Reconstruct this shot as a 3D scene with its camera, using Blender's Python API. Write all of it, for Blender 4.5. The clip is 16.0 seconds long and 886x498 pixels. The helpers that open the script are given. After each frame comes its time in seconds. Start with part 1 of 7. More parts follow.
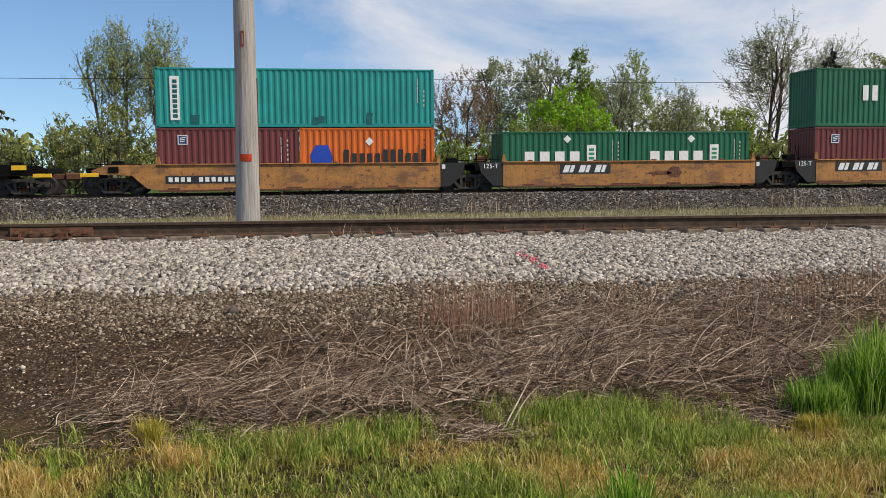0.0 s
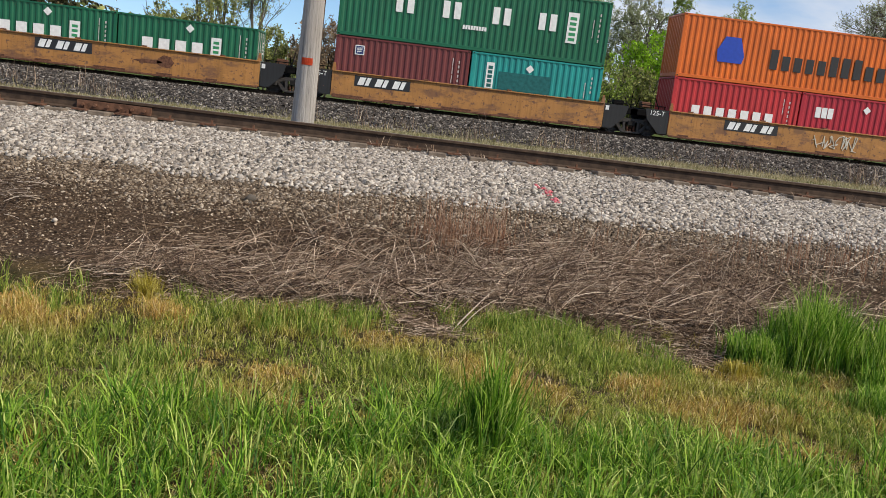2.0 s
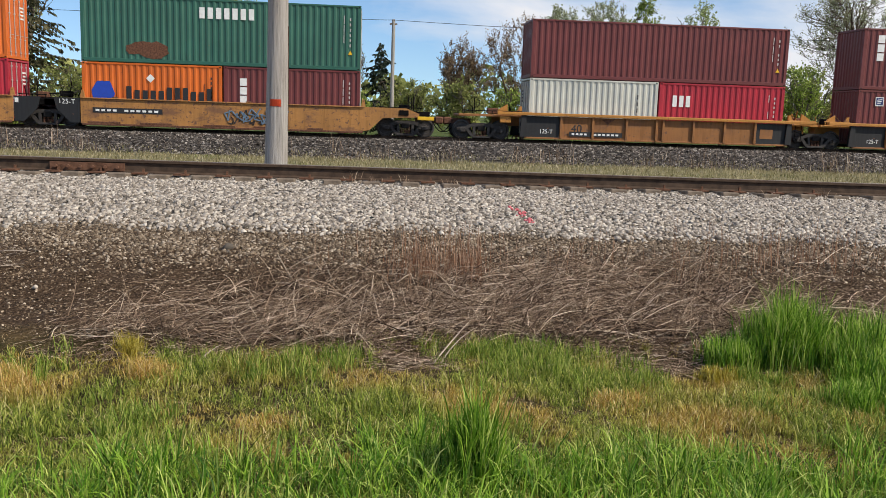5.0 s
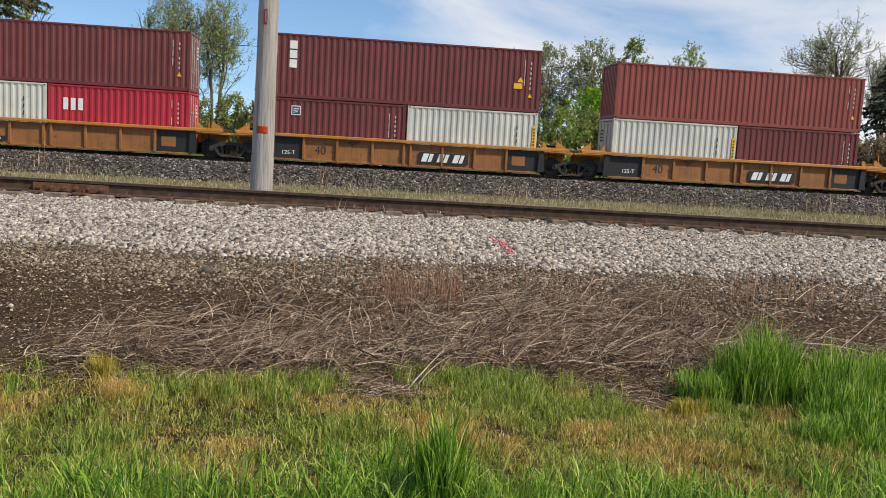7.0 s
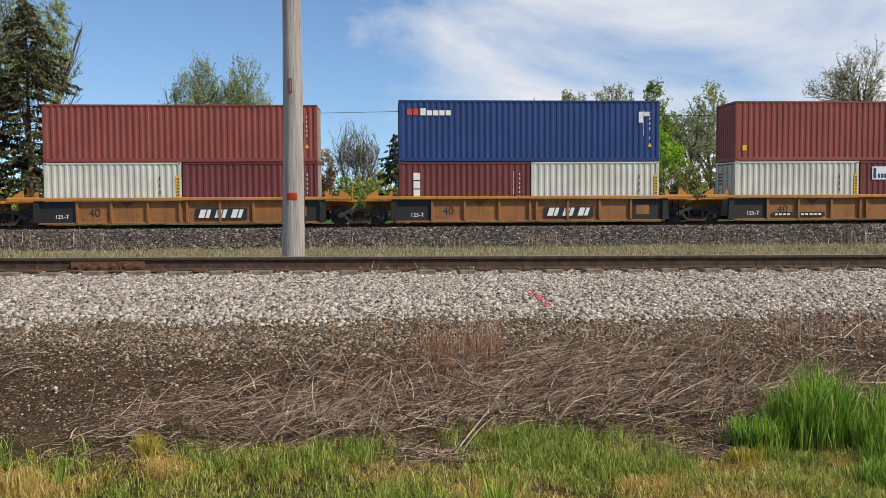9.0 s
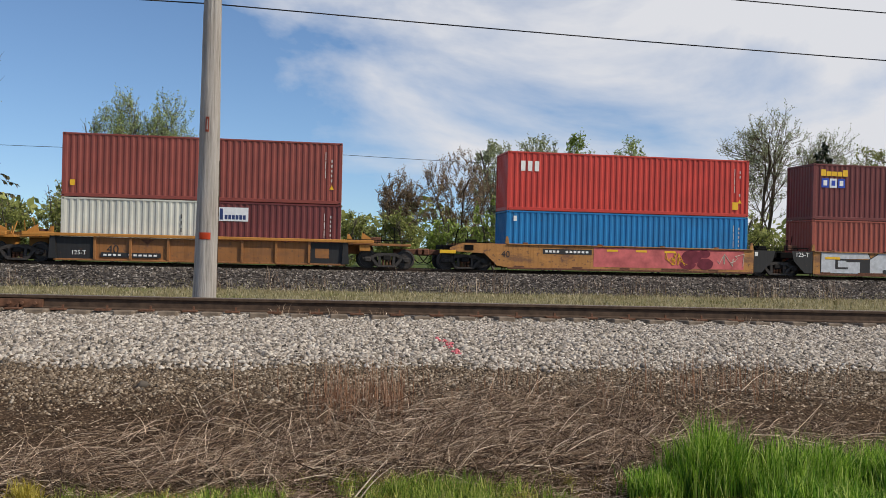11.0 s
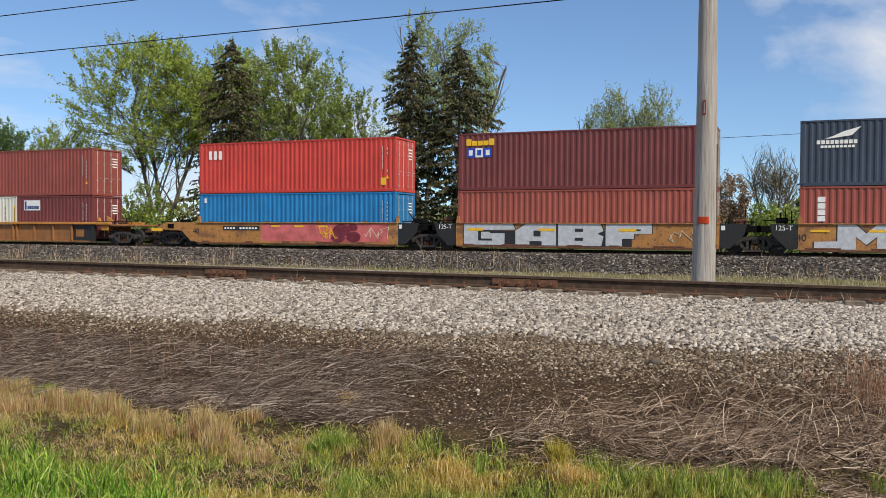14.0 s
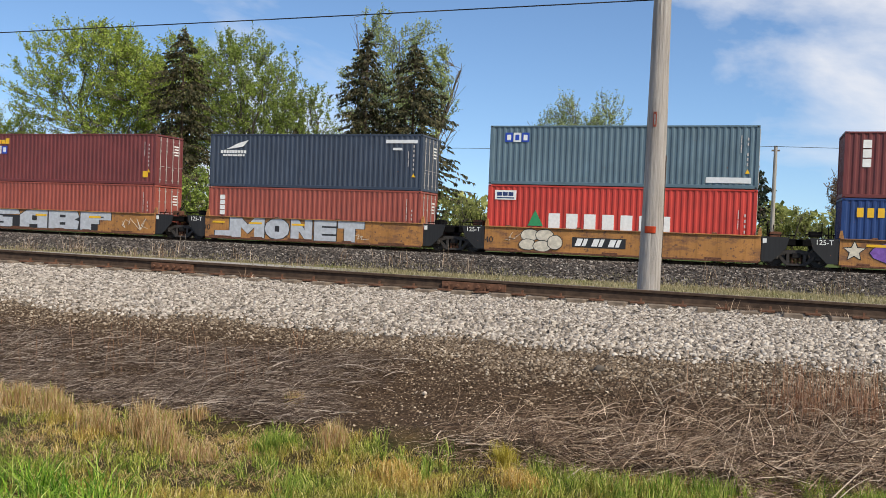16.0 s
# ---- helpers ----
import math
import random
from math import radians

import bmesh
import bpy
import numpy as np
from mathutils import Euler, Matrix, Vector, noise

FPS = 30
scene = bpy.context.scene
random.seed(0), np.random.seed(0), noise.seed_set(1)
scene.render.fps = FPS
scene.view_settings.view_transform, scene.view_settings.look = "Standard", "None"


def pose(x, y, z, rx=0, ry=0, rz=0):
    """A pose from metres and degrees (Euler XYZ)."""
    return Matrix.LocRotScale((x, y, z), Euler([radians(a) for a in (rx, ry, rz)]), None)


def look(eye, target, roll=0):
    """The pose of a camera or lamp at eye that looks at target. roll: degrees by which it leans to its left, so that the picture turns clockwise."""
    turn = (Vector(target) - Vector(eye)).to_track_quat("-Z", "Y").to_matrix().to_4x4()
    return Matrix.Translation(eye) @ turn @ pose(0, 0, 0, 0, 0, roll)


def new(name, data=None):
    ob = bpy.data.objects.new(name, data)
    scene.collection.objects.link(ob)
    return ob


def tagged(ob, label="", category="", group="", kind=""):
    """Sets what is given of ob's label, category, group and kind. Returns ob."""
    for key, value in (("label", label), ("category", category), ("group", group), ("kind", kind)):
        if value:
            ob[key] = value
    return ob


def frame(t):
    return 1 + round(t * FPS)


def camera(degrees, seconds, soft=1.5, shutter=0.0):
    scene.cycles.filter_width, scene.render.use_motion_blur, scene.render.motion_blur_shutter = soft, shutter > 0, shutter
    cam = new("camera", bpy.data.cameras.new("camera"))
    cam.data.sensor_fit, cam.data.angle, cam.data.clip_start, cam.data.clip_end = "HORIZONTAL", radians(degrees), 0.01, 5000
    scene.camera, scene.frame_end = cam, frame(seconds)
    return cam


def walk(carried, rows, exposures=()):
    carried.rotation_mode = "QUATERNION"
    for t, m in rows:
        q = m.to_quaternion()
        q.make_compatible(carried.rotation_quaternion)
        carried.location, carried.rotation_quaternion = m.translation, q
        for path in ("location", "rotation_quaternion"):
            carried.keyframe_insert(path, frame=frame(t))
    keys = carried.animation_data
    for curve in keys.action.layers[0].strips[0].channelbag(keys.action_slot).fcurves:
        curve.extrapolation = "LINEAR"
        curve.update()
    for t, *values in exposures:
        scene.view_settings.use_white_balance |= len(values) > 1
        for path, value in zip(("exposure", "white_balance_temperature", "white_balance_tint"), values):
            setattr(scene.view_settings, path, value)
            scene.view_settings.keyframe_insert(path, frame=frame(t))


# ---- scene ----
cam = camera(53.60, 16.0, soft=0.6)
# seconds, x, y, z, yaw, pitch, lean of the hand-held camera
PATH = [
    (0.0, -0.633, 0.687, 1.475, -8.99, -5.10, 0.52),
    (0.5, -0.625, 0.659, 1.492, -8.96, -5.03, 0.44),
    (1.0, -0.516, 0.628, 1.512, -5.69, -5.20, 1.55),
    (1.5, -0.294, 0.374, 1.520, -4.51, -9.84, -3.34),
    (2.0, -0.085, 0.117, 1.484, -4.39, -10.10, -6.87),
    (2.5, 0.009, 0.009, 1.553, -4.33, -10.26, -3.89),
    (3.0, 0.054, 0.008, 1.560, -3.72, -10.16, -1.26),
    (3.5, 0.074, 0.038, 1.548, -3.95, -10.18, -1.80),
    (4.0, 0.054, 0.033, 1.574, -4.58, -10.35, -1.38),
    (4.2, 0.025, 0.024, 1.586, -4.97, -10.06, -1.19),
    (6.3, -0.030, -0.006, 1.564, -5.45, -7.73, -3.31),
    (6.5, 0.055, -0.027, 1.559, -5.72, -7.72, -3.36),
    (7.0, 0.046, -0.032, 1.560, -5.91, -6.51, -3.27),
    (7.5, 0.043, -0.032, 1.575, -6.07, -6.00, -2.88),
    (8.0, 0.022, -0.033, 1.595, -6.48, -3.81, -2.46),
    (8.5, 0.025, -0.013, 1.612, -6.02, -3.28, -0.14),
    (9.0, 0.000, 0.000, 1.599, -3.85, -3.08, 0.29),
    (9.5, 0.039, 0.029, 1.599, -4.03, -3.13, -0.39),
    (9.7, 0.052, 0.026, 1.612, -6.50, -2.37, -0.59),
    (11.8, 0.172, 0.028, 1.597, -8.87, 0.03, -1.43),
    (12.0, 0.149, 0.050, 1.582, -7.89, -0.47, -1.75),
    (12.5, 0.151, 0.115, 1.564, -3.43, -1.12, -1.42),
    (13.0, 0.136, 0.127, 1.564, 0.72, -1.15, -1.18),
    (13.5, 0.017, 0.004, 1.532, 10.04, -1.18, -1.49),
    (14.0, -0.037, -0.018, 1.530, 22.24, -1.28, -0.32),
    (14.5, -0.048, -0.033, 1.530, 24.02, -1.50, -1.33),
    (15.0, -0.048, -0.056, 1.538, 22.32, -1.43, -1.38),
    (15.5, -0.027, -0.054, 1.556, 20.87, -1.39, -1.76),
    (16.0, -0.042, -0.065, 1.559, 18.93, -1.22, -2.24),
]
# the clip's automatic exposure, in stops
EXPOSURES = [(0, -0.28), (0.5, -0.31), (1.0, -0.27), (1.5, -0.2), (2.5, -0.14), (4.2, -0.14), (6.5, -0.15), (7.0, -0.17), (8.0, -0.28), (9.0, -0.2), (9.7, -0.24), (11.8, -0.39), (12.5, -0.35), (13.5, -0.4), (14.0, -0.2), (14.5, -0.08), (16, -0.1)]
walk(cam, [(t, pose(x, y, z, 90 + p, 0, a) @ pose(0, 0, 0, 0, 0, -r)) for t, x, y, z, a, p, r in PATH], EXPOSURES)

# ---- world and sun ----
SUN_EL, SUN_AZ = 44.0, 122.0  # degrees; azimuth clockwise from straight ahead (+y)
world = bpy.data.worlds.new("spring_sky")
scene.world = world
world.use_nodes = True
wn, wl = world.node_tree.nodes, world.node_tree.links
wn.clear()
w_out = wn.new("ShaderNodeOutputWorld")
w_bg = wn.new("ShaderNodeBackground")
w_bg.inputs["Strength"].default_value = 0.13
w_sky = wn.new("ShaderNodeTexSky")
w_sky.sky_type = "NISHITA"
w_sky.sun_disc = False
w_sky.sun_elevation = radians(SUN_EL)
w_sky.sun_rotation = radians(SUN_AZ)
w_sky.air_density, w_sky.dust_density, w_sky.ozone_density = 1.0, 0.12, 2.0
w_co = wn.new("ShaderNodeTexCoord")
w_map = wn.new("ShaderNodeMapping")
w_map.inputs["Scale"].default_value = (1.0, 1.0, 2.6)
w_map.inputs["Location"].default_value = (3.1, 0.4, 0.0)
w_noise = wn.new("ShaderNodeTexNoise")
w_noise.inputs["Scale"].default_value = 2.4
w_noise.inputs["Detail"].default_value = 7.0
w_noise.inputs["Roughness"].default_value = 0.55
w_noise.inputs["Distortion"].default_value = 0.35
w_ramp = wn.new("ShaderNodeValToRGB")
w_ramp.color_ramp.elements[0].position = 0.50
w_ramp.color_ramp.elements[1].position = 0.70
w_mix = wn.new("ShaderNodeMix")
w_mix.data_type = "RGBA"
w_sep = wn.new("ShaderNodeSeparateXYZ")
w_east = wn.new("ShaderNodeMath")  # more cloud towards the east and far west
w_east.operation = "MULTIPLY_ADD"
w_east.inputs[1].default_value = 0.5
w_off = wn.new("ShaderNodeMath")
w_off.operation = "ADD"
w_off.inputs[1].default_value = 0.25
w_abs = wn.new("ShaderNodeMath")
w_abs.operation = "ABSOLUTE"
w_sub = wn.new("ShaderNodeMath")
w_sub.operation = "SUBTRACT"
w_sub.inputs[1].default_value = 0.31
w_lift = wn.new("ShaderNodeVectorMath")  # the haze band stays below the horizon
w_lift.operation = "ADD"
w_lift.inputs[1].default_value = (0, 0, 0.055)
wl.new(w_co.outputs["Generated"], w_lift.inputs[0])
wl.new(w_lift.outputs["Vector"], w_sky.inputs["Vector"])
wl.new(w_co.outputs["Generated"], w_map.inputs["Vector"])
wl.new(w_map.outputs["Vector"], w_noise.inputs["Vector"])
wl.new(w_co.outputs["Generated"], w_sep.inputs["Vector"])
wl.new(w_sep.outputs["X"], w_off.inputs[0])
wl.new(w_off.outputs["Value"], w_abs.inputs[0])
wl.new(w_abs.outputs["Value"], w_sub.inputs[0])
wl.new(w_sub.outputs["Value"], w_east.inputs[0])
wl.new(w_noise.outputs["Fac"], w_east.inputs[2])
wl.new(w_east.outputs["Value"], w_ramp.inputs["Fac"])
wl.new(w_ramp.outputs["Color"], w_mix.inputs["Factor"])
w_tint = wn.new("ShaderNodeMix")
w_tint.data_type, w_tint.blend_type = "RGBA", "MULTIPLY"
w_tint.inputs["Factor"].default_value = 1.0
w_tint.inputs["B"].default_value = (0.93, 1.06, 1.20, 1)
wl.new(w_sky.outputs["Color"], w_tint.inputs["A"])
wl.new(w_tint.outputs["Result"], w_mix.inputs["A"])
w_mix.inputs["B"].default_value = (7.1, 7.2, 7.6, 1)
wl.new(w_mix.outputs["Result"], w_bg.inputs["Color"])
wl.new(w_bg.outputs["Background"], w_out.inputs["Surface"])

sun_data = bpy.data.lights.new("sun", "SUN")
sun_data.energy, sun_data.angle, sun_data.color = 4.8, radians(0.55), (1.0, 0.925, 0.80)
sun = new("sun", sun_data)
az, el = radians(SUN_AZ), radians(SUN_EL)
sun_dir = Vector((math.sin(az) * math.cos(el), math.cos(az) * math.cos(el), math.sin(el)))
sun.matrix_world = look(sun_dir * 60, (0, 0, 0))

# ---- materials ----
def nodes_of(name):
    m = bpy.data.materials.new(name)
    m.use_nodes = True
    n, l = m.node_tree.nodes, m.node_tree.links
    return m, n, l, n["Principled BSDF"]


def noise_node(n, l, scale, detail=4.0, rough=0.55, stretch=None, space="Object"):
    co = n.new("ShaderNodeTexCoord")
    tx = n.new("ShaderNodeTexNoise")
    tx.inputs["Scale"].default_value, tx.inputs["Detail"].default_value = scale, detail
    tx.inputs["Roughness"].default_value = rough
    if stretch:
        mp = n.new("ShaderNodeMapping")
        mp.inputs["Scale"].default_value = stretch
        l.new(co.outputs[space], mp.inputs["Vector"])
        l.new(mp.outputs["Vector"], tx.inputs["Vector"])
    else:
        l.new(co.outputs[space], tx.inputs["Vector"])
    return tx.outputs["Fac"]


def ramp(n, l, fac, stops):
    r = n.new("ShaderNodeValToRGB")
    e = r.color_ramp.elements
    while len(e) < len(stops):
        e.new(0.5)
    for el_, (p, c) in zip(e, stops):
        el_.position, el_.color = p, (*c, 1) if len(c) == 3 else c
    l.new(fac, r.inputs["Fac"])
    return r.outputs["Color"]


def mixc(n, l, fac, a, b, mode="MIX"):
    x = n.new("ShaderNodeMix")
    x.data_type, x.blend_type = "RGBA", mode
    for sock, val in ((x.inputs["Factor"], fac), (x.inputs["A"], a), (x.inputs["B"], b)):
        if isinstance(val, (int, float)):
            sock.default_value = val
        elif isinstance(val, tuple):
            sock.default_value = (*val, 1)
        else:
            l.new(val, sock)
    return x.outputs["Result"]


def bump(n, l, fac, b, strength=0.4, dist=0.02):
    k = n.new("ShaderNodeBump")
    k.inputs["Strength"].default_value, k.inputs["Distance"].default_value = strength, dist
    l.new(fac, k.inputs["Height"])
    l.new(k.outputs["Normal"], b.inputs["Normal"])


def scaled(c, k):
    return tuple(min(1.0, v * k) for v in c)


def paint(name, col, rust=0.25, rough=0.5, rustcol=(0.16, 0.06, 0.03), streak=0.35, blotch=0.0):
    """Weathered paint on steel: faded patches, vertical dirt streaks and rust specks."""
    m, n, l, b = nodes_of(name)
    fade = ramp(n, l, noise_node(n, l, 0.7, 5), [(0.3, scaled(col, 0.86)), (0.7, scaled(col, 1.13))])
    st = noise_node(n, l, 1.0, 5, 0.6, (9.0, 9.0, 0.5))
    dirt = mixc(n, l, ramp(n, l, st, [(0.5, (0, 0, 0)), (0.8, (streak,) * 3)]), fade, scaled(col, 0.45))
    sp = noise_node(n, l, 5.0, 6, 0.65)
    mask = ramp(n, l, sp, [(0.72 - rust * 0.25, (0, 0, 0)), (0.76 - rust * 0.22, (1, 1, 1))])
    c = mixc(n, l, mask, dirt, rustcol)
    if blotch:  # wide worn patches, different on each car
        info = n.new("ShaderNodeObjectInfo")
        w = n.new("ShaderNodeMath")
        w.operation = "MULTIPLY"
        w.inputs[1].default_value = 60.0
        l.new(info.outputs["Random"], w.inputs[0])
        co = n.new("ShaderNodeTexCoord")
        mp = n.new("ShaderNodeMapping")
        mp.inputs["Scale"].default_value = (0.9, 1.0, 2.2)
        l.new(co.outputs["Object"], mp.inputs["Vector"])
        big = n.new("ShaderNodeTexNoise")
        big.noise_dimensions = "4D"
        big.inputs["Scale"].default_value, big.inputs["Detail"].default_value, big.inputs["Roughness"].default_value = 1.1, 9.0, 0.68
        l.new(mp.outputs["Vector"], big.inputs["Vector"])
        l.new(w.outputs[0], big.inputs["W"])
        c = mixc(n, l, ramp(n, l, big.outputs["Fac"], [(0.50, (0, 0, 0)), (0.60, (blotch,) * 3)]), c, rustcol)
        c = mixc(n, l, ramp(n, l, big.outputs["Fac"], [(0.34, (blotch * 0.7,) * 3), (0.42, (0, 0, 0))]), c, scaled(col, 1.45))
    l.new(c, b.inputs["Base Color"])
    l.new(ramp(n, l, st, [(0.3, (rough * 0.85,) * 3), (0.8, (min(1, rough * 1.35),) * 3)]), b.inputs["Roughness"])
    bump(n, l, sp, b, 0.15, 0.01)
    return m


def plain(name, col, rough=0.6, metal=0.0, var=0.2, scale=6.0, bmp=0.0):
    m, n, l, b = nodes_of(name)
    f = noise_node(n, l, scale, 5)
    l.new(ramp(n, l, f, [(0.3, scaled(col, 1 - var)), (0.7, scaled(col, 1 + var))]), b.inputs["Base Color"])
    b.inputs["Roughness"].default_value, b.inputs["Metallic"].default_value = rough, metal
    b.inputs["Specular IOR Level"].default_value = 0.5 if rough < 0.6 else 0.2
    if bmp:
        bump(n, l, f, b, bmp, 0.02)
    return m


PAINTS = dict(
    teal=(0.012, 0.26, 0.24), maroon=(0.148, 0.032, 0.031), orange=(0.62, 0.13, 0.012), green=(0.008, 0.118, 0.055),
    red=(0.46, 0.028, 0.032), capital=(0.032, 0.12, 0.085), brick=(0.235, 0.053, 0.039), white=(0.55, 0.55, 0.49),
    blue=(0.012, 0.045, 0.17), skyblue=(0.008, 0.17, 0.42), oxide=(0.295, 0.07, 0.049), navy=(0.038, 0.053, 0.083),
    steel=(0.10, 0.158, 0.20), brightred=(0.50, 0.045, 0.032), crimson=(0.40, 0.018, 0.035))
CONT = {k: paint("container_" + k, v, 0.12 if k in ("white",) else 0.2, 0.45, streak=0.25) for k, v in PAINTS.items()}
M_WELL = paint("well_ochre", (0.40, 0.185, 0.05), 0.62, 0.65, (0.15, 0.072, 0.042), 0.75, 0.75)
M_WELL2 = paint("well_brown_ochre", (0.30, 0.125, 0.035), 0.5, 0.65, (0.14, 0.07, 0.04), 0.65, 0.4)
M_FLANGE = paint("flange_yellow", (0.46, 0.20, 0.035), 0.4, 0.6)
M_BLACK = plain("black_steel", (0.008, 0.0075, 0.0075), 0.75, 0.0, 0.4, 8.0, 0.2)
M_BLACK.node_tree.nodes["Principled BSDF"].inputs["Specular IOR Level"].default_value = 0.05
M_DARK = plain("grease_and_slot_shade", (0.016, 0.014, 0.013), 0.7, 0.0, 0.5, 10.0, 0.3)
M_RUST = plain("rusty_steel", (0.14, 0.065, 0.04), 0.75, 0.1, 0.45, 12.0, 0.4)
M_RAILHEAD = plain("rail_head", (0.21, 0.165, 0.125), 0.5, 0.3, 0.3, 4.0)
M_RAIL = plain("rail_web", (0.070, 0.046, 0.032), 0.8, 0.0, 0.4, 9.0, 0.3)
M_WHEEL = plain("wheel_steel", (0.05, 0.042, 0.038), 0.55, 0.3, 0.4, 7.0)
M_WHITE = plain("white_letter", (0.78, 0.78, 0.76), 0.55, 0, 0.1)
M_FAINT = plain("faded_white_letter", (0.50, 0.46, 0.44), 0.6, 0, 0.25, 20)
M_LBLACK = plain("black_letter", (0.02, 0.02, 0.022), 0.55, 0, 0.1)
M_LBLUE = plain("blue_letter", (0.015, 0.06, 0.42), 0.5, 0, 0.1)
M_LRED = plain("red_letter", (0.65, 0.05, 0.03), 0.5, 0, 0.1)
M_YELLOW = plain("yellow_letter", (0.78, 0.46, 0.02), 0.5, 0, 0.1)
M_LGREEN = plain("green_letter", (0.03, 0.26, 0.10), 0.5, 0, 0.1)
M_STEELROD = plain("zinc_rod", (0.42, 0.40, 0.38), 0.5, 0.2, 0.2)

# ---- geometry helpers ----
def box(bm, cx, cy, cz, sx, sy, sz, bevel=0.0):
    vs = [bm.verts.new((cx + a * sx / 2, cy + b * sy / 2, cz + c * sz / 2)) for a in (-1, 1) for b in (-1, 1) for c in (-1, 1)]
    fs = [bm.faces.new([vs[i] for i in q]) for q in ((0, 1, 3, 2), (4, 6, 7, 5), (0, 4, 5, 1), (2, 3, 7, 6), (0, 2, 6, 4), (1, 5, 7, 3))]
    if bevel:
        es = {e for f in fs for e in f.edges}
        bmesh.ops.bevel(bm, geom=list(es), offset=bevel, segments=1, affect="EDGES", profile=0.5)


def rod(bm, a, b, r, seg=8, r2=None):
    a, b = Vector(a), Vector(b)
    d = (b - a).normalized()
    u = d.orthogonal().normalized()
    w = d.cross(u)
    r2 = r if r2 is None else r2
    rings = []
    for p, q in ((a, r), (b, r2)):
        rings.append([bm.verts.new(p + (u * math.cos(6.28318 * i / seg) + w * math.sin(6.28318 * i / seg)) * q) for i in range(seg)])
    for i in range(seg):
        bm.faces.new((rings[0][i], rings[0][(i + 1) % seg], rings[1][(i + 1) % seg], rings[1][i]))
    bm.faces.new(rings[0][::-1])
    bm.faces.new(rings[1])


def prism(bm, outline, y0, y1):
    """A plate with the outline (x, z) between two depths y."""
    a = [bm.verts.new((x, y0, z)) for x, z in outline]
    b = [bm.verts.new((x, y1, z)) for x, z in outline]
    k = len(outline)
    bm.faces.new(a)
    bm.faces.new(b[::-1])
    for i in range(k):
        bm.faces.new((a[i], b[i], b[(i + 1) % k], a[(i + 1) % k]))


def mesh_of(name, bm, mat, smooth=False):
    bmesh.ops.recalc_face_normals(bm, faces=bm.faces)
    me = bpy.data.meshes.new(name)
    bm.to_mesh(me)
    bm.free()
    for m in mat if isinstance(mat, (list, tuple)) else (mat,):
        me.materials.append(m)
    if smooth:
        me.shade_smooth()
    return me


def part(name, bm, mat, parent=None, label="", smooth=False):
    ob = new(name, mesh_of(name, bm, mat, smooth))
    ob.parent = parent
    return tagged(ob, label)


def mesh_np(name, verts, faces, mat, smooth=False):
    """A mesh from arrays of places and equal-sided faces."""
    me = bpy.data.meshes.new(name)
    k = faces.shape[1]
    me.vertices.add(len(verts))
    me.vertices.foreach_set("co", np.ascontiguousarray(verts, dtype=np.float32).ravel())
    me.loops.add(faces.size)
    me.loops.foreach_set("vertex_index", np.ascontiguousarray(faces, dtype=np.int32).ravel())
    me.polygons.add(len(faces))
    me.polygons.foreach_set("loop_start", np.arange(0, faces.size, k, dtype=np.int32))
    me.polygons.foreach_set("loop_total", np.full(len(faces), k, dtype=np.int32))
    me.update(calc_edges=True)
    me.materials.append(mat)
    if smooth:
        me.shade_smooth()
    return me


# ---- ground ----
TRACK_Y = 40.51          # near face of the containers
RAIL_Z = 0.57            # main line rail head
NEAR_Y, NEAR_Z = 11.70, 0.925  # near rail, head
CANT = 0.088             # the siding's far rail lies lower by this much
PROFILE = [(-400, 0.0), (-20, 0.0), (0, -0.02), (3, 0.0), (5.4, 0.02), (6.0, 0.08), (6.5, 0.15), (7.0, 0.28), (7.7, 0.36), (8.4, 0.42),
           (8.9, 0.52), (9.5, 0.62), (10.4, 0.67), (11.2, 0.705), (11.8, 0.72), (13.6, 0.66), (14.6, 0.45), (16.0, 0.05), (20.0, -0.10), (28.0, -0.16), (35.4, -0.26),
           (36.2, -0.08), (37.4, 0.25), (38.6, 0.43), (39.6, 0.43), (43.8, 0.43), (46.5, -0.2), (60, -0.3), (140, -0.4), (3000, 0.0)]
PY_, PZ_ = np.array([p[0] for p in PROFILE]), np.array([p[1] for p in PROFILE])


def height(x, y):
    """Ground height: the cross-section of the two lines, with a shallow dip towards the west."""
    z = np.interp(y, PY_, PZ_)
    dip = -0.16 * np.exp(-((y - 6.9) / 1.0) ** 2) * np.clip((-x - 2.2) / 3.0, 0, 1)
    wob = 0.03 * np.sin(x * 1.7 + y * 0.9) * np.sin(y * 2.3 - x * 0.6) * np.exp(-((y - 6.5) / 2.2) ** 2)
    lump = 0.012 * (np.sin(x * 7.3 + y * 3.1) * np.sin(y * 8.9 - x * 2.3) + np.sin(x * 11.9 - y * 5.0) * np.sin(y * 13.7)) * np.exp(-((y - 6.9) / 1.3) ** 2)
    rise = np.interp(y, (7.8, 9.2, 14.0, 16.0), (0, 1, 1, 0)) * (-0.05 - 0.005 * np.clip(x, -70, 60))  # the siding climbs gently to the west
    return z + dip + wob + lump + rise


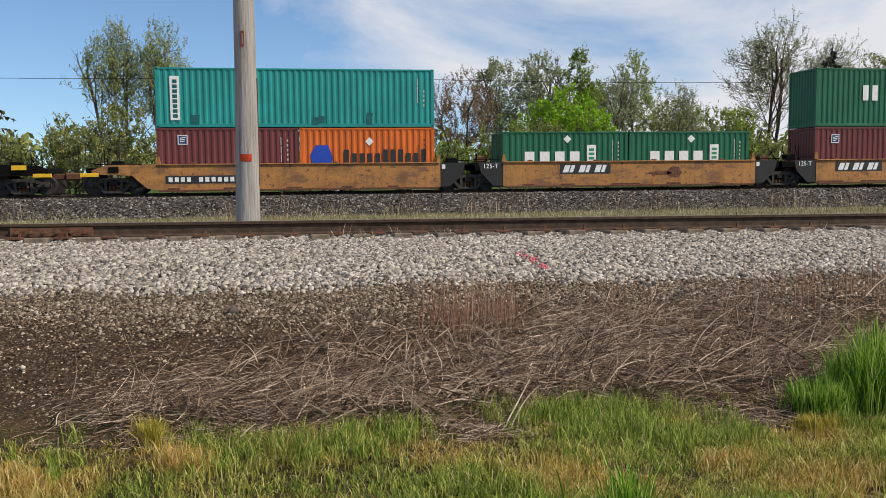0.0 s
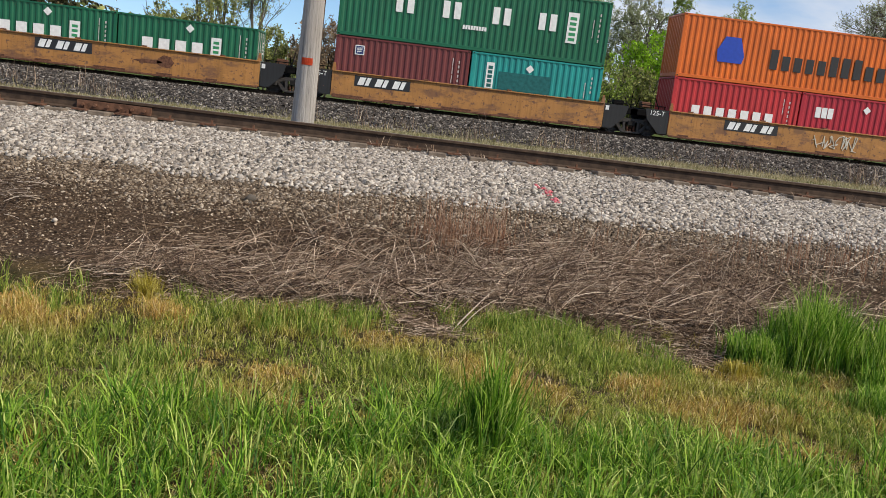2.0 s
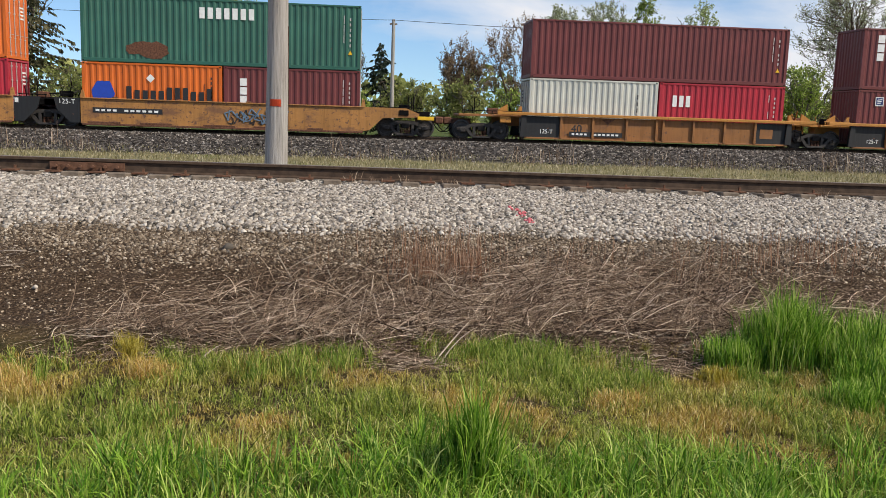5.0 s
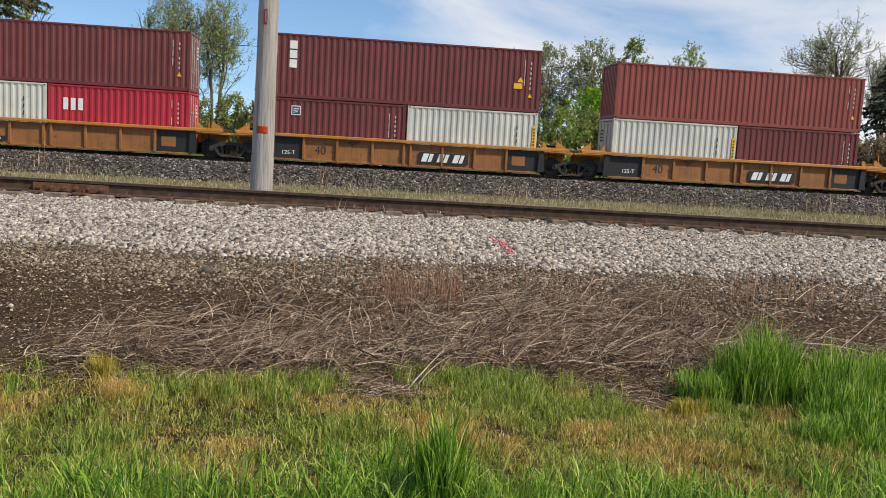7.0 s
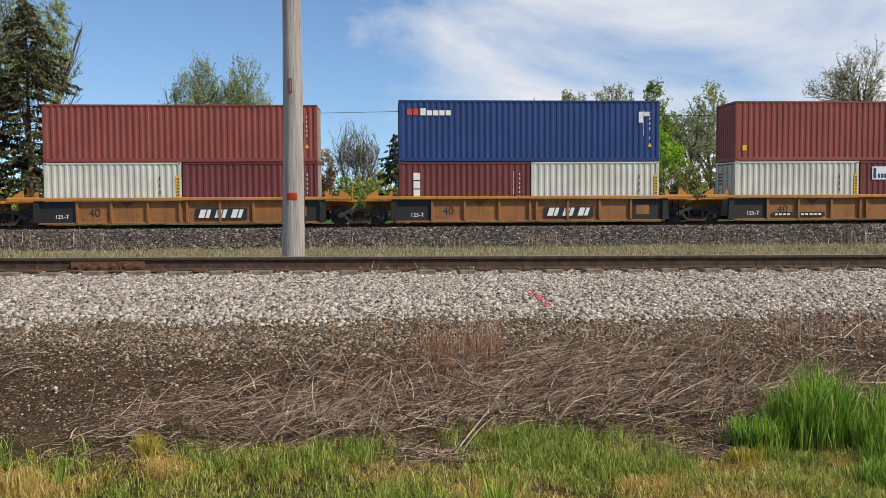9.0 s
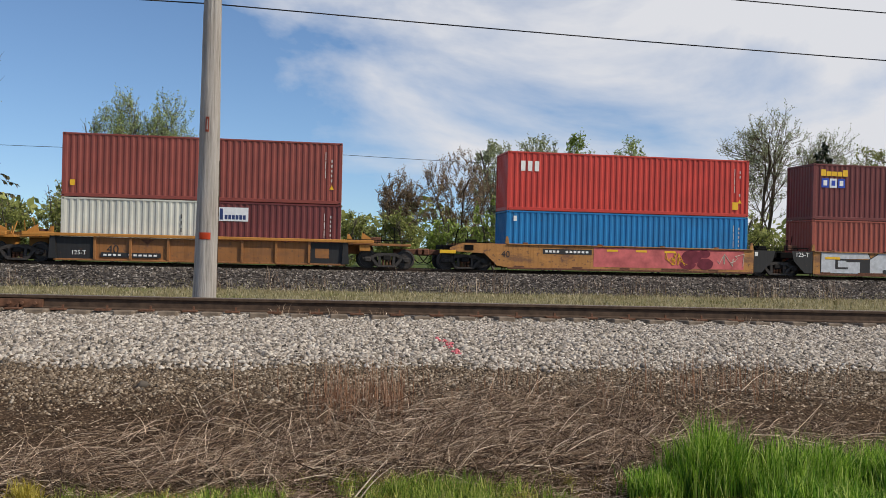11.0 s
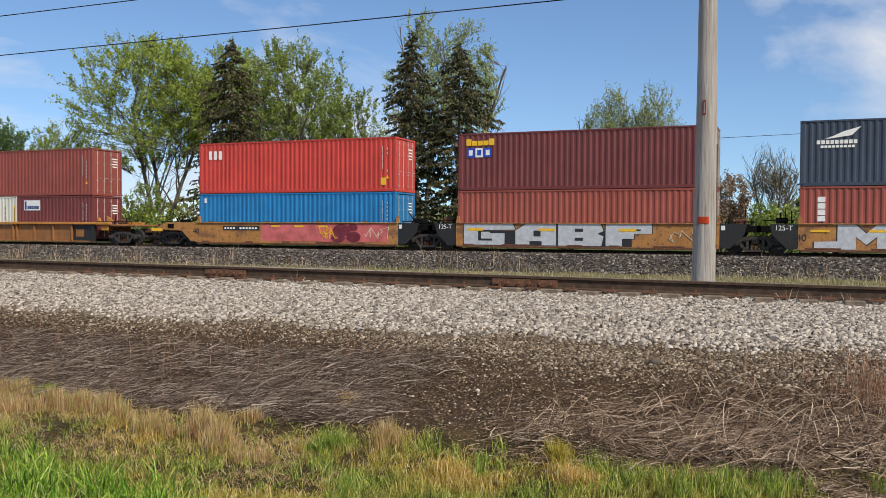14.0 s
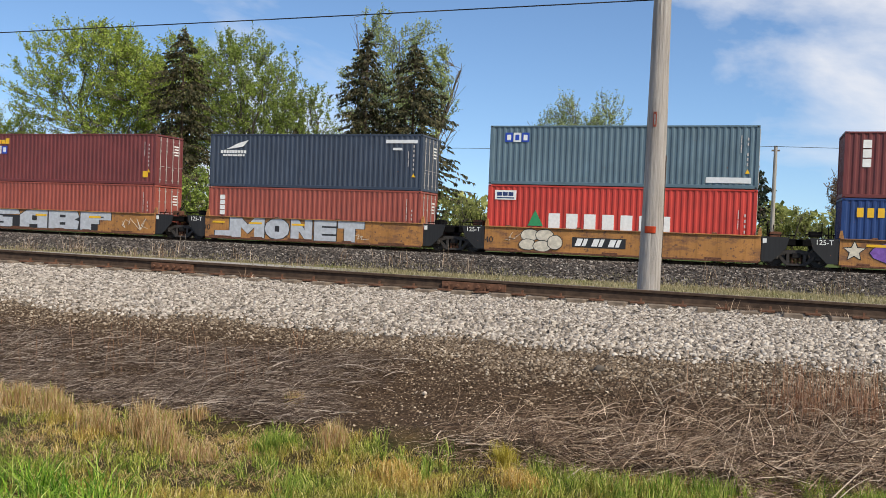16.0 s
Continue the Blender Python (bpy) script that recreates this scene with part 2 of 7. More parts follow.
def ground_material():
    m, n, l, b = nodes_of("trackside_ground")
    geo = n.new("ShaderNodeNewGeometry")
    sep = n.new("ShaderNodeSeparateXYZ")
    l.new(geo.outputs["Position"], sep.inputs["Vector"])
    wob = noise_node(n, l, 0.9, 4)
    y = n.new("ShaderNodeMath")
    y.operation = "MULTIPLY_ADD"
    l.new(wob, y.inputs[0])
    y.inputs[1].default_value = 0.9
    off = n.new("ShaderNodeMath")
    off.operation = "SUBTRACT"
    l.new(sep.outputs["Y"], off.inputs[0])
    off.inputs[1].default_value = 0.45
    l.new(off.outputs[0], y.inputs[2])
    yy = y.outputs[0]

    def band(lo, hi):
        r = n.new("ShaderNodeMapRange")
        r.interpolation_type = "SMOOTHSTEP"
        l.new(yy, r.inputs["Value"])
        r.inputs["From Min"].default_value, r.inputs["From Max"].default_value = lo, hi
        return r.outputs["Result"]

    fine = noise_node(n, l, 40.0, 5)
    mid = noise_node(n, l, 3.0, 5)
    # dry thatch, toned down in colour for the shade under the grass blades
    thatch = ramp(n, l, mid, [(0.3, (0.030, 0.027, 0.010)), (0.55, (0.065, 0.050, 0.020)), (0.75, (0.13, 0.085, 0.036))])
    dirt = ramp(n, l, fine, [(0.3, (0.020, 0.0125, 0.0075)), (0.55, (0.074, 0.047, 0.029)), (0.75, (0.18, 0.125, 0.08))])
    vor = n.new("ShaderNodeTexVoronoi")
    vor.inputs["Scale"].default_value = 17.0
    co = n.new("ShaderNodeTexCoord")
    l.new(co.outputs["Object"], vor.inputs["Vector"])
    # cells darken outwards: the shade in gaps between stones is put into the colour
    stone = ramp(n, l, vor.outputs["Distance"], [(0.1, (0.27, 0.235, 0.20)), (0.5, (0.16, 0.138, 0.115)), (0.8, (0.06, 0.05, 0.04))])
    strip = ramp(n, l, mid, [(0.3, (0.13, 0.12, 0.05)), (0.55, (0.22, 0.195, 0.10)), (0.75, (0.32, 0.28, 0.19))])
    vor2 = n.new("ShaderNodeTexVoronoi")
    vor2.inputs["Scale"].default_value = 10.0
    l.new(co.outputs["Object"], vor2.inputs["Vector"])
    dark = ramp(n, l, vor2.outputs["Color"], [(0.15, (0.02, 0.017, 0.015)), (0.6, (0.06, 0.053, 0.049)), (0.95, (0.16, 0.145, 0.135))])
    meadow = ramp(n, l, mid, [(0.3, (0.05, 0.08, 0.02)), (0.7, (0.11, 0.13, 0.04))])
    c = mixc(n, l, band(5.5, 6.1), thatch, dirt)
    c = mixc(n, l, band(8.35, 8.75), c, stone)
    c = mixc(n, l, band(14.6, 15.6), c, strip)
    west = n.new("ShaderNodeMapRange")
    west.interpolation_type = "SMOOTHSTEP"
    l.new(sep.outputs["X"], west.inputs["Value"])
    west.inputs["From Min"].default_value, west.inputs["From Max"].default_value = -13.0, -19.0
    lane = n.new("ShaderNodeMath")
    lane.operation = "MULTIPLY"
    l.new(west.outputs["Result"], lane.inputs[0])
    l.new(band(24.0, 25.5), lane.inputs[1])
    c = mixc(n, l, lane.outputs[0], c, ramp(n, l, fine, [(0.3, (0.27, 0.25, 0.225)), (0.7, (0.46, 0.43, 0.40))]))
    c = mixc(n, l, band(33.6, 34.6), c, strip)
    c = mixc(n, l, band(35.0, 35.8), c, dark)
    c = mixc(n, l, band(45.0, 47.0), c, meadow)
    l.new(c, b.inputs["Base Color"])
    b.inputs["Roughness"].default_value, b.inputs["Specular IOR Level"].default_value = 0.95, 0.08
    bump(n, l, mixc(n, l, 0.35, fine, vor2.outputs["Distance"]), b, 0.9, 0.06)
    return m


def build_ground():
    ys = np.unique(np.concatenate([[-2500, -900, -300, -120, -60, -30, -15, -8, -4, -1], np.arange(1, 5, 0.2), np.arange(5, 9, 0.08), np.arange(9, 17, 0.2), np.arange(17, 35, 1.0), np.arange(35, 47, 0.3), [50, 56, 65, 80, 100, 140, 200, 320, 600, 1200, 2600]]))
    xs = np.unique(np.concatenate([[-2600, -1200, -500, -250], np.arange(-160, -30, 10.0), np.arange(-30, -8, 0.5), np.arange(-8, 7, 0.16), np.arange(7, 20, 0.5), np.arange(20, 100, 8.0), [120, 250, 500, 1200, 2600]]))
    X, Y = np.meshgrid(xs, ys)
    V = np.stack([X, Y, height(X, Y)], -1).reshape(-1, 3)
    nx, ny = len(xs), len(ys)
    i = (np.arange(ny - 1)[:, None] * nx + np.arange(nx - 1)[None]).ravel()
    F = np.stack([i, i + 1, i + nx + 1, i + nx], 1)
    tagged(new("ground", mesh_np("ground", V, F, ground_material(), True)), "bare trackside earth, thatch and gravel sloping up to two tracks", "ground", kind="structure")


build_ground()
# ---- tracks, pole and wires ----
M_TIE = plain("weathered_tie", (0.16, 0.125, 0.095), 0.9, 0, 0.45, 7.0, 0.6)
M_JOINT = plain("orange_rust", (0.13, 0.065, 0.04), 0.85, 0, 0.45, 14.0, 0.4)


def rail_outline(h):
    return [(-0.07, 0), (0.07, 0), (0.07, 0.012), (0.012, 0.03), (0.009, 0.125), (0.036, 0.135), (0.036, h - 0.008), (0.028, h), (-0.028, h), (-0.036, h - 0.008), (-0.036, 0.135), (-0.009, 0.125), (-0.012, 0.03), (-0.07, 0.012)]


def rail(y, ztop, x0, x1, label, parent):
    bm = bmesh.new()
    o = rail_outline(0.17)
    a = [bm.verts.new((x0, y + u, ztop - 0.17 + v)) for u, v in o]
    b = [bm.verts.new((x1, y + u, ztop - 0.17 + v)) for u, v in o]
    for i in range(len(o)):
        f = bm.faces.new((a[i], a[(i + 1) % len(o)], b[(i + 1) % len(o)], b[i]))
        f.material_index = 0
        if i in (7,):
            f.material_index = 1
    bm.faces.new(a[::-1])
    bm.faces.new(b)
    me = bpy.data.meshes.new("rail")
    bmesh.ops.recalc_face_normals(bm, faces=bm.faces)
    bm.to_mesh(me)
    bm.free()
    me.materials.append(M_RAIL)
    me.materials.append(M_RAILHEAD)
    ob = new("rail", me)
    ob.parent = parent
    return tagged(ob, label)


def ties(parent, y, ztop, x0, x1, step, mat, length=2.6, tilt=0.0):
    rng = random.Random(int(y * 10))
    bm = bmesh.new()
    box(bm, 0, 0, -0.09, 0.23, length, 0.18, 0.015)
    me = mesh_of("tie", bm, mat)
    x = x0
    while x < x1:
        t = new("tie", me)
        t.parent = parent
        t.matrix_basis = pose(x + rng.uniform(-0.04, 0.04), y + rng.uniform(-0.05, 0.05), ztop + rng.uniform(-0.02, 0.006), tilt, 0, rng.uniform(-1.5, 1.5))
        x += step


siding = tagged(new("siding_track"), "rusty siding track on weathered ties in pale ballast", "railway track", kind="structure")
siding.matrix_basis = pose(0, 0, -0.05, 0, 0.2865, 0)
near_rail = rail(NEAR_Y, NEAR_Z, -70, 60, "brown rusted rail with a worn head", siding)
rail(NEAR_Y + 1.5, NEAR_Z - CANT, -70, 60, "brown rusted rail with a worn head", siding)
ties(siding, NEAR_Y + 0.75, NEAR_Z - CANT / 2 - 0.172, -45, 30, 0.53, M_TIE, 2.4, -math.degrees(CANT / 1.5))


def joint_bar(x, length):
    bm = bmesh.new()
    prism(bm, [(x, 0.02), (x + length, 0.02), (x + length, 0.12), (x, 0.12)], NEAR_Y - 0.075, NEAR_Y - 0.012)
    for v in bm.verts:
        v.co.z += NEAR_Z - 0.17
    j = part("joint_bar", bm, M_JOINT, near_rail, "orange-rusted bolted joint bar")
    me = shared_bolt()
    for i in range(6):
        b = new("bolt", me)
        b.parent = siding
        b.matrix_basis = pose(x + length * (i + 0.5) / 6, NEAR_Y - 0.075, NEAR_Z - 0.10)
    return j


def shared_bolt():
    if "bolt" not in bpy.data.meshes:
        bm = bmesh.new()
        rod(bm, (0, 0.01, 0), (0, -0.035, 0), 0.022, 6)
        mesh_of("bolt", bm, M_JOINT)
    return bpy.data.meshes["bolt"]


joint_bar(-4.05, 0.92)
joint_bar(-8.95, 0.75)
bm = bmesh.new()
box(bm, 0, 0, 0, 0.18, 0.16, 0.02)
plate_mesh = mesh_of("tie_plate", bm, M_JOINT)
bm = bmesh.new()
box(bm, 0, 0, 0, 0.025, 0.03, 0.06)
spike_mesh = mesh_of("spike", bm, M_JOINT)
for i in range(34):
    for nm, me, dx, dy, dz in (("tie_plate", plate_mesh, 0, -0.13, -0.163), ("spike", spike_mesh, 0.04, -0.09, -0.135)):
        o = new(nm, me)
        o.parent = siding
        o.location = (-11.4 + i * 0.53 + dx, NEAR_Y + dy, NEAR_Z + dz)

main = tagged(new("main_track"), "main line track on dark ballast", "railway track", kind="structure")
MAIN_C = TRACK_Y + 1.22
rail(MAIN_C - 0.75, RAIL_Z, -260, 260, "", main)
rail(MAIN_C + 0.75, RAIL_Z, -260, 260, "", main)
M_TIE2 = plain("dark_tie", (0.055, 0.045, 0.038), 0.9, 0, 0.4, 7.0, 0.4)
ties(main, MAIN_C, RAIL_Z - 0.172, -75, 45, 0.55, M_TIE2)


def pole_wood():
    m, n, l, b = nodes_of("weathered_pole")
    g = noise_node(n, l, 1.0, 7, 0.7, (26.0, 26.0, 0.9))
    big = noise_node(n, l, 1.3, 4)
    c = ramp(n, l, g, [(0.28, (0.09, 0.075, 0.065)), (0.42, (0.30, 0.275, 0.25)), (0.62, (0.43, 0.40, 0.37)), (0.8, (0.56, 0.53, 0.50))])
    l.new(mixc(n, l, ramp(n, l, big, [(0.4, (0, 0, 0)), (0.7, (0.25, 0.25, 0.25))]), c, (0.26, 0.20, 0.15)), b.inputs["Base Color"])
    b.inputs["Roughness"].default_value = 0.9
    bump(n, l, g, b, 0.8, 0.03)
    return m


def build_pole():
    rng = random.Random(4)
    p = tagged(new("utility_pole"), "weathered grey wooden utility pole with drying cracks and orange tag", "pole")
    p.matrix_basis = pose(-1.50, 14.58, 0.36)
    bm = bmesh.new()
    rings, seg, top = [], 28, 7.9
    for k in range(40):
        z = top * k / 39
        r = 0.192 - 0.0098 * z + rng.uniform(-0.002, 0.002)
        ox = 0.012 * math.sin(z * 0.9) + 0.009 * z
        rings.append([bm.verts.new((ox + (r + 0.006 * math.sin(i * 3.7 + 0.3 * math.sin(z * 1.3)) * math.sin(i * 1.3)) * math.cos(6.28318 * i / seg), (r + 0.004 * math.sin(i * 5.1)) * math.sin(6.28318 * i / seg), z)) for i in range(seg)])
    for a, b in zip(rings, rings[1:]):
        for i in range(seg):
            bm.faces.new((a[i], a[(i + 1) % seg], b[(i + 1) % seg], b[i]))
    bm.faces.new(rings[-1])
    part("shaft", bm, pole_wood(), p, smooth=True)

    def tag(x, z, w, h, mat, name, label):
        bm = bmesh.new()
        r = 0.196 - 0.0098 * z
        k = 6
        lo, hi = [], []
        for i in range(k + 1):
            a = -math.pi / 2 + (x + w * (i / k - 0.5)) / r
            c = (0.009 * z + 0.012 * math.sin(z * 0.9) + (r + 0.006) * math.cos(a), (r + 0.006) * math.sin(a))
            lo.append(bm.verts.new((*c, z - h / 2)))
            hi.append(bm.verts.new((*c, z + h / 2)))
        fs = [bm.faces.new((lo[i], lo[i + 1], hi[i + 1], hi[i])) for i in range(k)]
        bmesh.ops.solidify(bm, geom=fs, thickness=0.003)
        part(name, bm, mat, p, label)

    tag(-0.01, 1.34, 0.175, 0.11, plain("orange_tag", (0.72, 0.085, 0.02), 0.5, 0, 0.12, 9), "tag", "orange-red plastic tag")
    tag(-0.02, 3.12, 0.055, 0.24, plain("faded_red_tag", (0.42, 0.11, 0.07), 0.6, 0, 0.3, 30), "tag", "faded red upright tag")
    tag(-0.02, 3.12, 0.02, 0.17, M_PALE_TAG, "tag_marks", "")
    bm = bmesh.new()
    rod(bm, (0.194, -0.03, 0.9), (0.198, -0.03, 2.55), 0.014, 6)
    part("ground_wire", bm, M_RAIL, p, "dark ground wire moulding")
    # brackets that carry the two lines
    for z in (5.12, 6.0):
        bm = bmesh.new()
        rod(bm, (0, 0.12, z - 0.06), (0, 0.30, z), 0.03, 8)
        part("insulator", bm, M_PALE_TAG, p, "pale porcelain insulator")


M_PALE_TAG = plain("porcelain", (0.5, 0.48, 0.45), 0.4, 0, 0.1)
build_pole()
M_WIRE = plain("black_wire", (0.02, 0.02, 0.022), 0.6, 0, 0.1)


def wire(y, ztop, span, sag, slack, x0, r, name="power_line", label="thin black overhead power line"):
    bm = bmesh.new()
    pts = []
    for s in range(-4, 4):
        for i in range(12):
            u = i / 12
            pts.append((x0 + (s + u) * span, y, ztop - 4 * (sag if s >= 0 else slack) * u * (1 - u)))
    for a, b in zip(pts, pts[1:]):
        rod(bm, a, b, r, 5)
    tagged(new(name, mesh_of(name, bm, M_WIRE, True)), label, "wire")


wire(14.88, 5.52, 44.0, 0.31, 0.05, -1.5, 0.011)
wire(14.88, 6.40, 44.0, 0.31, 0.03, -1.5, 0.011)
wire(60.0, 7.75, 38.0, 0.25, 0.25, 1.6, 0.016, label="thin black telephone line before the trees")


def far_pole():
    p = tagged(new("utility_pole"), "thin grey wooden pole standing before the trees", "pole")
    bm = bmesh.new()
    rod(bm, (0, 0, 0), (0, 0, 8.1), 0.15, 10, 0.11)
    part("shaft", bm, bpy.data.materials["weathered_pole"], p)
    bm = bmesh.new()
    box(bm, 0, 0, 7.8, 0.5, 0.1, 0.1, 0.01)
    part("crossarm", bm, M_TIE, p)
    p.matrix_basis = pose(1.6, 60.1, -0.3)


far_pole()

# ---- train: helpers ----
SPEED, GAIN = 13.5657, 0.00451


def travelled(t):
    return SPEED * (t - 9.0) + GAIN * (t - 9.0) ** 2


MOVING = []   # thing and its place along the train at nine seconds
SPINS = []    # wheelsets and their place on the bogie


def rides(ob, x, y=0.0, z=0.0):
    MOVING.append((ob, x, y, z))
    ob.matrix_basis = pose(x - travelled(0), y, z)
    return ob


def words(body, size, x, y, z, mat, parent, name="lettering", label="", stand=None, bold=0.0):
    """Readable writing with the built-in font, standing on the near side."""
    cu = bpy.data.curves.new("writing", "FONT")
    cu.offset = bold
    cu.body, cu.size, cu.extrude, cu.align_x, cu.align_y = body, size, 0.002, "CENTER", "CENTER"
    tmp = new("writing", cu)
    me = bpy.data.meshes.new_from_object(tmp.evaluated_get(bpy.context.evaluated_depsgraph_get()))
    bpy.data.objects.remove(tmp)
    me.materials.clear()
    me.materials.append(mat)
    ob = new(name, me)
    ob.parent = parent
    ob.matrix_basis = stand or pose(x, y, z, 90, 0, 0)
    return tagged(ob, label)


def plates(rects, mat, parent, name="lettering", label="", y=-0.004, th=0.004):
    """Thin painted plates (x0, z0, x1, z1[, slant]) on the near side."""
    first = None
    for r in rects:
        bm = bmesh.new()
        for f in r if isinstance(r, list) else (r,):
            s = f[4] if len(f) > 4 else 0.0
            prism(bm, [(f[0], f[1]), (f[2], f[1]), (f[2] + s, f[3]), (f[0] + s, f[3])], y, y + th)
        ob = part(name, bm, mat, parent, label)
        first = first or ob
    return first


def blocks(x0, x1, z0, z1, k, gap=0.22, low=()):
    """k blocks that fill a word's room; those in low are shorter."""
    w = (x1 - x0) / k
    gap = max(gap, 0.36) if w > 0.3 else gap
    return [(x0 + i * w, z0, x0 + (i + 1 - gap) * w, z0 + (z1 - z0) * (0.72 if i in low else 1.0)) for i in range(k)]


def column(x0, x1, z0, z1, k, gap=0.25):
    h = (z1 - z0) / k
    return [(x0, z0 + i * h, x1, z0 + (i + 1 - gap) * h) for i in range(k)]


def polygon_plate(points, mat, parent, name="emblem", label="", y=-0.004):
    bm = bmesh.new()
    prism(bm, points, y, y + 0.004)
    return part(name, bm, mat, parent, label)


def blob(cx, cz, rx, rz, k=14, seed=0, rag=0.15):
    rng = random.Random(seed)
    return [(cx + rx * math.cos(6.28318 * i / k) * (1 + rng.uniform(-rag, rag)), cz + rz * math.sin(6.28318 * i / k) * (1 + rng.uniform(-rag, rag))) for i in range(k)]


# ---- containers ----
def corrugated(bm, x0, x1, y, z0, z1, pitch=0.278, depth=0.036, out=-1):
    k = max(1, round((x1 - x0) / pitch))
    p = (x1 - x0) / k
    pts = []
    for i in range(k):
        for u, d in ((0.0, 0), (0.28, 0), (0.5, 1), (0.78, 1)):
            pts.append((x0 + (i + u) * p, y + out * (0 if d == 0 else -depth)))
    pts.append((x1, y))
    lo = [bm.verts.new((x, w, z0)) for x, w in pts]
    hi = [bm.verts.new((x, w, z1)) for x, w in pts]
    for i in range(len(pts) - 1):
        bm.faces.new((lo[i], lo[i + 1], hi[i + 1], hi[i]))


MESHES = {}


def shared(key, make, mat):
    """One mesh for alike parts."""
    if key not in MESHES:
        bm = bmesh.new()
        make(bm)
        MESHES[key] = mesh_of(key[0], bm, mat)
    return MESHES[key]


def placed(name, me, parent, x=0.0, y=0.0, z=0.0, label=""):
    ob = new(name, me)
    ob.parent = parent
    ob.location = (x, y, z)
    return tagged(ob, label)


def container(L, h, colour, label, doors=1):
    """A shipping container: origin at its near lower left corner."""
    W = 2.44
    mat = CONT[colour]
    k0 = (L, h, colour, doors)
    c = tagged(new("shipping_container"), label, "container", group="containers on the train")
    placed("side_wall", shared(("side_wall", *k0, 0), lambda bm: corrugated(bm, 0.1, L - 0.1, 0.012, 0.16, h - 0.07, out=-1), mat), c)
    placed("side_wall", shared(("side_wall", *k0, 1), lambda bm: corrugated(bm, 0.1, L - 0.1, W - 0.012, 0.16, h - 0.07, out=1), mat), c)

    def roof(bm):
        k = round(L / 0.42)
        for i in range(k):
            box(bm, 0.15 + (L - 0.3) * (i + 0.5) / k, W / 2, h - 0.03 + 0.006 * (i % 2), (L - 0.3) / k - 0.002, W - 0.1, 0.02)

    placed("roof", shared(("roof", *k0), roof, mat), c)

    def rail_(bm, z, hh):
        for y in (0.05, W - 0.05):
            box(bm, L / 2, y, z, L - 0.2, 0.1, hh, 0.008)
        for x in (0.05, L - 0.05):
            box(bm, x, W / 2, z, 0.1, W - 0.2, hh)

    def low(bm):
        rail_(bm, 0.09, 0.15)
        box(bm, L / 2, W / 2, 0.13, L - 0.2, W - 0.2, 0.04)

    placed("bottom_rail", shared(("bottom_rail", *k0), low, mat), c)
    placed("top_rail", shared(("top_rail", *k0), lambda bm: rail_(bm, h - 0.045, 0.08), mat), c)
    post = shared(("corner_post", *k0), lambda bm: box(bm, 0, 0, h / 2, 0.15, 0.098, h - 0.24, 0.012), mat)
    cast = shared(("corner_casting", colour), lambda bm: box(bm, 0, 0, 0, 0.178, 0.162, 0.118, 0.014), mat)
    # a thin dark plate stands for the shade inside the casting's slot
    hole = shared(("casting_slot",), lambda bm: box(bm, 0, 0, 0, 0.075, 0.004, 0.05), M_DARK)
    for x in (0.087, L - 0.087):
        for y in (0.079, W - 0.079):
            placed("corner_post", post, c, 0.075 if x < 1 else L - 0.075, 0.05 if y < 1 else W - 0.05, 0)
            for z in (0.059, h - 0.059):
                k = placed("corner_casting", cast, c, x, y, z)
                if y < 1:
                    placed("casting_slot", hole, k, 0, -0.083, 0)
    ex, dx, s = (0.03, L - 0.03, 1) if doors == 1 else (L - 0.03, 0.03, -1)

    def end(bm):
        k, pts = 9, []
        for i in range(k):
            for u, d in ((0.0, 0), (0.28, 0), (0.5, 1), (0.78, 1)):
                pts.append((ex + s * 0.04 * d, 0.1 + (W - 0.2) * (i + u) / k))
        pts.append((ex, W - 0.1))
        lo = [bm.verts.new((x, y, 0.16)) for x, y in pts]
        hi = [bm.verts.new((x, y, h - 0.1)) for x, y in pts]
        for i in range(len(pts) - 1):
            bm.faces.new((lo[i], lo[i + 1], hi[i + 1], hi[i]))

    placed("end_wall", shared(("end_wall", *k0), end, mat), c)
    for y0, y1 in ((0.11, W / 2 - 0.006), (W / 2 + 0.006, W - 0.11)):
        def leaf(bm):
            box(bm, dx - s * 0.02, (y0 + y1) / 2, h / 2 + 0.02, 0.05, y1 - y0, h - 0.3)
            for zz in np.linspace(0.35, h - 0.4, 5):
                box(bm, dx + s * 0.008, (y0 + y1) / 2, zz, 0.014, y1 - y0 - 0.1, 0.2)

        d = placed("door", shared(("door", *k0, y0), leaf, mat), c)

        def lock(bm):
            rod(bm, (0, 0, 0.12), (0, 0, h - 0.12), 0.02, 6)
            for zz in (0.3, 0.9, h - 0.9, h - 0.3):
                box(bm, 0, 0, zz, 0.05, 0.11, 0.06)
            rod(bm, (s * 0.03, 0, 1.05), (s * 0.03, 0.3, 1.05), 0.014, 5)

        me = shared(("lock_rod", h, s), lock, M_STEELROD)
        for y in (y0 + 0.28, y1 - 0.28):
            placed("lock_rod", me, d, dx + s * 0.035, y, 0)
        if y0 > 1:
            bm = bmesh.new()
            for q in range(4):
                box(bm, dx + s * 0.018, y0 + 0.62, h - 0.55 - q * 0.16, 0.006, 0.45 - 0.08 * (q % 2), 0.07)
            part("markings", bm, M_WHITE if colour != "white" else M_LBLACK, d)
    # small upright data columns near the right-hand end
    mk = M_FAINT if colour not in ("white", "orange") else M_LBLACK
    rng = random.Random(colour + str(L) + str(h))
    cols = column(L - 0.77, L - 0.735, h * 0.42, h * 0.86, 3, 0.12) + column(L - 0.50, L - 0.44, h * 0.36, h * 0.84, 6, 0.45)
    if colour == "white":
        cols = column(L - 0.98, L - 0.93, h * 0.45, h * 0.80, 3, 0.35)
    cols = [r for r in cols if rng.random() < 0.85]
    plates(cols, mk, c, "markings")
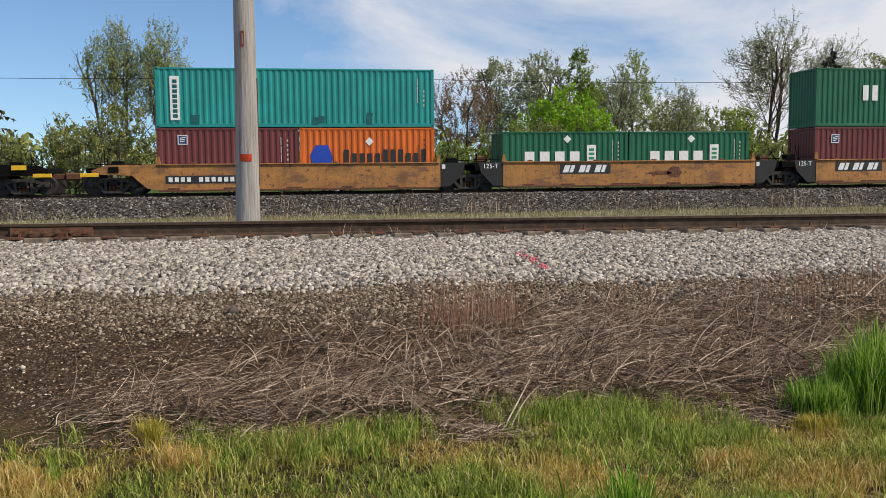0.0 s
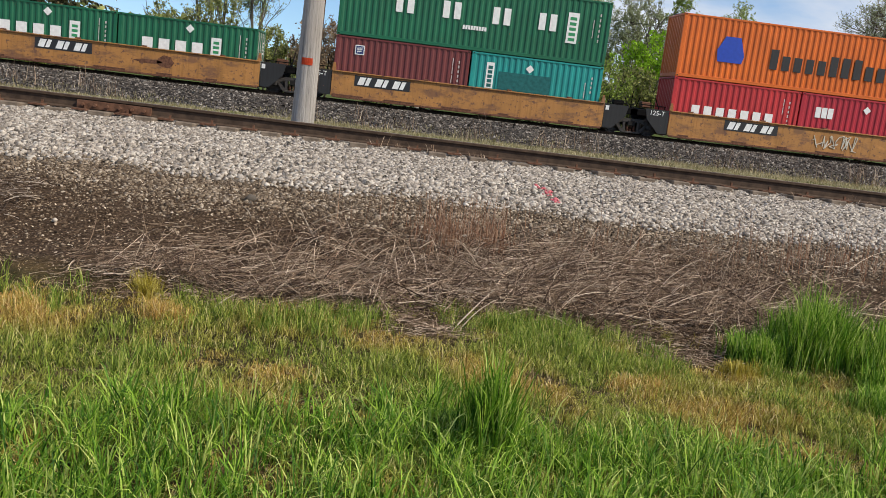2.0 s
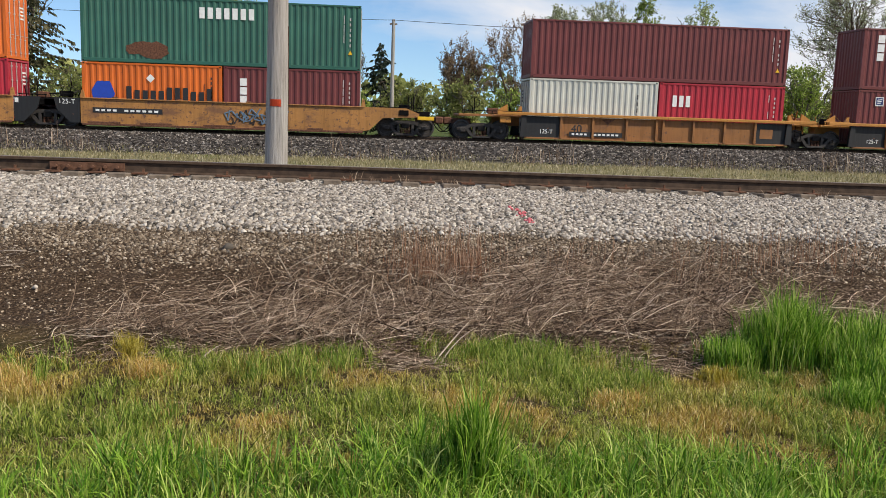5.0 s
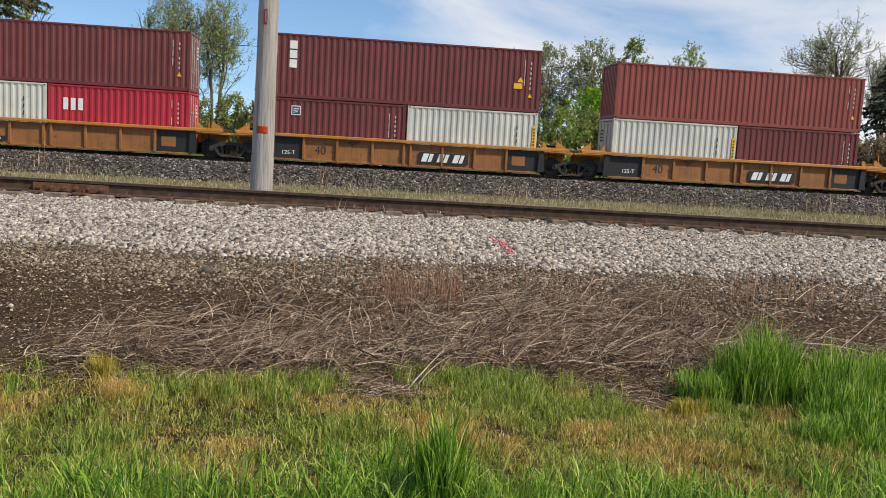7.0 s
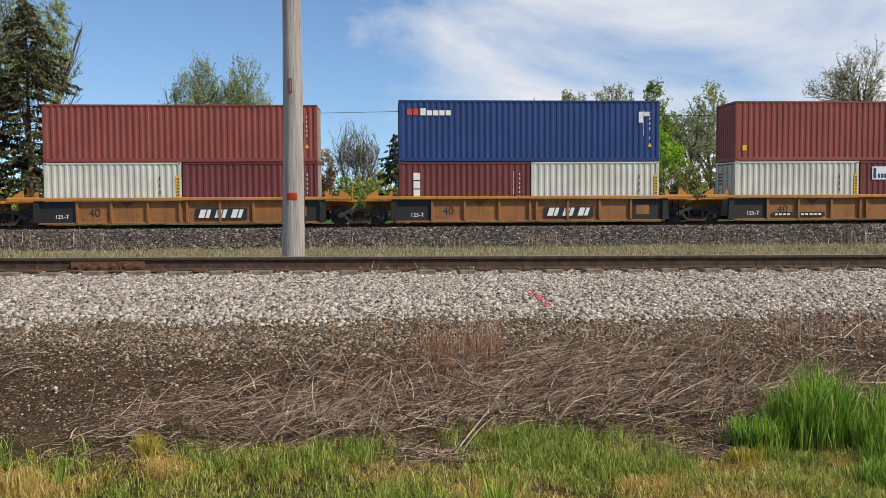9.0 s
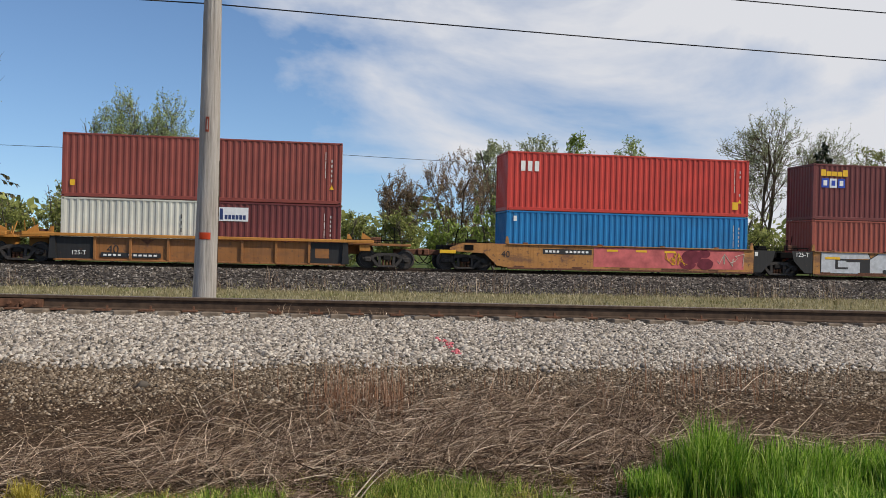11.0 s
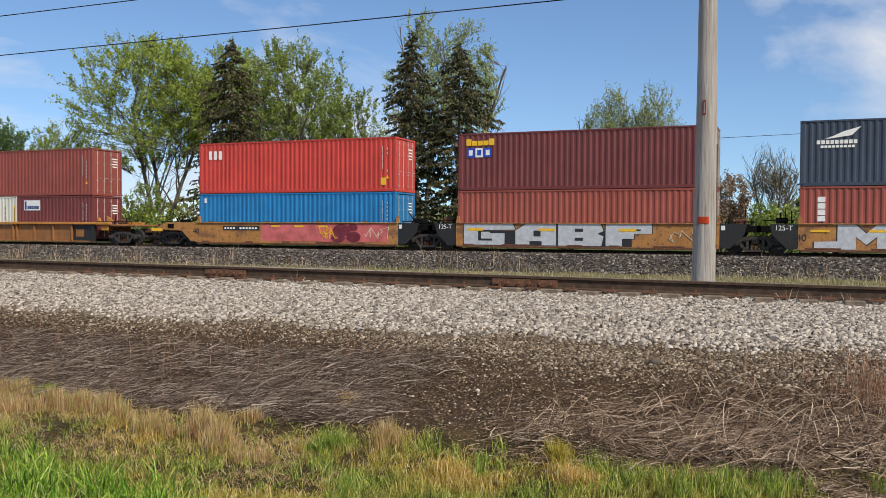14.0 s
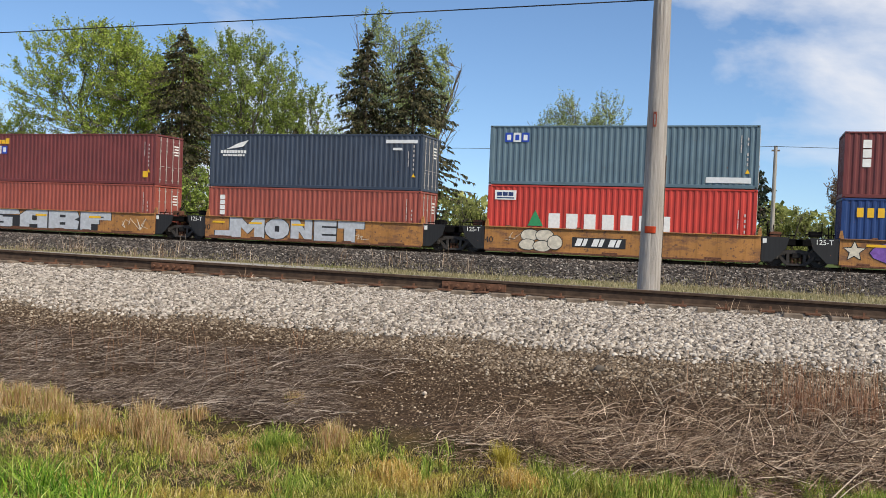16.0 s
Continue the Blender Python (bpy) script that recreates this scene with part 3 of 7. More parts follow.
    if L > 7 and colour not in ("teal", "orange", "green"):
        polygon_plate([(L - 0.56, h * 0.24), (L - 0.36, h * 0.24), (L - 0.46, h * 0.31)], M_YELLOW, c, "warning_sign")
    return c


def emblem_blue(c, x, z, w, h):
    polygon_plate([(x + 0.06 * w, z), (x + 0.94 * w, z), (x + w, z + 0.3 * h), (x + 0.8 * w, z + h), (x + 0.25 * w, z + h), (x, z + 0.45 * h)], M_LBLUE, c, "emblem", "blue rounded emblem")


def square_badge(c, x, z, w=0.42):
    b = plates([(x, z, x + w, z + w)], M_WHITE, c, "badge", "white-edged navy square badge")
    bm = bmesh.new()
    prism(bm, [(x + 0.04, z + 0.04), (x + w - 0.04, z + 0.04), (x + w - 0.04, z + w - 0.04), (x + 0.04, z + w - 0.04)], -0.008, -0.004)
    part("badge_field", bm, M_NAVY, b)
    bm = bmesh.new()
    for q in range(3):
        prism(bm, [(x + 0.09, z + 0.1 + q * 0.08), (x + 0.27 + q * 0.03, z + 0.13 + q * 0.08), (x + 0.30 + q * 0.03, z + 0.17 + q * 0.08), (x + 0.1, z + 0.14 + q * 0.08)], -0.012, -0.008)
    part("badge_stripe", bm, M_WHITE, b)


def diamond(c, x, z, r=0.19):
    polygon_plate([(x - r, z), (x, z - r), (x + r, z), (x, z + r)], M_WHITE, c, "placard", "pale diamond placard")


def yellow_strip(c):
    s = plates([(5.84, 0.85, 5.99, 2.02)], M_YELLOW, c, "warning_strip", "yellow strip with black marks", y=-0.006)
    plates(column(5.875, 5.955, 0.95, 1.95, 7, 0.45), M_LBLACK, s, "marks", y=-0.010)


def stacked(c, x, z0, z1, k, w=0.3):
    plates(column(x, x + w, z0, z1, k, 0.14), M_WHITE, c, "lettering", "white upright lettering")


M_NAVY = plain("navy_letter", (0.02, 0.04, 0.14), 0.5, 0, 0.1)
M_TEALDARK = plain("dark_teal_patch", (0.02, 0.12, 0.12), 0.6, 0, 0.25)
M_PALE = plain("pale_sign", (0.70, 0.72, 0.74), 0.5, 0, 0.1)

UNIT_X = dict(a=-128.60, b=-113.23, c=-97.59, d=-82.06, e=-66.76, A=-46.80, B=-30.98, C=-15.19, D=0.72, E=16.56, G=36.51, H=52.13, I=67.79, J=83.40, K=98.96)
FLOOR_Z = 0.84
TOP_Z = 3.45


def on(key, L, h, colour, label, i=0, top=False, doors=1):
    z = {"J": 3.87, "K": 3.60}.get(key, TOP_Z)
    return rides(container(L, h, colour, label, doors), UNIT_X[key] + i * 6.13, TRACK_Y, z if top else FLOOR_Z)


def build_containers():
    # a
    c = on("a", 12.19, 2.59, "teal", "teal forty-foot container with a white upright name panel", 0, True)
    p = plates([(0.62, 0.32, 1.02, 2.22)], M_WHITE, c, "name_panel", "white panel with upright teal lettering")
    plates(column(0.72, 0.92, 0.42, 2.12, 8, 0.25), M_TEALDARK, p, "lettering", y=-0.008)
    plates([(1.45, 0.12, 1.8, 0.55, 0.05), (6.7, 0.1, 6.95, 0.45, 0.05), (7.0, 0.2, 7.25, 0.5), (9.1, 0.1, 9.35, 0.65, 0.05)], M_TEALDARK, c, "repair_patch", "dark green touched-up patches")
    c = on("a", 6.06, 2.59, "maroon", "maroon twenty-foot container with a square badge, in the well")
    square_badge(c, 0.88, 1.87)
    c = on("a", 6.06, 2.59, "orange", "orange twenty-foot container with black lettering, in the well", 1)
    emblem_blue(c, 0.45, 1.02, 1.0, 0.8)
    plates(blocks(1.95, 5.8, 1.02, 1.62, 11, 0.3, (1, 2, 3, 4, 8, 9)), M_LBLACK, c, "lettering", "black lettering")
    diamond(c, 3.1, 1.98)
    # b
    for i in (0, 1):
        c = on("b", 6.06, 2.40, "green", "green twenty-foot container with broad white lettering", i)
        plates(blocks(1.05, 3.95, 0.75, 1.48, 4, 0.12), M_WHITE, c, "lettering", "broad white lettering")
        p = plates([(4.05, 0.8, 4.5, 1.78)], M_WHITE, c, "name_panel", "white panel with green marks")
        plates(column(4.15, 4.4, 0.9, 1.7, 4, 0.4), M_LGREEN, p, "lettering", y=-0.008)
        diamond(c, 3.1, 2.05)
    # c
    c = on("c", 12.19, 2.85, "green", "green forty-foot container with four wide-set pairs of white blocks", 0, True)
    for x in (2.5, 4.6, 6.85, 8.95):
        plates([(x, 1.28, x + 0.30, 2.02), (x + 0.50, 1.28, x + 0.80, 2.02)], M_WHITE, c, "lettering", "white painted block")
    p = plates([(10.25, 0.85, 10.75, 2.2)], M_WHITE, c, "name_panel", "white panel with green marks")
    plates(column(10.35, 10.65, 0.95, 2.1, 5, 0.4), M_LGREEN, p, "lettering", y=-0.008)
    plates(blocks(5.55, 6.65, 0.9, 1.08, 9), M_WHITE, c, "lettering")
    c = on("c", 6.06, 2.59, "maroon", "maroon twenty-foot container with a square badge, in the well")
    square_badge(c, 0.88, 1.82)
    c = on("c", 6.06, 2.59, "teal", "teal twenty-foot container with a dark overpainted patch", 1)
    p = plates([(0.72, 1.05, 1.08, 2.2)], M_WHITE, c, "name_panel", "white panel with upright teal lettering")
    plates(column(0.8, 1.0, 1.1, 2.1, 5, 0.25), M_TEALDARK, p, "lettering", y=-0.008)
    plates([(1.3, 1.05, 3.7, 1.85)], M_TEALDARK, c, "repair_patch", "dark teal overpainted rectangle")
    diamond(c, 2.7, 2.1)
    # d
    c = on("d", 12.19, 2.85, "orange", "orange forty-foot container with large black lettering", 0, True)
    emblem_blue(c, 1.75, 0.88, 1.3, 1.15)
    plates(blocks(4.3, 10.6, 0.82, 1.72, 11, 0.28, (1, 2, 3, 4, 8, 9)), M_LBLACK, c, "lettering", "large black lettering")
    c = on("d", 6.06, 2.59, "red", "red twenty-foot container with white lettering, in the well")
    plates(blocks(1.0, 5.1, 0.75, 1.42, 7, 0.2), M_WHITE, c, "lettering", "white lettering")
    c = on("d", 6.06, 2.59, "crimson", "crimson twenty-foot container with a small white name", 1)
    plates(blocks(0.75, 1.65, 1.52, 2.0, 3, 0.15), M_WHITE, c, "lettering", "white lettering")
    diamond(c, 3.2, 2.1)
    # e
    c = on("e", 12.19, 2.85, "capital", "faded grey-green forty-foot container with white lettering and rust", 0, True)
    plates(blocks(5.1, 7.6, 2.02, 2.5, 7, 0.25), M_WHITE, c, "lettering", "white lettering")
    polygon_plate(blob(2.9, 0.6, 0.95, 0.35, 18, 3, 0.3), M_RUST, c, "rust_patch", "brown rust patch", y=0.006)
    c = on("e", 6.06, 2.59, "orange", "orange twenty-foot container with black lettering, in the well")
    emblem_blue(c, 0.4, 1.02, 1.0, 0.75)
    plates(blocks(1.9, 5.75, 1.02, 1.58, 11, 0.3, (1, 2, 3, 4, 8, 9)), M_LBLACK, c, "lettering", "black lettering")
    diamond(c, 2.95, 1.95)
    c = on("e", 6.06, 2.59, "maroon", "maroon twenty-foot container with upright white lettering", 1)
    stacked(c, 0.72, 1.0, 2.15, 3)
    # A to E
    c = on("A", 12.19, 2.63, "maroon", "maroon forty-foot container stacked on two short ones", 0, True)
    on("A", 6.06, 2.59, "white", "white twenty-foot container in the well", 0, doors=-1)
    c = on("A", 6.06, 2.59, "crimson", "crimson twenty-foot container with a small white name", 1)
    plates(blocks(0.65, 1.6, 1.5, 2.02, 3, 0.15), M_WHITE, c, "lettering", "white lettering")
    c = on("B", 12.19, 2.85, "maroon", "maroon forty-foot container with upright white lettering", 0, True)
    stacked(c, 0.72, 1.35, 2.6, 3, 0.33)
    polygon_plate([(11.1, 1.35), (11.4, 1.35), (11.25, 1.6)], M_YELLOW, c, "warning_sign")
    plates([(10.95, 1.05, 11.35, 1.3)], M_YELLOW, c, "warning_sign")
    c = on("B", 6.06, 2.59, "maroon", "maroon twenty-foot container with a square badge, in the well")
    square_badge(c, 0.88, 1.86)
    yellow_strip(on("B", 6.06, 2.59, "white", "white twenty-foot container with a yellow warning strip", 1))
    on("C", 12.19, 2.59, "brick", "brick-red forty-foot container stacked on two short ones", 0, True)
    yellow_strip(on("C", 6.06, 2.59, "white", "white twenty-foot container with a yellow warning strip", 0, doors=-1))
    on("C", 6.06, 2.59, "maroon", "maroon twenty-foot container in the well", 1)
    c = on("D", 12.19, 2.82, "blue", "dark blue forty-foot container with a small red and white name", 0, True)
    plates([(0.38, 2.14, 0.62, 2.42), (0.68, 2.14, 0.9, 2.42)], M_LRED, c, "lettering", "red lettering")
    plates(blocks(1.0, 2.45, 2.12, 2.44, 5, 0.18, (1, 2, 3, 4)), M_WHITE, c, "lettering", "white lettering")
    plates([(11.2, 2.1, 11.75, 2.3), (11.2, 1.8, 11.4, 2.1)], M_PALE, c, "name_panel")
    c = on("D", 6.06, 2.59, "maroon", "maroon twenty-foot container with upright white lettering")
    stacked(c, 0.66, 1.0, 2.15, 3)
    yellow_strip(on("D", 6.06, 2.59, "white", "white twenty-foot container with a yellow warning strip", 1))
    c = on("E", 12.19, 2.82, "brick", "brick-red forty-foot container stacked on two short ones", 0, True)
    plates([(0.35, 0.5, 0.55, 0.75)], M_YELLOW, c, "warning_sign")
    yellow_strip(on("E", 6.06, 2.59, "white", "white twenty-foot container with a yellow warning strip", 0, doors=-1))
    c = on("E", 6.06, 2.59, "maroon", "maroon twenty-foot container with a pale name board", 1)
    p = plates([(0.58, 1.72, 1.9, 2.34)], M_PALE, c, "name_board", "pale name board with blue bars")
    plates([(0.64, 1.78, 0.78, 2.28)] + blocks(0.86, 1.82, 1.8, 2.0, 6), M_NAVY, p, "lettering", y=-0.008)
    # G to K
    c = on("G", 12.19, 2.80, "brightred", "bright red forty-foot container with a small white name", 0, True)
    plates(blocks(0.65, 1.65, 1.88, 2.36, 3, 0.15), M_WHITE, c, "lettering", "white lettering")
    plates([(11.35, 0.35, 11.65, 0.72)], M_YELLOW, c, "warning_sign")
    c = on("G", 12.19, 2.60, "skyblue", "sky-blue forty-foot container in the well")
    plates([(0.35, 2.1, 0.5, 2.35)], M_WHITE, c, "markings")
    c = on("H", 12.19, 2.80, "maroon", "maroon forty-foot container with yellow and blue name plates", 0, True)
    plates(blocks(0.42, 1.9, 2.2, 2.52, 5, 0.12, (1, 2, 3)), M_YELLOW, c, "lettering", "yellow lettering")
    for q, m in enumerate((M_LBLUE, M_PALE, M_LBLUE)):
        p = plates([(0.45 + q * 0.44, 1.62, 0.85 + q * 0.44, 2.08)], m, c, "name_board", "blue and white name plate")
        plates([(0.55 + q * 0.44, 1.72, 0.75 + q * 0.44, 1.98)], M_WHITE if m is M_LBLUE else M_LBLUE, p, "lettering", y=-0.008)
    plates([(11.35, 0.4, 11.7, 0.75)], M_YELLOW, c, "warning_sign")
    on("H", 12.19, 2.60, "oxide", "oxide-red forty-foot container in the well")
    c = on("I", 12.19, 2.80, "navy", "slate-blue forty-foot container with a white wing emblem", 0, True)
    polygon_plate([(0.95, 1.98), (2.0, 2.12), (2.35, 2.48), (1.7, 2.3), (1.3, 2.12)], M_WHITE, c, "emblem", "white wing emblem")
    plates(blocks(0.65, 2.25, 1.78, 1.94, 9) + blocks(0.8, 2.15, 1.62, 1.72, 9), M_WHITE, c, "lettering", "white lettering")
    plates([(10.2, 2.35, 11.9, 2.52), (10.6, 2.0, 11.1, 2.12)], M_PALE, c, "name_panel")
    c = on("I", 12.19, 2.60, "oxide", "oxide-red forty-foot container with upright white lettering")
    stacked(c, 0.72, 1.12, 2.2, 4, 0.3)
    c = on("J", 12.19, 2.80, "steel", "steel-blue forty-foot container with blue name plates", 0, True)
    for q, m in enumerate((M_LBLUE, M_PALE, M_LBLUE)):
        p = plates([(0.75 + q * 0.4, 2.02, 1.12 + q * 0.4, 2.46)], m, c, "name_board", "blue and white name plate")
        plates([(0.84 + q * 0.4, 2.1, 1.03 + q * 0.4, 2.36)], M_WHITE if m is M_LBLUE else M_LBLUE, p, "lettering", y=-0.008)
    plates([(10.0, 0.25, 11.9, 0.5)], M_PALE, c, "name_panel")
    c = on("J", 12.19, 3.01, "brightred", "bright red forty-foot container with large white lettering")
    p = plates([(0.35, 2.3, 1.4, 2.75)], M_WHITE, c, "name_board", "white name board")
    plates(blocks(0.45, 1.3, 2.48, 2.66, 3, 0.15) + [(0.45, 2.36, 1.3, 2.42)], M_NAVY, p, "lettering", y=-0.008)
    polygon_plate([(2.0, 1.1), (2.75, 1.1), (2.35, 1.85)], M_LGREEN, c, "emblem", "green triangle emblem")
    plates(blocks(3.0, 8.85, 0.95, 1.72, 7, 0.25), M_WHITE, c, "lettering", "large white lettering")
    c = on("K", 12.19, 2.80, "maroon", "maroon forty-foot container with upright white lettering", 0, True)
    stacked(c, 0.72, 1.3, 2.5, 3, 0.33)
    c = on("K", 12.19, 2.75, "blue", "dark blue forty-foot container with yellow lettering")
    plates(blocks(0.6, 2.6, 1.95, 2.35, 5, 0.16), M_YELLOW, c, "lettering", "yellow lettering")


build_containers()
# ---- well cars ----
YC = 1.22                       # middle of the car
M_SILVER = plain("silver_spray", (0.50, 0.52, 0.55), 0.5, 0.1, 0.15)
M_PINK = plain("pink_spray", (0.52, 0.13, 0.13), 0.6, 0, 0.3, 2.0)
M_WINE = plain("wine_spray", (0.16, 0.03, 0.045), 0.6, 0, 0.3, 3.0)
M_PURPLE = plain("purple_spray", (0.20, 0.10, 0.38), 0.6, 0, 0.3)
M_GREYBLUE = plain("grey_blue_spray", (0.14, 0.20, 0.27), 0.6, 0, 0.3)
M_CREAM = plain("cream_spray", (0.60, 0.55, 0.45), 0.6, 0, 0.2)
M_DARKGREY = paint("dark_grey_panel", (0.016, 0.016, 0.017), 0.3, 0.6)


def wheelset(bm):
    prof = [(0.0, 0.09), (0.0, 0.36), (0.02, 0.455), (0.045, 0.46), (0.05, 0.43), (0.14, 0.42), (0.145, 0.36), (0.09, 0.34), (0.085, 0.16), (0.15, 0.14), (0.15, 0.09)]
    for s in (-1, 1):
        rings = []
        for u, r in prof:
            yy = s * (0.68 + u)
            rings.append([bm.verts.new((r * math.cos(6.28318 * i / 20), yy, r * math.sin(6.28318 * i / 20))) for i in range(20)])
        for a, b in zip(rings, rings[1:]):
            for i in range(20):
                bm.faces.new((a[i], a[(i + 1) % 20], b[(i + 1) % 20], b[i]))
        rod(bm, (0, s * 0.83, 0), (0, s * 1.06, 0), 0.08, 8)
    rod(bm, (0, -0.72, 0), (0, 0.72, 0), 0.09, 10)


def side_frame(bm):
    # cast frame: top bar, sloping legs, bottom bar and journal jaws
    prism(bm, [(-1.12, 0.08), (-0.72, 0.16), (-0.40, 0.30), (0.40, 0.30), (0.72, 0.16), (1.12, 0.08), (1.12, -0.03), (0.74, 0.02), (0.38, 0.14), (-0.38, 0.14), (-0.74, 0.02), (-1.12, -0.03)], -0.08, 0.08)
    for s in (-1, 1):
        o = [(s * 0.78, 0.06), (s * 0.62, 0.06), (s * 0.30, -0.30), (s * 0.46, -0.34)]
        prism(bm, o, -0.075, 0.075)
        prism(bm, [(s * 0.40, 0.16), (s * 0.28, 0.16), (s * 0.26, -0.26), (s * 0.38, -0.26)], -0.07, 0.07)
        box(bm, s * 0.89, 0, -0.02, 0.30, 0.2, 0.2, 0.02)
        rod(bm, (s * 0.89, -0.16, -0.02), (s * 0.89, 0.0, -0.02), 0.085, 10)
    box(bm, 0, 0, -0.33, 0.84, 0.17, 0.10, 0.02)


def springs(bm):
    for i in range(3):
        for k in range(5):
            rod(bm, (-0.16 + i * 0.16, 0, -0.27 + k * 0.06), (-0.16 + i * 0.16, 0, -0.235 + k * 0.06), 0.065, 8)


def truck(parent, x):
    """A four-wheel bogie with its wheelsets."""
    bm = bmesh.new()
    box(bm, 0, 0, 0.08, 0.36, 2.2, 0.24, 0.03)
    box(bm, 0, 0, 0.24, 0.5, 1.0, 0.12, 0.02)
    for s in (-1, 1):
        box(bm, s * 0.42, 0, -0.10, 0.08, 1.5, 0.12)
    bolster = part("bogie", bm, M_DARK, parent, "dark greasy bogie bolster")
    bolster.location = (x, YC, RAIL_Z + 0.42)
    for s in (-1, 1):
        placed("side_frame", shared(("side_frame",), side_frame, M_FRAME), bolster, 0, s * 0.99, 0)
        placed("springs", shared(("springs",), springs, M_RUST), bolster, 0, s * 0.99, 0)
    for s in (-0.89, 0.89):
        w = placed("wheelset", shared(("wheelset",), wheelset, M_WHEEL), bolster, s, 0, 0)
        SPINS.append((w, s))
    return bolster


M_FRAME = plain("cast_frame", (0.05, 0.045, 0.042), 0.65, 0.0, 0.35, 9.0, 0.2)


def hand_brake(w, x, z, mat):
    bm = bmesh.new()
    rod(bm, (x, 0.25, z), (x, 0.25, z + 0.75), 0.02, 6)
    for i in range(12):
        a, b = 6.28318 * i / 12, 6.28318 * (i + 1) / 12
        rod(bm, (x + 0.24 * math.cos(a), 0.22, z + 0.5 + 0.24 * math.sin(a)), (x + 0.24 * math.cos(b), 0.22, z + 0.5 + 0.24 * math.sin(b)), 0.014, 5)
    part("hand_brake", bm, mat, w)


def coupler(w, x, s):
    bm = bmesh.new()
    box(bm, x - s * 0.75, YC, 1.36, 1.5, 0.22, 0.26, 0.03)
    box(bm, x, YC, 1.36, 0.4, 0.42, 0.34, 0.06)
    part("coupler", bm, M_RUST, w, "rusty knuckle coupler")
    bm = bmesh.new()
    pts = [(x - s * (0.7 - 0.14 * i), YC - 0.45, 1.25 - 0.42 * math.sin(math.pi * i / 6)) for i in range(7)]
    for a, b in zip(pts, pts[1:]):
        rod(bm, a, b, 0.025, 6)
    part("air_hose", bm, M_BLACK, w)


def end_gear(w, x0, x1, z, seed, mat=None):
    """Small fittings on an end platform: pipes, stanchions, boxes and lock handles."""
    rng = random.Random(seed)
    m = mat or M_BLACK
    lo, hi = min(x0, x1), max(x0, x1)
    for i in range(3):
        bm = bmesh.new()
        x = rng.uniform(lo, hi)
        rod(bm, (x, rng.uniform(0.1, 1.2), z), (x, rng.uniform(0.1, 1.2), z + rng.uniform(0.3, 0.75)), 0.022, 6)
        part("stanchion", bm, m, w)
    bm = bmesh.new()
    rod(bm, (lo, -0.05, z + 0.13), (hi, -0.05, z + 0.13), 0.022, 6)
    for q in (0.05, 0.5, 0.95):
        rod(bm, (lo + (hi - lo) * q, -0.05, z), (lo + (hi - lo) * q, -0.05, z + 0.13), 0.018, 6)
    part("hand_rail", bm, m, w)
    bm = bmesh.new()
    box(bm, (lo + hi) / 2 + rng.uniform(-0.2, 0.2), 0.7, z + 0.14, 0.5, 0.4, 0.26, 0.03)
    part("valve_box", bm, M_RUST if seed % 2 else M_BLACK, w)


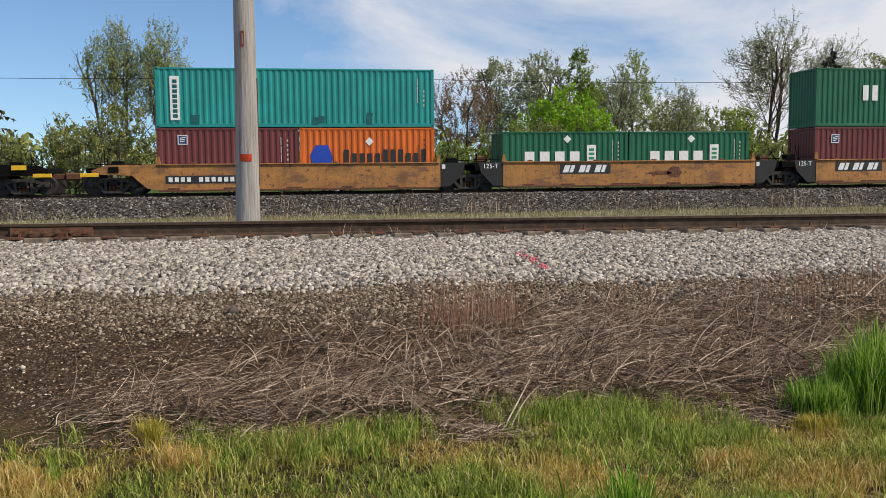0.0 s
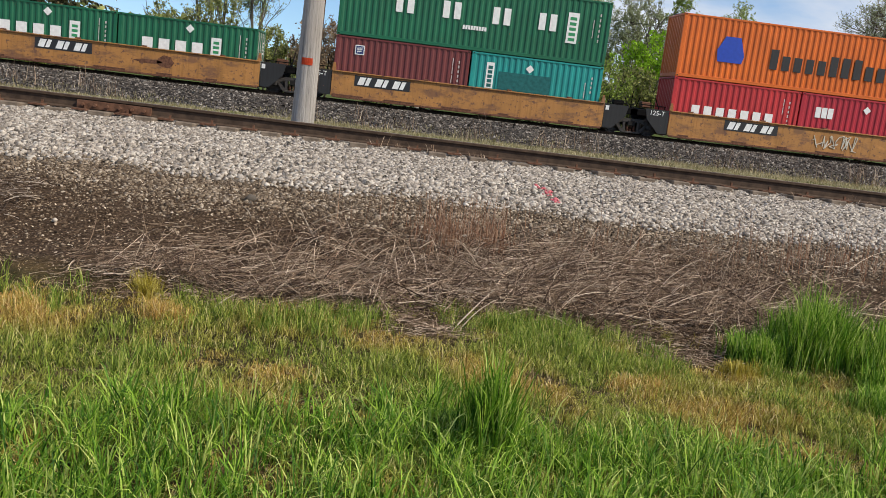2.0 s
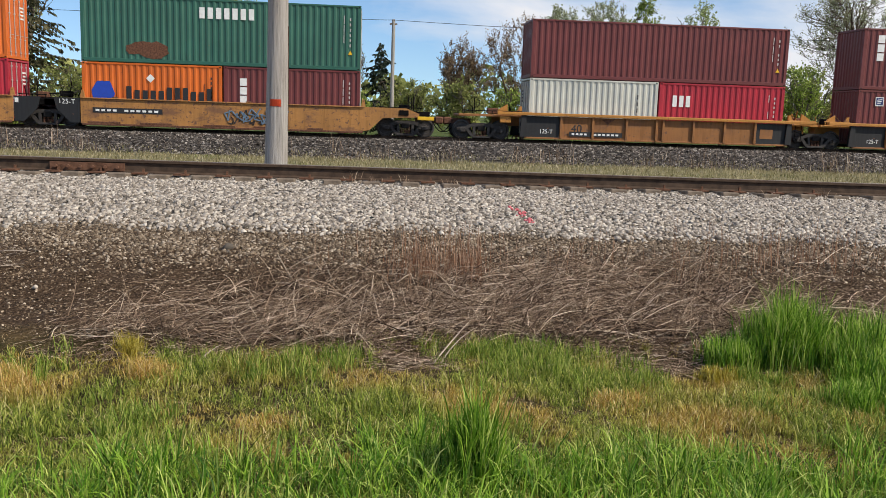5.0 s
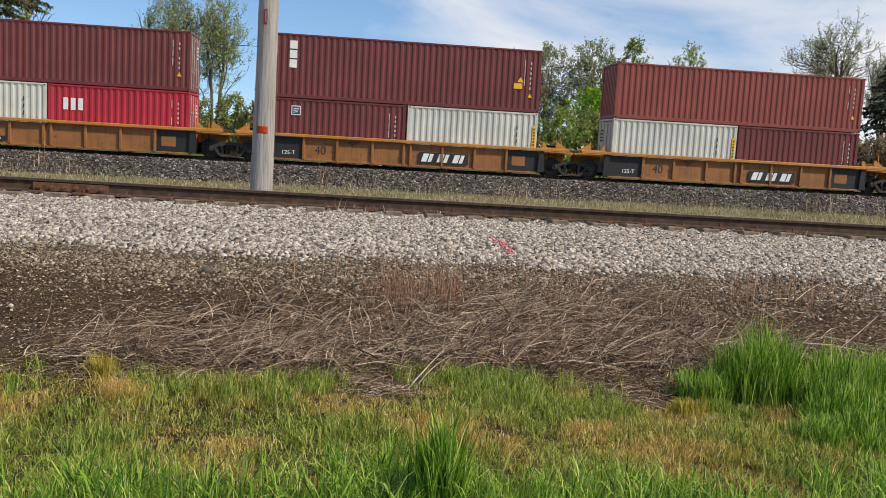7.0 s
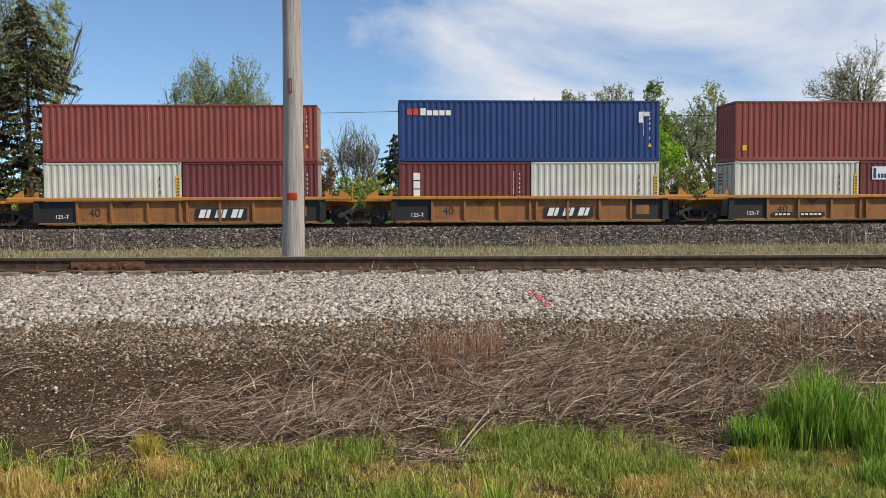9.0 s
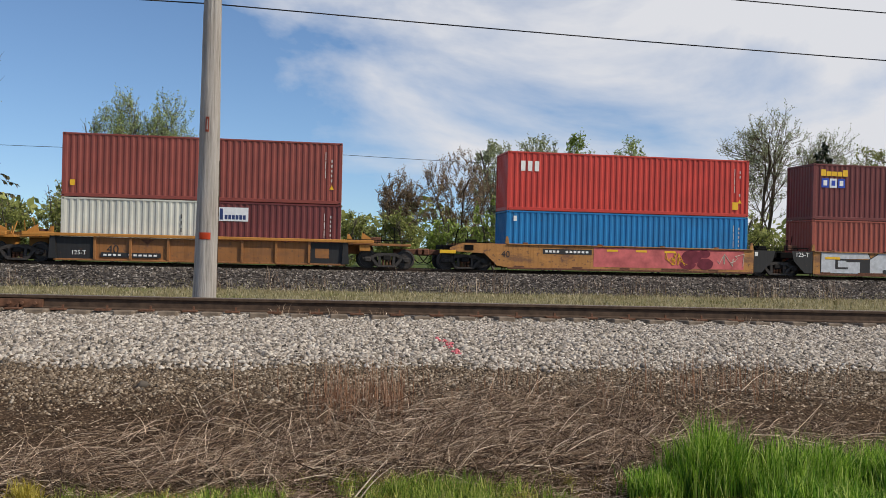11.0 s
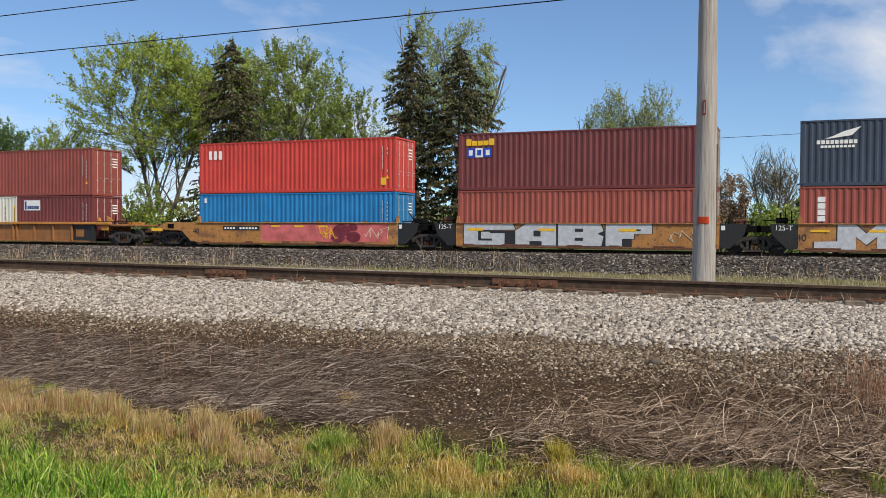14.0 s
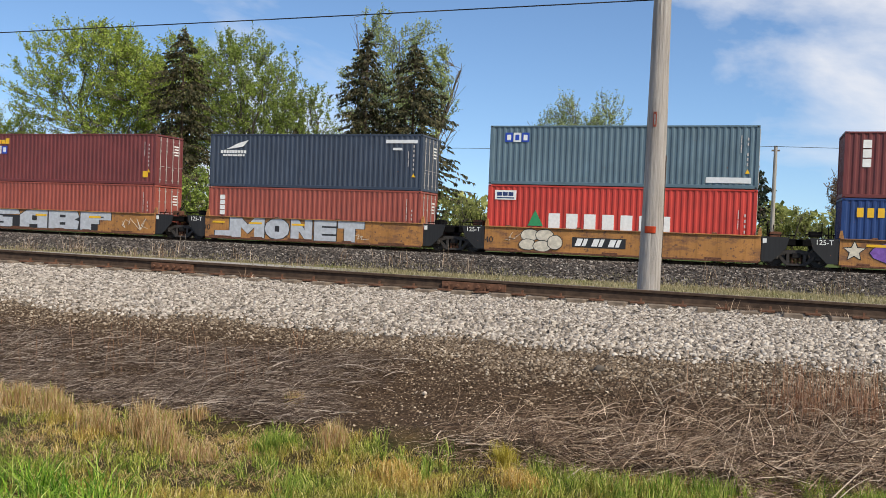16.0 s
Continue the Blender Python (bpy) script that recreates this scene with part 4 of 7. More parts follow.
def smooth_well(key, left="joint", right="joint", seed=1, mat=None, x=None):
    """Well car with flat plate sides; its ends rest on a shared bogie (joint) or on one of its own (outer)."""
    mat = mat or M_WELL
    w = tagged(new("well_car"), SMOOTH_LABEL.get(key, "ochre well car with rust-streaked plate sides on the main track"), "railway car", group="well cars")
    xl = [(-0.02, 0.74), (-0.02, 1.85)] if left == "joint" else [(0.1, 0.74), (-0.45, 0.82), (-1.05, 1.38), (-2.7, 1.46), (-2.7, 1.62), (-2.1, 1.85)]
    xr = [(12.42, 1.85), (12.42, 0.74)] if right == "joint" else [(14.3, 1.85), (14.9, 1.62), (14.9, 1.46), (13.25, 1.38), (12.65, 0.82), (12.1, 0.74)]
    for y0, y1 in ((-0.22, -0.17), (2.61, 2.66)):
        bm = bmesh.new()
        prism(bm, xl + xr, y0, y1)
        part("side_plate", bm, mat, w)
        o = -0.03 if y0 < 0 else 0.03
        bm = bmesh.new()
        box(bm, 6.2, y0 + 0.025 + o, 0.71, 12.3, 0.12, 0.09, 0.01)
        part("bottom_sill", bm, M_RUST, w, "rust-brown bottom sill")
        bm = bmesh.new()
        box(bm, 6.2, y0 + 0.025 + o, 1.845, 12.4, 0.13, 0.05, 0.01)
        part("top_chord", bm, mat, w)
    rng = random.Random(seed)
    for i in range(5):
        bm = bmesh.new()
        xx = 0.9 + i * 2.4 + rng.uniform(-0.3, 0.3)
        box(bm, xx, -0.225, 0.80, rng.choice((0.5, 0.7, 1.4)), 0.05, 0.07, 0.008)
        part("lading_clip", bm, M_RUST, w)
    for i in range(4):
        bm = bmesh.new()
        box(bm, 1.2 + i * 3.2 + rng.uniform(-0.4, 0.4), -0.1, 1.90, 0.22, 0.16, 0.07, 0.02)
        part("guide", bm, M_RUST, w)
    for xx in (0.04, 12.36):
        bm = bmesh.new()
        prism(bm, [(xx - 0.1, 1.87), (xx + 0.1, 1.87), (xx + 0.04, 2.2), (xx - 0.04, 2.2)], -0.12, 0.0 - 0.01)
        part("corner_guide", bm, mat, w)
    bm = bmesh.new()
    box(bm, 6.1, YC, 0.775, 12.2, 2.7, 0.09)
    part("well_floor", bm, M_BLACK, w)
    for s, kind in ((-1, left), (1, right)):
        xe = -0.05 if s < 0 else 12.45
        sg = lambda d: xe + s * d
        bm = bmesh.new()
        if kind == "joint":
            bm.free()
            for y0, y1 in ((-0.20, -0.15), (2.59, 2.64)):
                bm = bmesh.new()
                prism(bm, [(sg(0), 1.84), (sg(1.12), 1.84), (sg(1.0), 1.35), (sg(0.42), 0.76), (sg(0), 0.76)], y0, y1)
                part("end_plate", bm, M_DARKGREY, w, "black end plate")
            bm = bmesh.new()
            box(bm, sg(0.85), YC, 1.62, 1.7, 1.9, 0.3, 0.03)
            part("platform", bm, M_BLACK, w)
            plates([(sg(0.12) - 0.08, 1.56, sg(0.12) + 0.08, 1.76)] if s > 0 else [], M_WHITE, w, "marks", y=-0.206) if s > 0 else words("125-T", 0.30, sg(0.56), -0.206, 1.66, M_WHITE, w, "load_mark")
            end_gear(w, sg(0.15), sg(1.35), 1.86 if s < 0 else 1.80, seed * 7 + s)
        else:
            box(bm, sg(1.5), YC, 1.62, 2.9, 2.3, 0.22, 0.03)
            part("platform", bm, M_BLACK, w)
            bm = bmesh.new()
            box(bm, sg(2.75), -0.2, 1.42, 0.75, 0.1, 0.16, 0.01)
            part("step", bm, M_YELLOW, w, "yellow sill step")
            bm = bmesh.new()
            for d in (2.45, 3.05):
                rod(bm, (sg(d), -0.2, 0.9), (sg(d), -0.2, 1.4), 0.018, 6)
            rod(bm, (sg(2.45), -0.2, 0.92), (sg(3.05), -0.2, 0.92), 0.018, 6)
            part("ladder", bm, M_BLACK, w)
            bm = bmesh.new()
            box(bm, sg(1.75), -0.24, 1.64, 0.42, 0.05, 0.24, 0.01)
            part("placard_holder", bm, M_BLACK, w)
            hand_brake(w, sg(2.2), 1.74, M_BLACK)
            end_gear(w, sg(0.6), sg(2.6), 1.75, seed * 5 + s)
            coupler(w, sg(3.85), s)
            truck(w, sg(1.85))
    if right == "joint":
        truck(w, JOINT.get(key, 13.98))
    rides(w, UNIT_X[key] if x is None else x, TRACK_Y, 0)
    return w


JOINT = dict(a=13.78, b=13.92, c=13.88, d=13.74, A=14.0, B=14.0, C=14.05, D=14.03, G=13.92, H=13.9, I=13.93, J=13.88)
SMOOTH_LABEL = dict(
    a="ochre well car with a rusty end platform and stencilled plate side", d="ochre well car with pale spray scribbles on its side",
    e="rusty ochre well car with blue spray paint on its side", G="ochre well car covered with pink and wine-red spray paint",
    H="ochre well car with large silver spray-painted letters", I="ochre well car with a row of silver spray-painted blocks",
    J="ochre well car with a pale spray-painted blob and logo plate", K="ochre well car with purple spray paint and a star",
    P="black well car end platform with a yellow plate")


def ribbed_well(key, left="joint", right="joint", seed=1):
    """Well car with posts along recessed side panels and a wide yellow top flange."""
    w = tagged(new("well_car"), "brown-ochre ribbed well car with a yellow top flange", "railway car", group="well cars")
    for y, o in ((-0.14, -1), (2.58, 1)):
        bm = bmesh.new()
        box(bm, 6.1, y, 1.19, 9.3, 0.05, 1.02)
        part("side_panel", bm, M_WELL2, w)
        bm = bmesh.new()
        box(bm, 0.6, y, 1.19, 1.7, 0.052, 1.02)
        part("end_panel", bm, M_DARKGREY, w, "dark grey end panel")
        bm = bmesh.new()
        box(bm, 11.52, y, 1.19, 1.53, 0.052, 1.02)
        part("end_panel", bm, M_DARKGREY, w, "dark grey end panel")
        bm = bmesh.new()
        box(bm, 6.1, y + o * 0.10, 1.785, 15.2, 0.24, 0.14, 0.02)
        part("top_flange", bm, M_FLANGE, w, "yellow top flange")
        bm = bmesh.new()
        box(bm, 6.1, y + o * 0.03, 0.70, 12.6, 0.16, 0.08, 0.01)
        part("bottom_sill", bm, M_WELL2, w)
        me = shared(("rib",), lambda bm: box(bm, 0, 0, 1.22, 0.11, 0.13, 0.98, 0.012), M_WELL2)
        for xx in (1.5, 3.0, 4.6, 6.02, 6.34, 7.8, 9.3, 10.78):
            placed("rib", me, w, xx, y + o * 0.07, 0)
        end = shared(("end_post",), lambda bm: prism(bm, [(-0.16, 0.74), (0.16, 0.74), (0.11, 1.71), (-0.11, 1.71)], -0.08, 0.08), M_DARKGREY)
        for xx in (-0.25, 12.42):
            placed("end_post", end, w, xx, y + o * 0.06, 0)
    bm = bmesh.new()
    box(bm, 6.1, YC, 0.775, 12.2, 2.6, 0.09)
    part("well_floor", bm, M_BLACK, w)
    plates([(11.05, 0.98, 11.68, 1.42)], M_WELL2, w, "stencil_panel", "ochre square stencil panel", y=-0.172)
    words("125-T", 0.26, 0.82, -0.172, 1.0, M_WHITE, w, "load_mark")
    words("40", 0.52, 2.25, -0.172, 1.16, M_LBLACK, w, "length_mark")
    bm = bmesh.new()
    prism(bm, [(3.4, 1.63), (4.0, 1.63), (3.7, 1.42)], -0.2, -0.17)
    part("bracket", bm, M_RUST, w)
    for s, kind in ((-1, left), (1, right)):
        xe = -0.2 if s < 0 else 12.4
        sg = lambda d: xe + s * d
        n = 1.5 if kind == "joint" else 3.0
        bm = bmesh.new()
        box(bm, sg(n / 2 + 0.05), YC, 1.66, n, 2.5, 0.12, 0.02)
        box(bm, sg(0.7), YC, 1.4, 1.3, 0.6, 0.4, 0.03)
        part("platform", bm, M_FLANGE if kind == "joint" else M_WELL2, w)
        bm = bmesh.new()
        prism(bm, [(sg(0.1), 1.86), (sg(0.35), 1.86), (sg(0.2), 2.12), (sg(0.1), 2.12)], 0.05, 0.16)
        part("lock_arm", bm, M_FLANGE, w, "yellow lock arm")
        bm = bmesh.new()
        prism(bm, [(sg(0.75), 1.86), (sg(1.25), 1.86), (sg(1.15), 1.98), (sg(0.78), 2.2)], 0.12, 0.2)
        part("lock_arm", bm, M_FLANGE, w, "yellow lock arm")
        end_gear(w, sg(0.1), sg(n - 0.1), 1.74, seed * 3 + s, M_FLANGE if kind == "joint" else None)
        if kind == "outer":
            hand_brake(w, sg(2.3), 1.74, M_BLACK)
            coupler(w, sg(3.85), s)
            truck(w, sg(1.95))
            bm = bmesh.new()
            box(bm, sg(0.9), -0.18, 1.5, 0.5, 0.1, 0.3, 0.02)
            part("step", bm, M_FLANGE, w)
    if right == "joint":
        bm = bmesh.new()
        for xx in (12.8, 13.1):
            rod(bm, (xx, -0.1, 0.85), (xx, -0.1, 1.65), 0.018, 6)
        for zz in (0.9, 1.15, 1.4):
            rod(bm, (12.8, -0.1, zz), (13.1, -0.1, zz), 0.018, 6)
        part("ladder", bm, M_BLACK, w)
        truck(w, JOINT.get(key, 14.0))
    rides(w, UNIT_X[key], TRACK_Y, 0)
    return w


def logo_plate(w, x, z, width=2.3, h=0.46, y=-0.23):
    p = plates([(x, z, x + width, z + h)], M_LBLACK, w, "logo_plate", "black plate with slanted white blocks", y=y)
    u = width / 3.4
    rects = []
    for q in range(3):
        a = x + 0.12 * u + q * u * 1.06
        rects += [(a + 0.05 * u, z + 0.14 * h, a + 0.42 * u, z + 0.88 * h, 0.12), (a + 0.50 * u, z + 0.14 * h, a + 0.74 * u, z + 0.88 * h, 0.12)]
    plates(rects, M_WHITE, p, "lettering", y=y - 0.004)


def number_strip(w, x0, x1, z0, z1, y=-0.23):
    p = plates([(x0, z0, x1, z1)], M_LBLACK, w, "number_strip", "black strip with white bars", y=y)
    m = x0 + (x1 - x0) * 0.42
    plates(blocks(x0 + 0.12, m - 0.15, z0 + 0.07, z1 - 0.07, 4, 0.35) + blocks(m + 0.1, x1 - 0.1, z0 + 0.07, z1 - 0.07, 6, 0.35), M_WHITE, p, "bars", y=y - 0.004)


def outlined(w, outline, mat, y=-0.232, grow=0.05, label=""):
    cx = sum(p[0] for p in outline) / len(outline)
    cz = sum(p[1] for p in outline) / len(outline)
    big = []
    for x, z in outline:
        d = math.hypot(x - cx, z - cz) or 1
        big.append((x + (x - cx) / d * grow, z + (z - cz) / d * grow))
    p = polygon_plate(big, M_LBLACK, w, "spray_outline", "black spray outline", y)
    polygon_plate(outline, mat, p, "spray_fill", label, y - 0.004)


def scrawl(w, x0, x1, z0, z1, mat, seed, k=26, r=0.016, y=-0.235):
    rng = random.Random(seed)
    bm = bmesh.new()
    p = None
    for i in range(k):
        u = i / (k - 1)
        q = (x0 + (x1 - x0) * u + rng.uniform(-0.22, 0.22), y, rng.uniform(z0, z1))
        if p:
            rod(bm, p, q, r, 4)
        p = q
    part("spray_scrawl", bm, mat, w, "loose spray-painted scrawl")


def build_wells():
    P = smooth_well("P", "joint", "outer", 11, M_BLACK, UNIT_X["a"] - 19.9)
    plates([(14.0, 1.66, 14.6, 1.86)], M_YELLOW, P, "plate", "yellow plate", y=-0.30)
    w = smooth_well("a", "outer", "joint", 1)
    number_strip(w, 0.35, 3.45, 1.02, 1.36)
    w = smooth_well("b", "joint", "joint", 2)
    logo_plate(w, 2.68, 1.28, 2.45)
    polygon_plate(blob(8.3, 1.32, 0.35, 0.28, 14, 2), M_RUST, w, "rust_patch", "round rust patch", y=-0.226)
    polygon_plate(blob(7.5, 1.25, 0.6, 0.1, 14, 5, 0.4), M_RUST, w, "rust_patch", "long rust patch", y=-0.226)
    w = smooth_well("c", "joint", "joint", 3)
    logo_plate(w, 1.0, 1.28, 2.5)
    w = smooth_well("d", "joint", "joint", 4)
    logo_plate(w, 2.6, 1.28, 2.55)
    scrawl(w, 7.0, 9.0, 0.95, 1.65, M_CREAM, 3, 44, 0.022)
    w = smooth_well("e", "joint", "outer", 5)
    number_strip(w, 0.5, 3.5, 1.22, 1.45)
    scrawl(w, 6.3, 8.8, 0.85, 1.65, M_GREYBLUE, 6, 40, 0.035)
    scrawl(w, 6.4, 8.6, 0.85, 1.6, M_LBLACK, 7, 26, 0.02)
    for q, key in enumerate("ABCDE"):
        w = ribbed_well(key, "outer" if key == "A" else "joint", "outer" if key == "E" else "joint", 20 + q)
        if key in "BCD":
            logo_plate(w, 6.72, 0.86, 2.3, 0.5, -0.22)
        else:
            number_strip(w, 1.9 if key == "A" else 1.75, 4.4 if key == "A" else 4.3, 0.82, 1.04, -0.22)
    w = smooth_well("G", "outer", "joint", 31)
    words("40", 0.42, -0.05, -0.232, 1.35, M_LBLACK, w, "length_mark")
    number_strip(w, 1.75, 4.15, 1.42, 1.66)
    plates([(4.25, 0.86, 11.9, 1.78)], M_PINK, w, "spray_field", "pink spray-painted field", y=-0.227)
    for q, (cx, cz, rx, rz) in enumerate(((9.2, 1.45, 0.5, 0.33), (9.9, 1.1, 0.42, 0.28), (9.0, 1.05, 0.4, 0.25), (9.85, 1.6, 0.3, 0.2))):
        polygon_plate(blob(cx, cz, rx, rz, 16, q, 0.06), M_WINE, w, "spray_fill", "wine-red spray blob", y=-0.233 - q * 0.003)
    scrawl(w, 8.0, 8.8, 0.95, 1.7, M_YELLOW, 9, 22, 0.014, -0.24)
    scrawl(w, 10.5, 11.8, 1.0, 1.65, M_CREAM, 10, 14, 0.014)
    for q in range(3):
        plates([(4.9 + q * 1.45, 1.60, 5.45 + q * 1.45, 1.70)], M_YELLOW, w, "reflector", "yellow reflector bar", y=-0.236)
    w = smooth_well("H", "joint", "joint", 32)
    fat = [[(0.4, .80), (2.5, .80), (2.5, 1.36), (1.75, 1.36), (1.75, 1.52), (3.05, 1.55), (2.9, 1.83), (0.4, 1.83)],
           [(3.05, .80), (3.75, .80), (3.75, 1.0), (4.35, 1.0), (4.35, .80), (5.05, .80), (5.05, 1.83), (3.6, 1.83), (3.05, 1.5)],
           [(5.15, .80), (7.2, .80), (7.3, 1.25), (7.0, 1.36), (7.3, 1.5), (7.15, 1.83), (5.15, 1.83)],
           [(7.4, .80), (8.15, .80), (8.15, 1.15), (8.7, 1.15), (8.7, 1.38), (9.5, 1.38), (9.5, 1.83), (7.4, 1.83)]]
    plates([(0.35, 0.78, 8.6, 1.50)], M_LBLACK, w, "spray_outline", "black spray ground", y=-0.2285)
    for s in fat:
        outlined(w, s, M_SILVER, label="silver spray-painted block letter")
    for a, b, c_, d in ((1.15, 1.0, 1.85, 1.1), (1.15, 1.1, 1.3, 1.52), (1.3, 1.43, 1.75, 1.52), (3.95, 1.22, 4.3, 1.5), (5.95, 1.03, 6.35, 1.18), (5.95, 1.45, 6.35, 1.6), (8.2, 1.5, 9.0, 1.58)):
        plates([(a, b, c_, d)], M_LBLACK, w, "spray_outline", y=-0.241)
    for q, xx in enumerate((0.6, 4.2, 8.0)):
        plates([(xx, 1.48, xx + 0.8, 1.6)], M_YELLOW, w, "reflector", "yellow reflector bar", y=-0.247)
    scrawl(w, 10.3, 11.9, 0.9, 1.6, M_CREAM, 12, 18, 0.014)
    w = smooth_well("I", "joint", "joint", 33)
    words("40", 0.42, 0.1, -0.232, 1.25, M_LBLACK, w, "length_mark")
    shapes = [[(0.6, .78), (2.2, .78), (2.2, 1.32), (2.6, 0.98), (3.0, 1.32), (3.0, .78), (3.6, .78), (3.6, 1.82), (3.0, 1.82), (2.6, 1.45), (2.2, 1.82), (1.5, 1.82), (1.5, 1.12), (0.6, 1.10)], blob(4.35, 1.3, 0.72, 0.54, 12, 1, 0.02),
              [(5.15, .78), (5.62, .78), (5.62, 1.25), (6.0, .78), (6.38, .78), (6.38, 1.82), (5.95, 1.82), (5.95, 1.3), (5.6, 1.82), (5.15, 1.82)], [(6.5, .78), (7.75, .78), (7.75, 1.82), (6.5, 1.82)], [(7.85, 1.45), (8.2, 1.45), (8.2, .78), (8.8, .78), (8.8, 1.45), (9.3, 1.45), (9.3, 1.82), (7.85, 1.82)]]
    for q, s in enumerate(shapes):
        outlined(w, s, M_SILVER, label="silver spray block")
    for a, b, c_, d in ((4.22, 1.15, 4.48, 1.45), (6.95, 1.05, 7.75, 1.14), (6.95, 1.45, 7.75, 1.54)):
        plates([(a, b, c_, d)], M_LBLACK, w, "spray_outline", y=-0.241)
    for xx in (0.45, 2.7, 5.2):
        plates([(xx, 1.5, xx + 0.75, 1.6)], M_YELLOW, w, "reflector", "yellow reflector bar", y=-0.246)
    scrawl(w, 8.9, 9.4, 0.85, 1.2, M_CREAM, 14, 8, 0.014)
    w = smooth_well("J", "joint", "joint", 34)
    words("40", 0.42, -0.2 + 0.4, -0.232, 1.2, M_LBLACK, w, "length_mark")
    logo_plate(w, 4.2, 1.02, 2.45)
    for q, (cx, cz, rx, rz) in enumerate(((2.2, 1.5, 0.42, 0.28), (2.9, 1.5, 0.42, 0.28), (2.1, 1.05, 0.4, 0.25), (2.8, 1.0, 0.42, 0.25), (3.4, 1.2, 0.35, 0.32))):
        outlined(w, blob(cx, cz, rx, rz, 14, q, 0.05), M_CREAM, -0.232 - q * 0.009, 0.035, "pale spray blob")
    scrawl(w, 0.8, 1.7, 1.2, 1.6, M_CREAM, 15, 10, 0.012)
    w = smooth_well("K", "joint", "joint", 35)
    star = [(0.55 + (0.42 if i % 2 == 0 else 0.18) * math.sin(6.28318 * i / 10), 1.35 + (0.42 if i % 2 == 0 else 0.18) * math.cos(6.28318 * i / 10)) for i in range(10)]
    outlined(w, star, M_CREAM, label="pale star")
    outlined(w, blob(2.6, 1.3, 1.4, 0.5, 16, 3, 0.15), M_PURPLE, label="purple spray fill")
    plates([(1.0, 1.55, 2.2, 1.66)], M_YELLOW, w, "reflector", "yellow reflector bar", y=-0.245)


build_wells()

# ---- stones ----
rs = np.random.RandomState(5)


def rock_mat(name, stops, rough=0.9):
    m, n, l, b = nodes_of(name)
    g = n.new("ShaderNodeNewGeometry")
    c = ramp(n, l, g.outputs["Random Per Island"], stops)
    f = noise_node(n, l, 60.0, 3)
    l.new(mixc(n, l, ramp(n, l, f, [(0.35, (0, 0, 0)), (0.7, (0.5, 0.5, 0.5))]), c, mixc(n, l, 0.5, c, (0.08, 0.07, 0.06))), b.inputs["Base Color"])
    b.inputs["Roughness"].default_value, b.inputs["Specular IOR Level"].default_value = rough, 0.15
    return m


def ico():
    bm = bmesh.new()
    bmesh.ops.create_icosphere(bm, subdivisions=1, radius=1.0)
    v = np.array([x.co[:] for x in bm.verts])
    f = np.array([[q.index for q in p.verts] for p in bm.faces])
    bm.free()
    return v, f


OCT = (np.array([(1, 0, 0), (-1, 0, 0), (0, 1, 0), (0, -1, 0), (0, 0, 1), (0, 0, -1)], float),
       np.array([(0, 2, 4), (2, 1, 4), (1, 3, 4), (3, 0, 4), (2, 0, 5), (1, 2, 5), (3, 1, 5), (0, 3, 5)]))


def stones(P, size, base, flat=0.65, jitter=0.22):
    """Broken stones at the places P; each one cut differently."""
    v, f = base
    k = len(P)
    sc = size[:, None] * np.stack([rs.uniform(0.75, 1.25, k), rs.uniform(0.6, 1.0, k), rs.uniform(flat * 0.7, flat * 1.25, k)], 1)
    V = v[None] * (1 + rs.uniform(-jitter, jitter, (k, len(v), 1)))
    V = V * sc[:, None, :]
    q = rs.normal(size=(k, 4))
    q[:, 1:3] *= 0.22
    q /= np.linalg.norm(q, axis=1)[:, None]
    w, x, y, z = q.T
    R = np.stack([1 - 2 * (y * y + z * z), 2 * (x * y - z * w), 2 * (x * z + y * w), 2 * (x * y + z * w), 1 - 2 * (x * x + z * z), 2 * (y * z - x * w),
                  2 * (x * z - y * w), 2 * (y * z + x * w), 1 - 2 * (x * x + y * y)], 1).reshape(k, 3, 3)
    V = np.einsum("kij,kvj->kvi", R, V) + P[:, None, :]
    F = f[None] + (np.arange(k) * len(v))[:, None, None]
    return V.reshape(-1, 3), F.reshape(-1, 3)


def spread(n, x0, x1, y0, y1, dens=None):
    x, y = rs.uniform(x0, x1, n), rs.uniform(y0, y1, n)
    if dens is not None:
        k = rs.uniform(0, 1, n) < dens(x, y)
        x, y = x[k], y[k]
    return x, y


def layer(name, n, x0, x1, y0, y1, lo, hi, mat, label, base, dens=None, lift=0.25, power=1.0):
    x, y = spread(n, x0, x1, y0, y1, dens)
    s = lo + (hi - lo) * rs.uniform(0, 1, len(x)) ** power
    P = np.stack([x, y, height(x, y) + s * lift], 1)
    V, F = stones(P, s, base)
    tagged(new(name, mesh_np(name, V, F, mat)), label, "stones", kind="stuff")


CUBE = (np.array([(a, b, c) for a in (-0.8, 0.8) for b in (-0.8, 0.8) for c in (-0.8, 0.8)], float),
        np.array([t for q in ((0, 1, 3, 2), (4, 6, 7, 5), (0, 4, 5, 1), (2, 3, 7, 6), (1, 5, 7, 3)) for t in ((q[0], q[1], q[2]), (q[0], q[2], q[3]))]))
HALF = (OCT[0][:5], OCT[1][:4])
ICO = ico()
M_BALLAST = rock_mat("pale_ballast", [(0.0, (0.10, 0.084, 0.068)), (0.3, (0.285, 0.243, 0.203)), (0.7, (0.44, 0.386, 0.328)), (1.0, (0.62, 0.56, 0.49))])
M_PEBBLE = rock_mat("field_pebbles", [(0.0, (0.05, 0.031, 0.018)), (0.5, (0.165, 0.115, 0.074)), (0.85, (0.33, 0.245, 0.165)), (1.0, (0.62, 0.51, 0.39))])
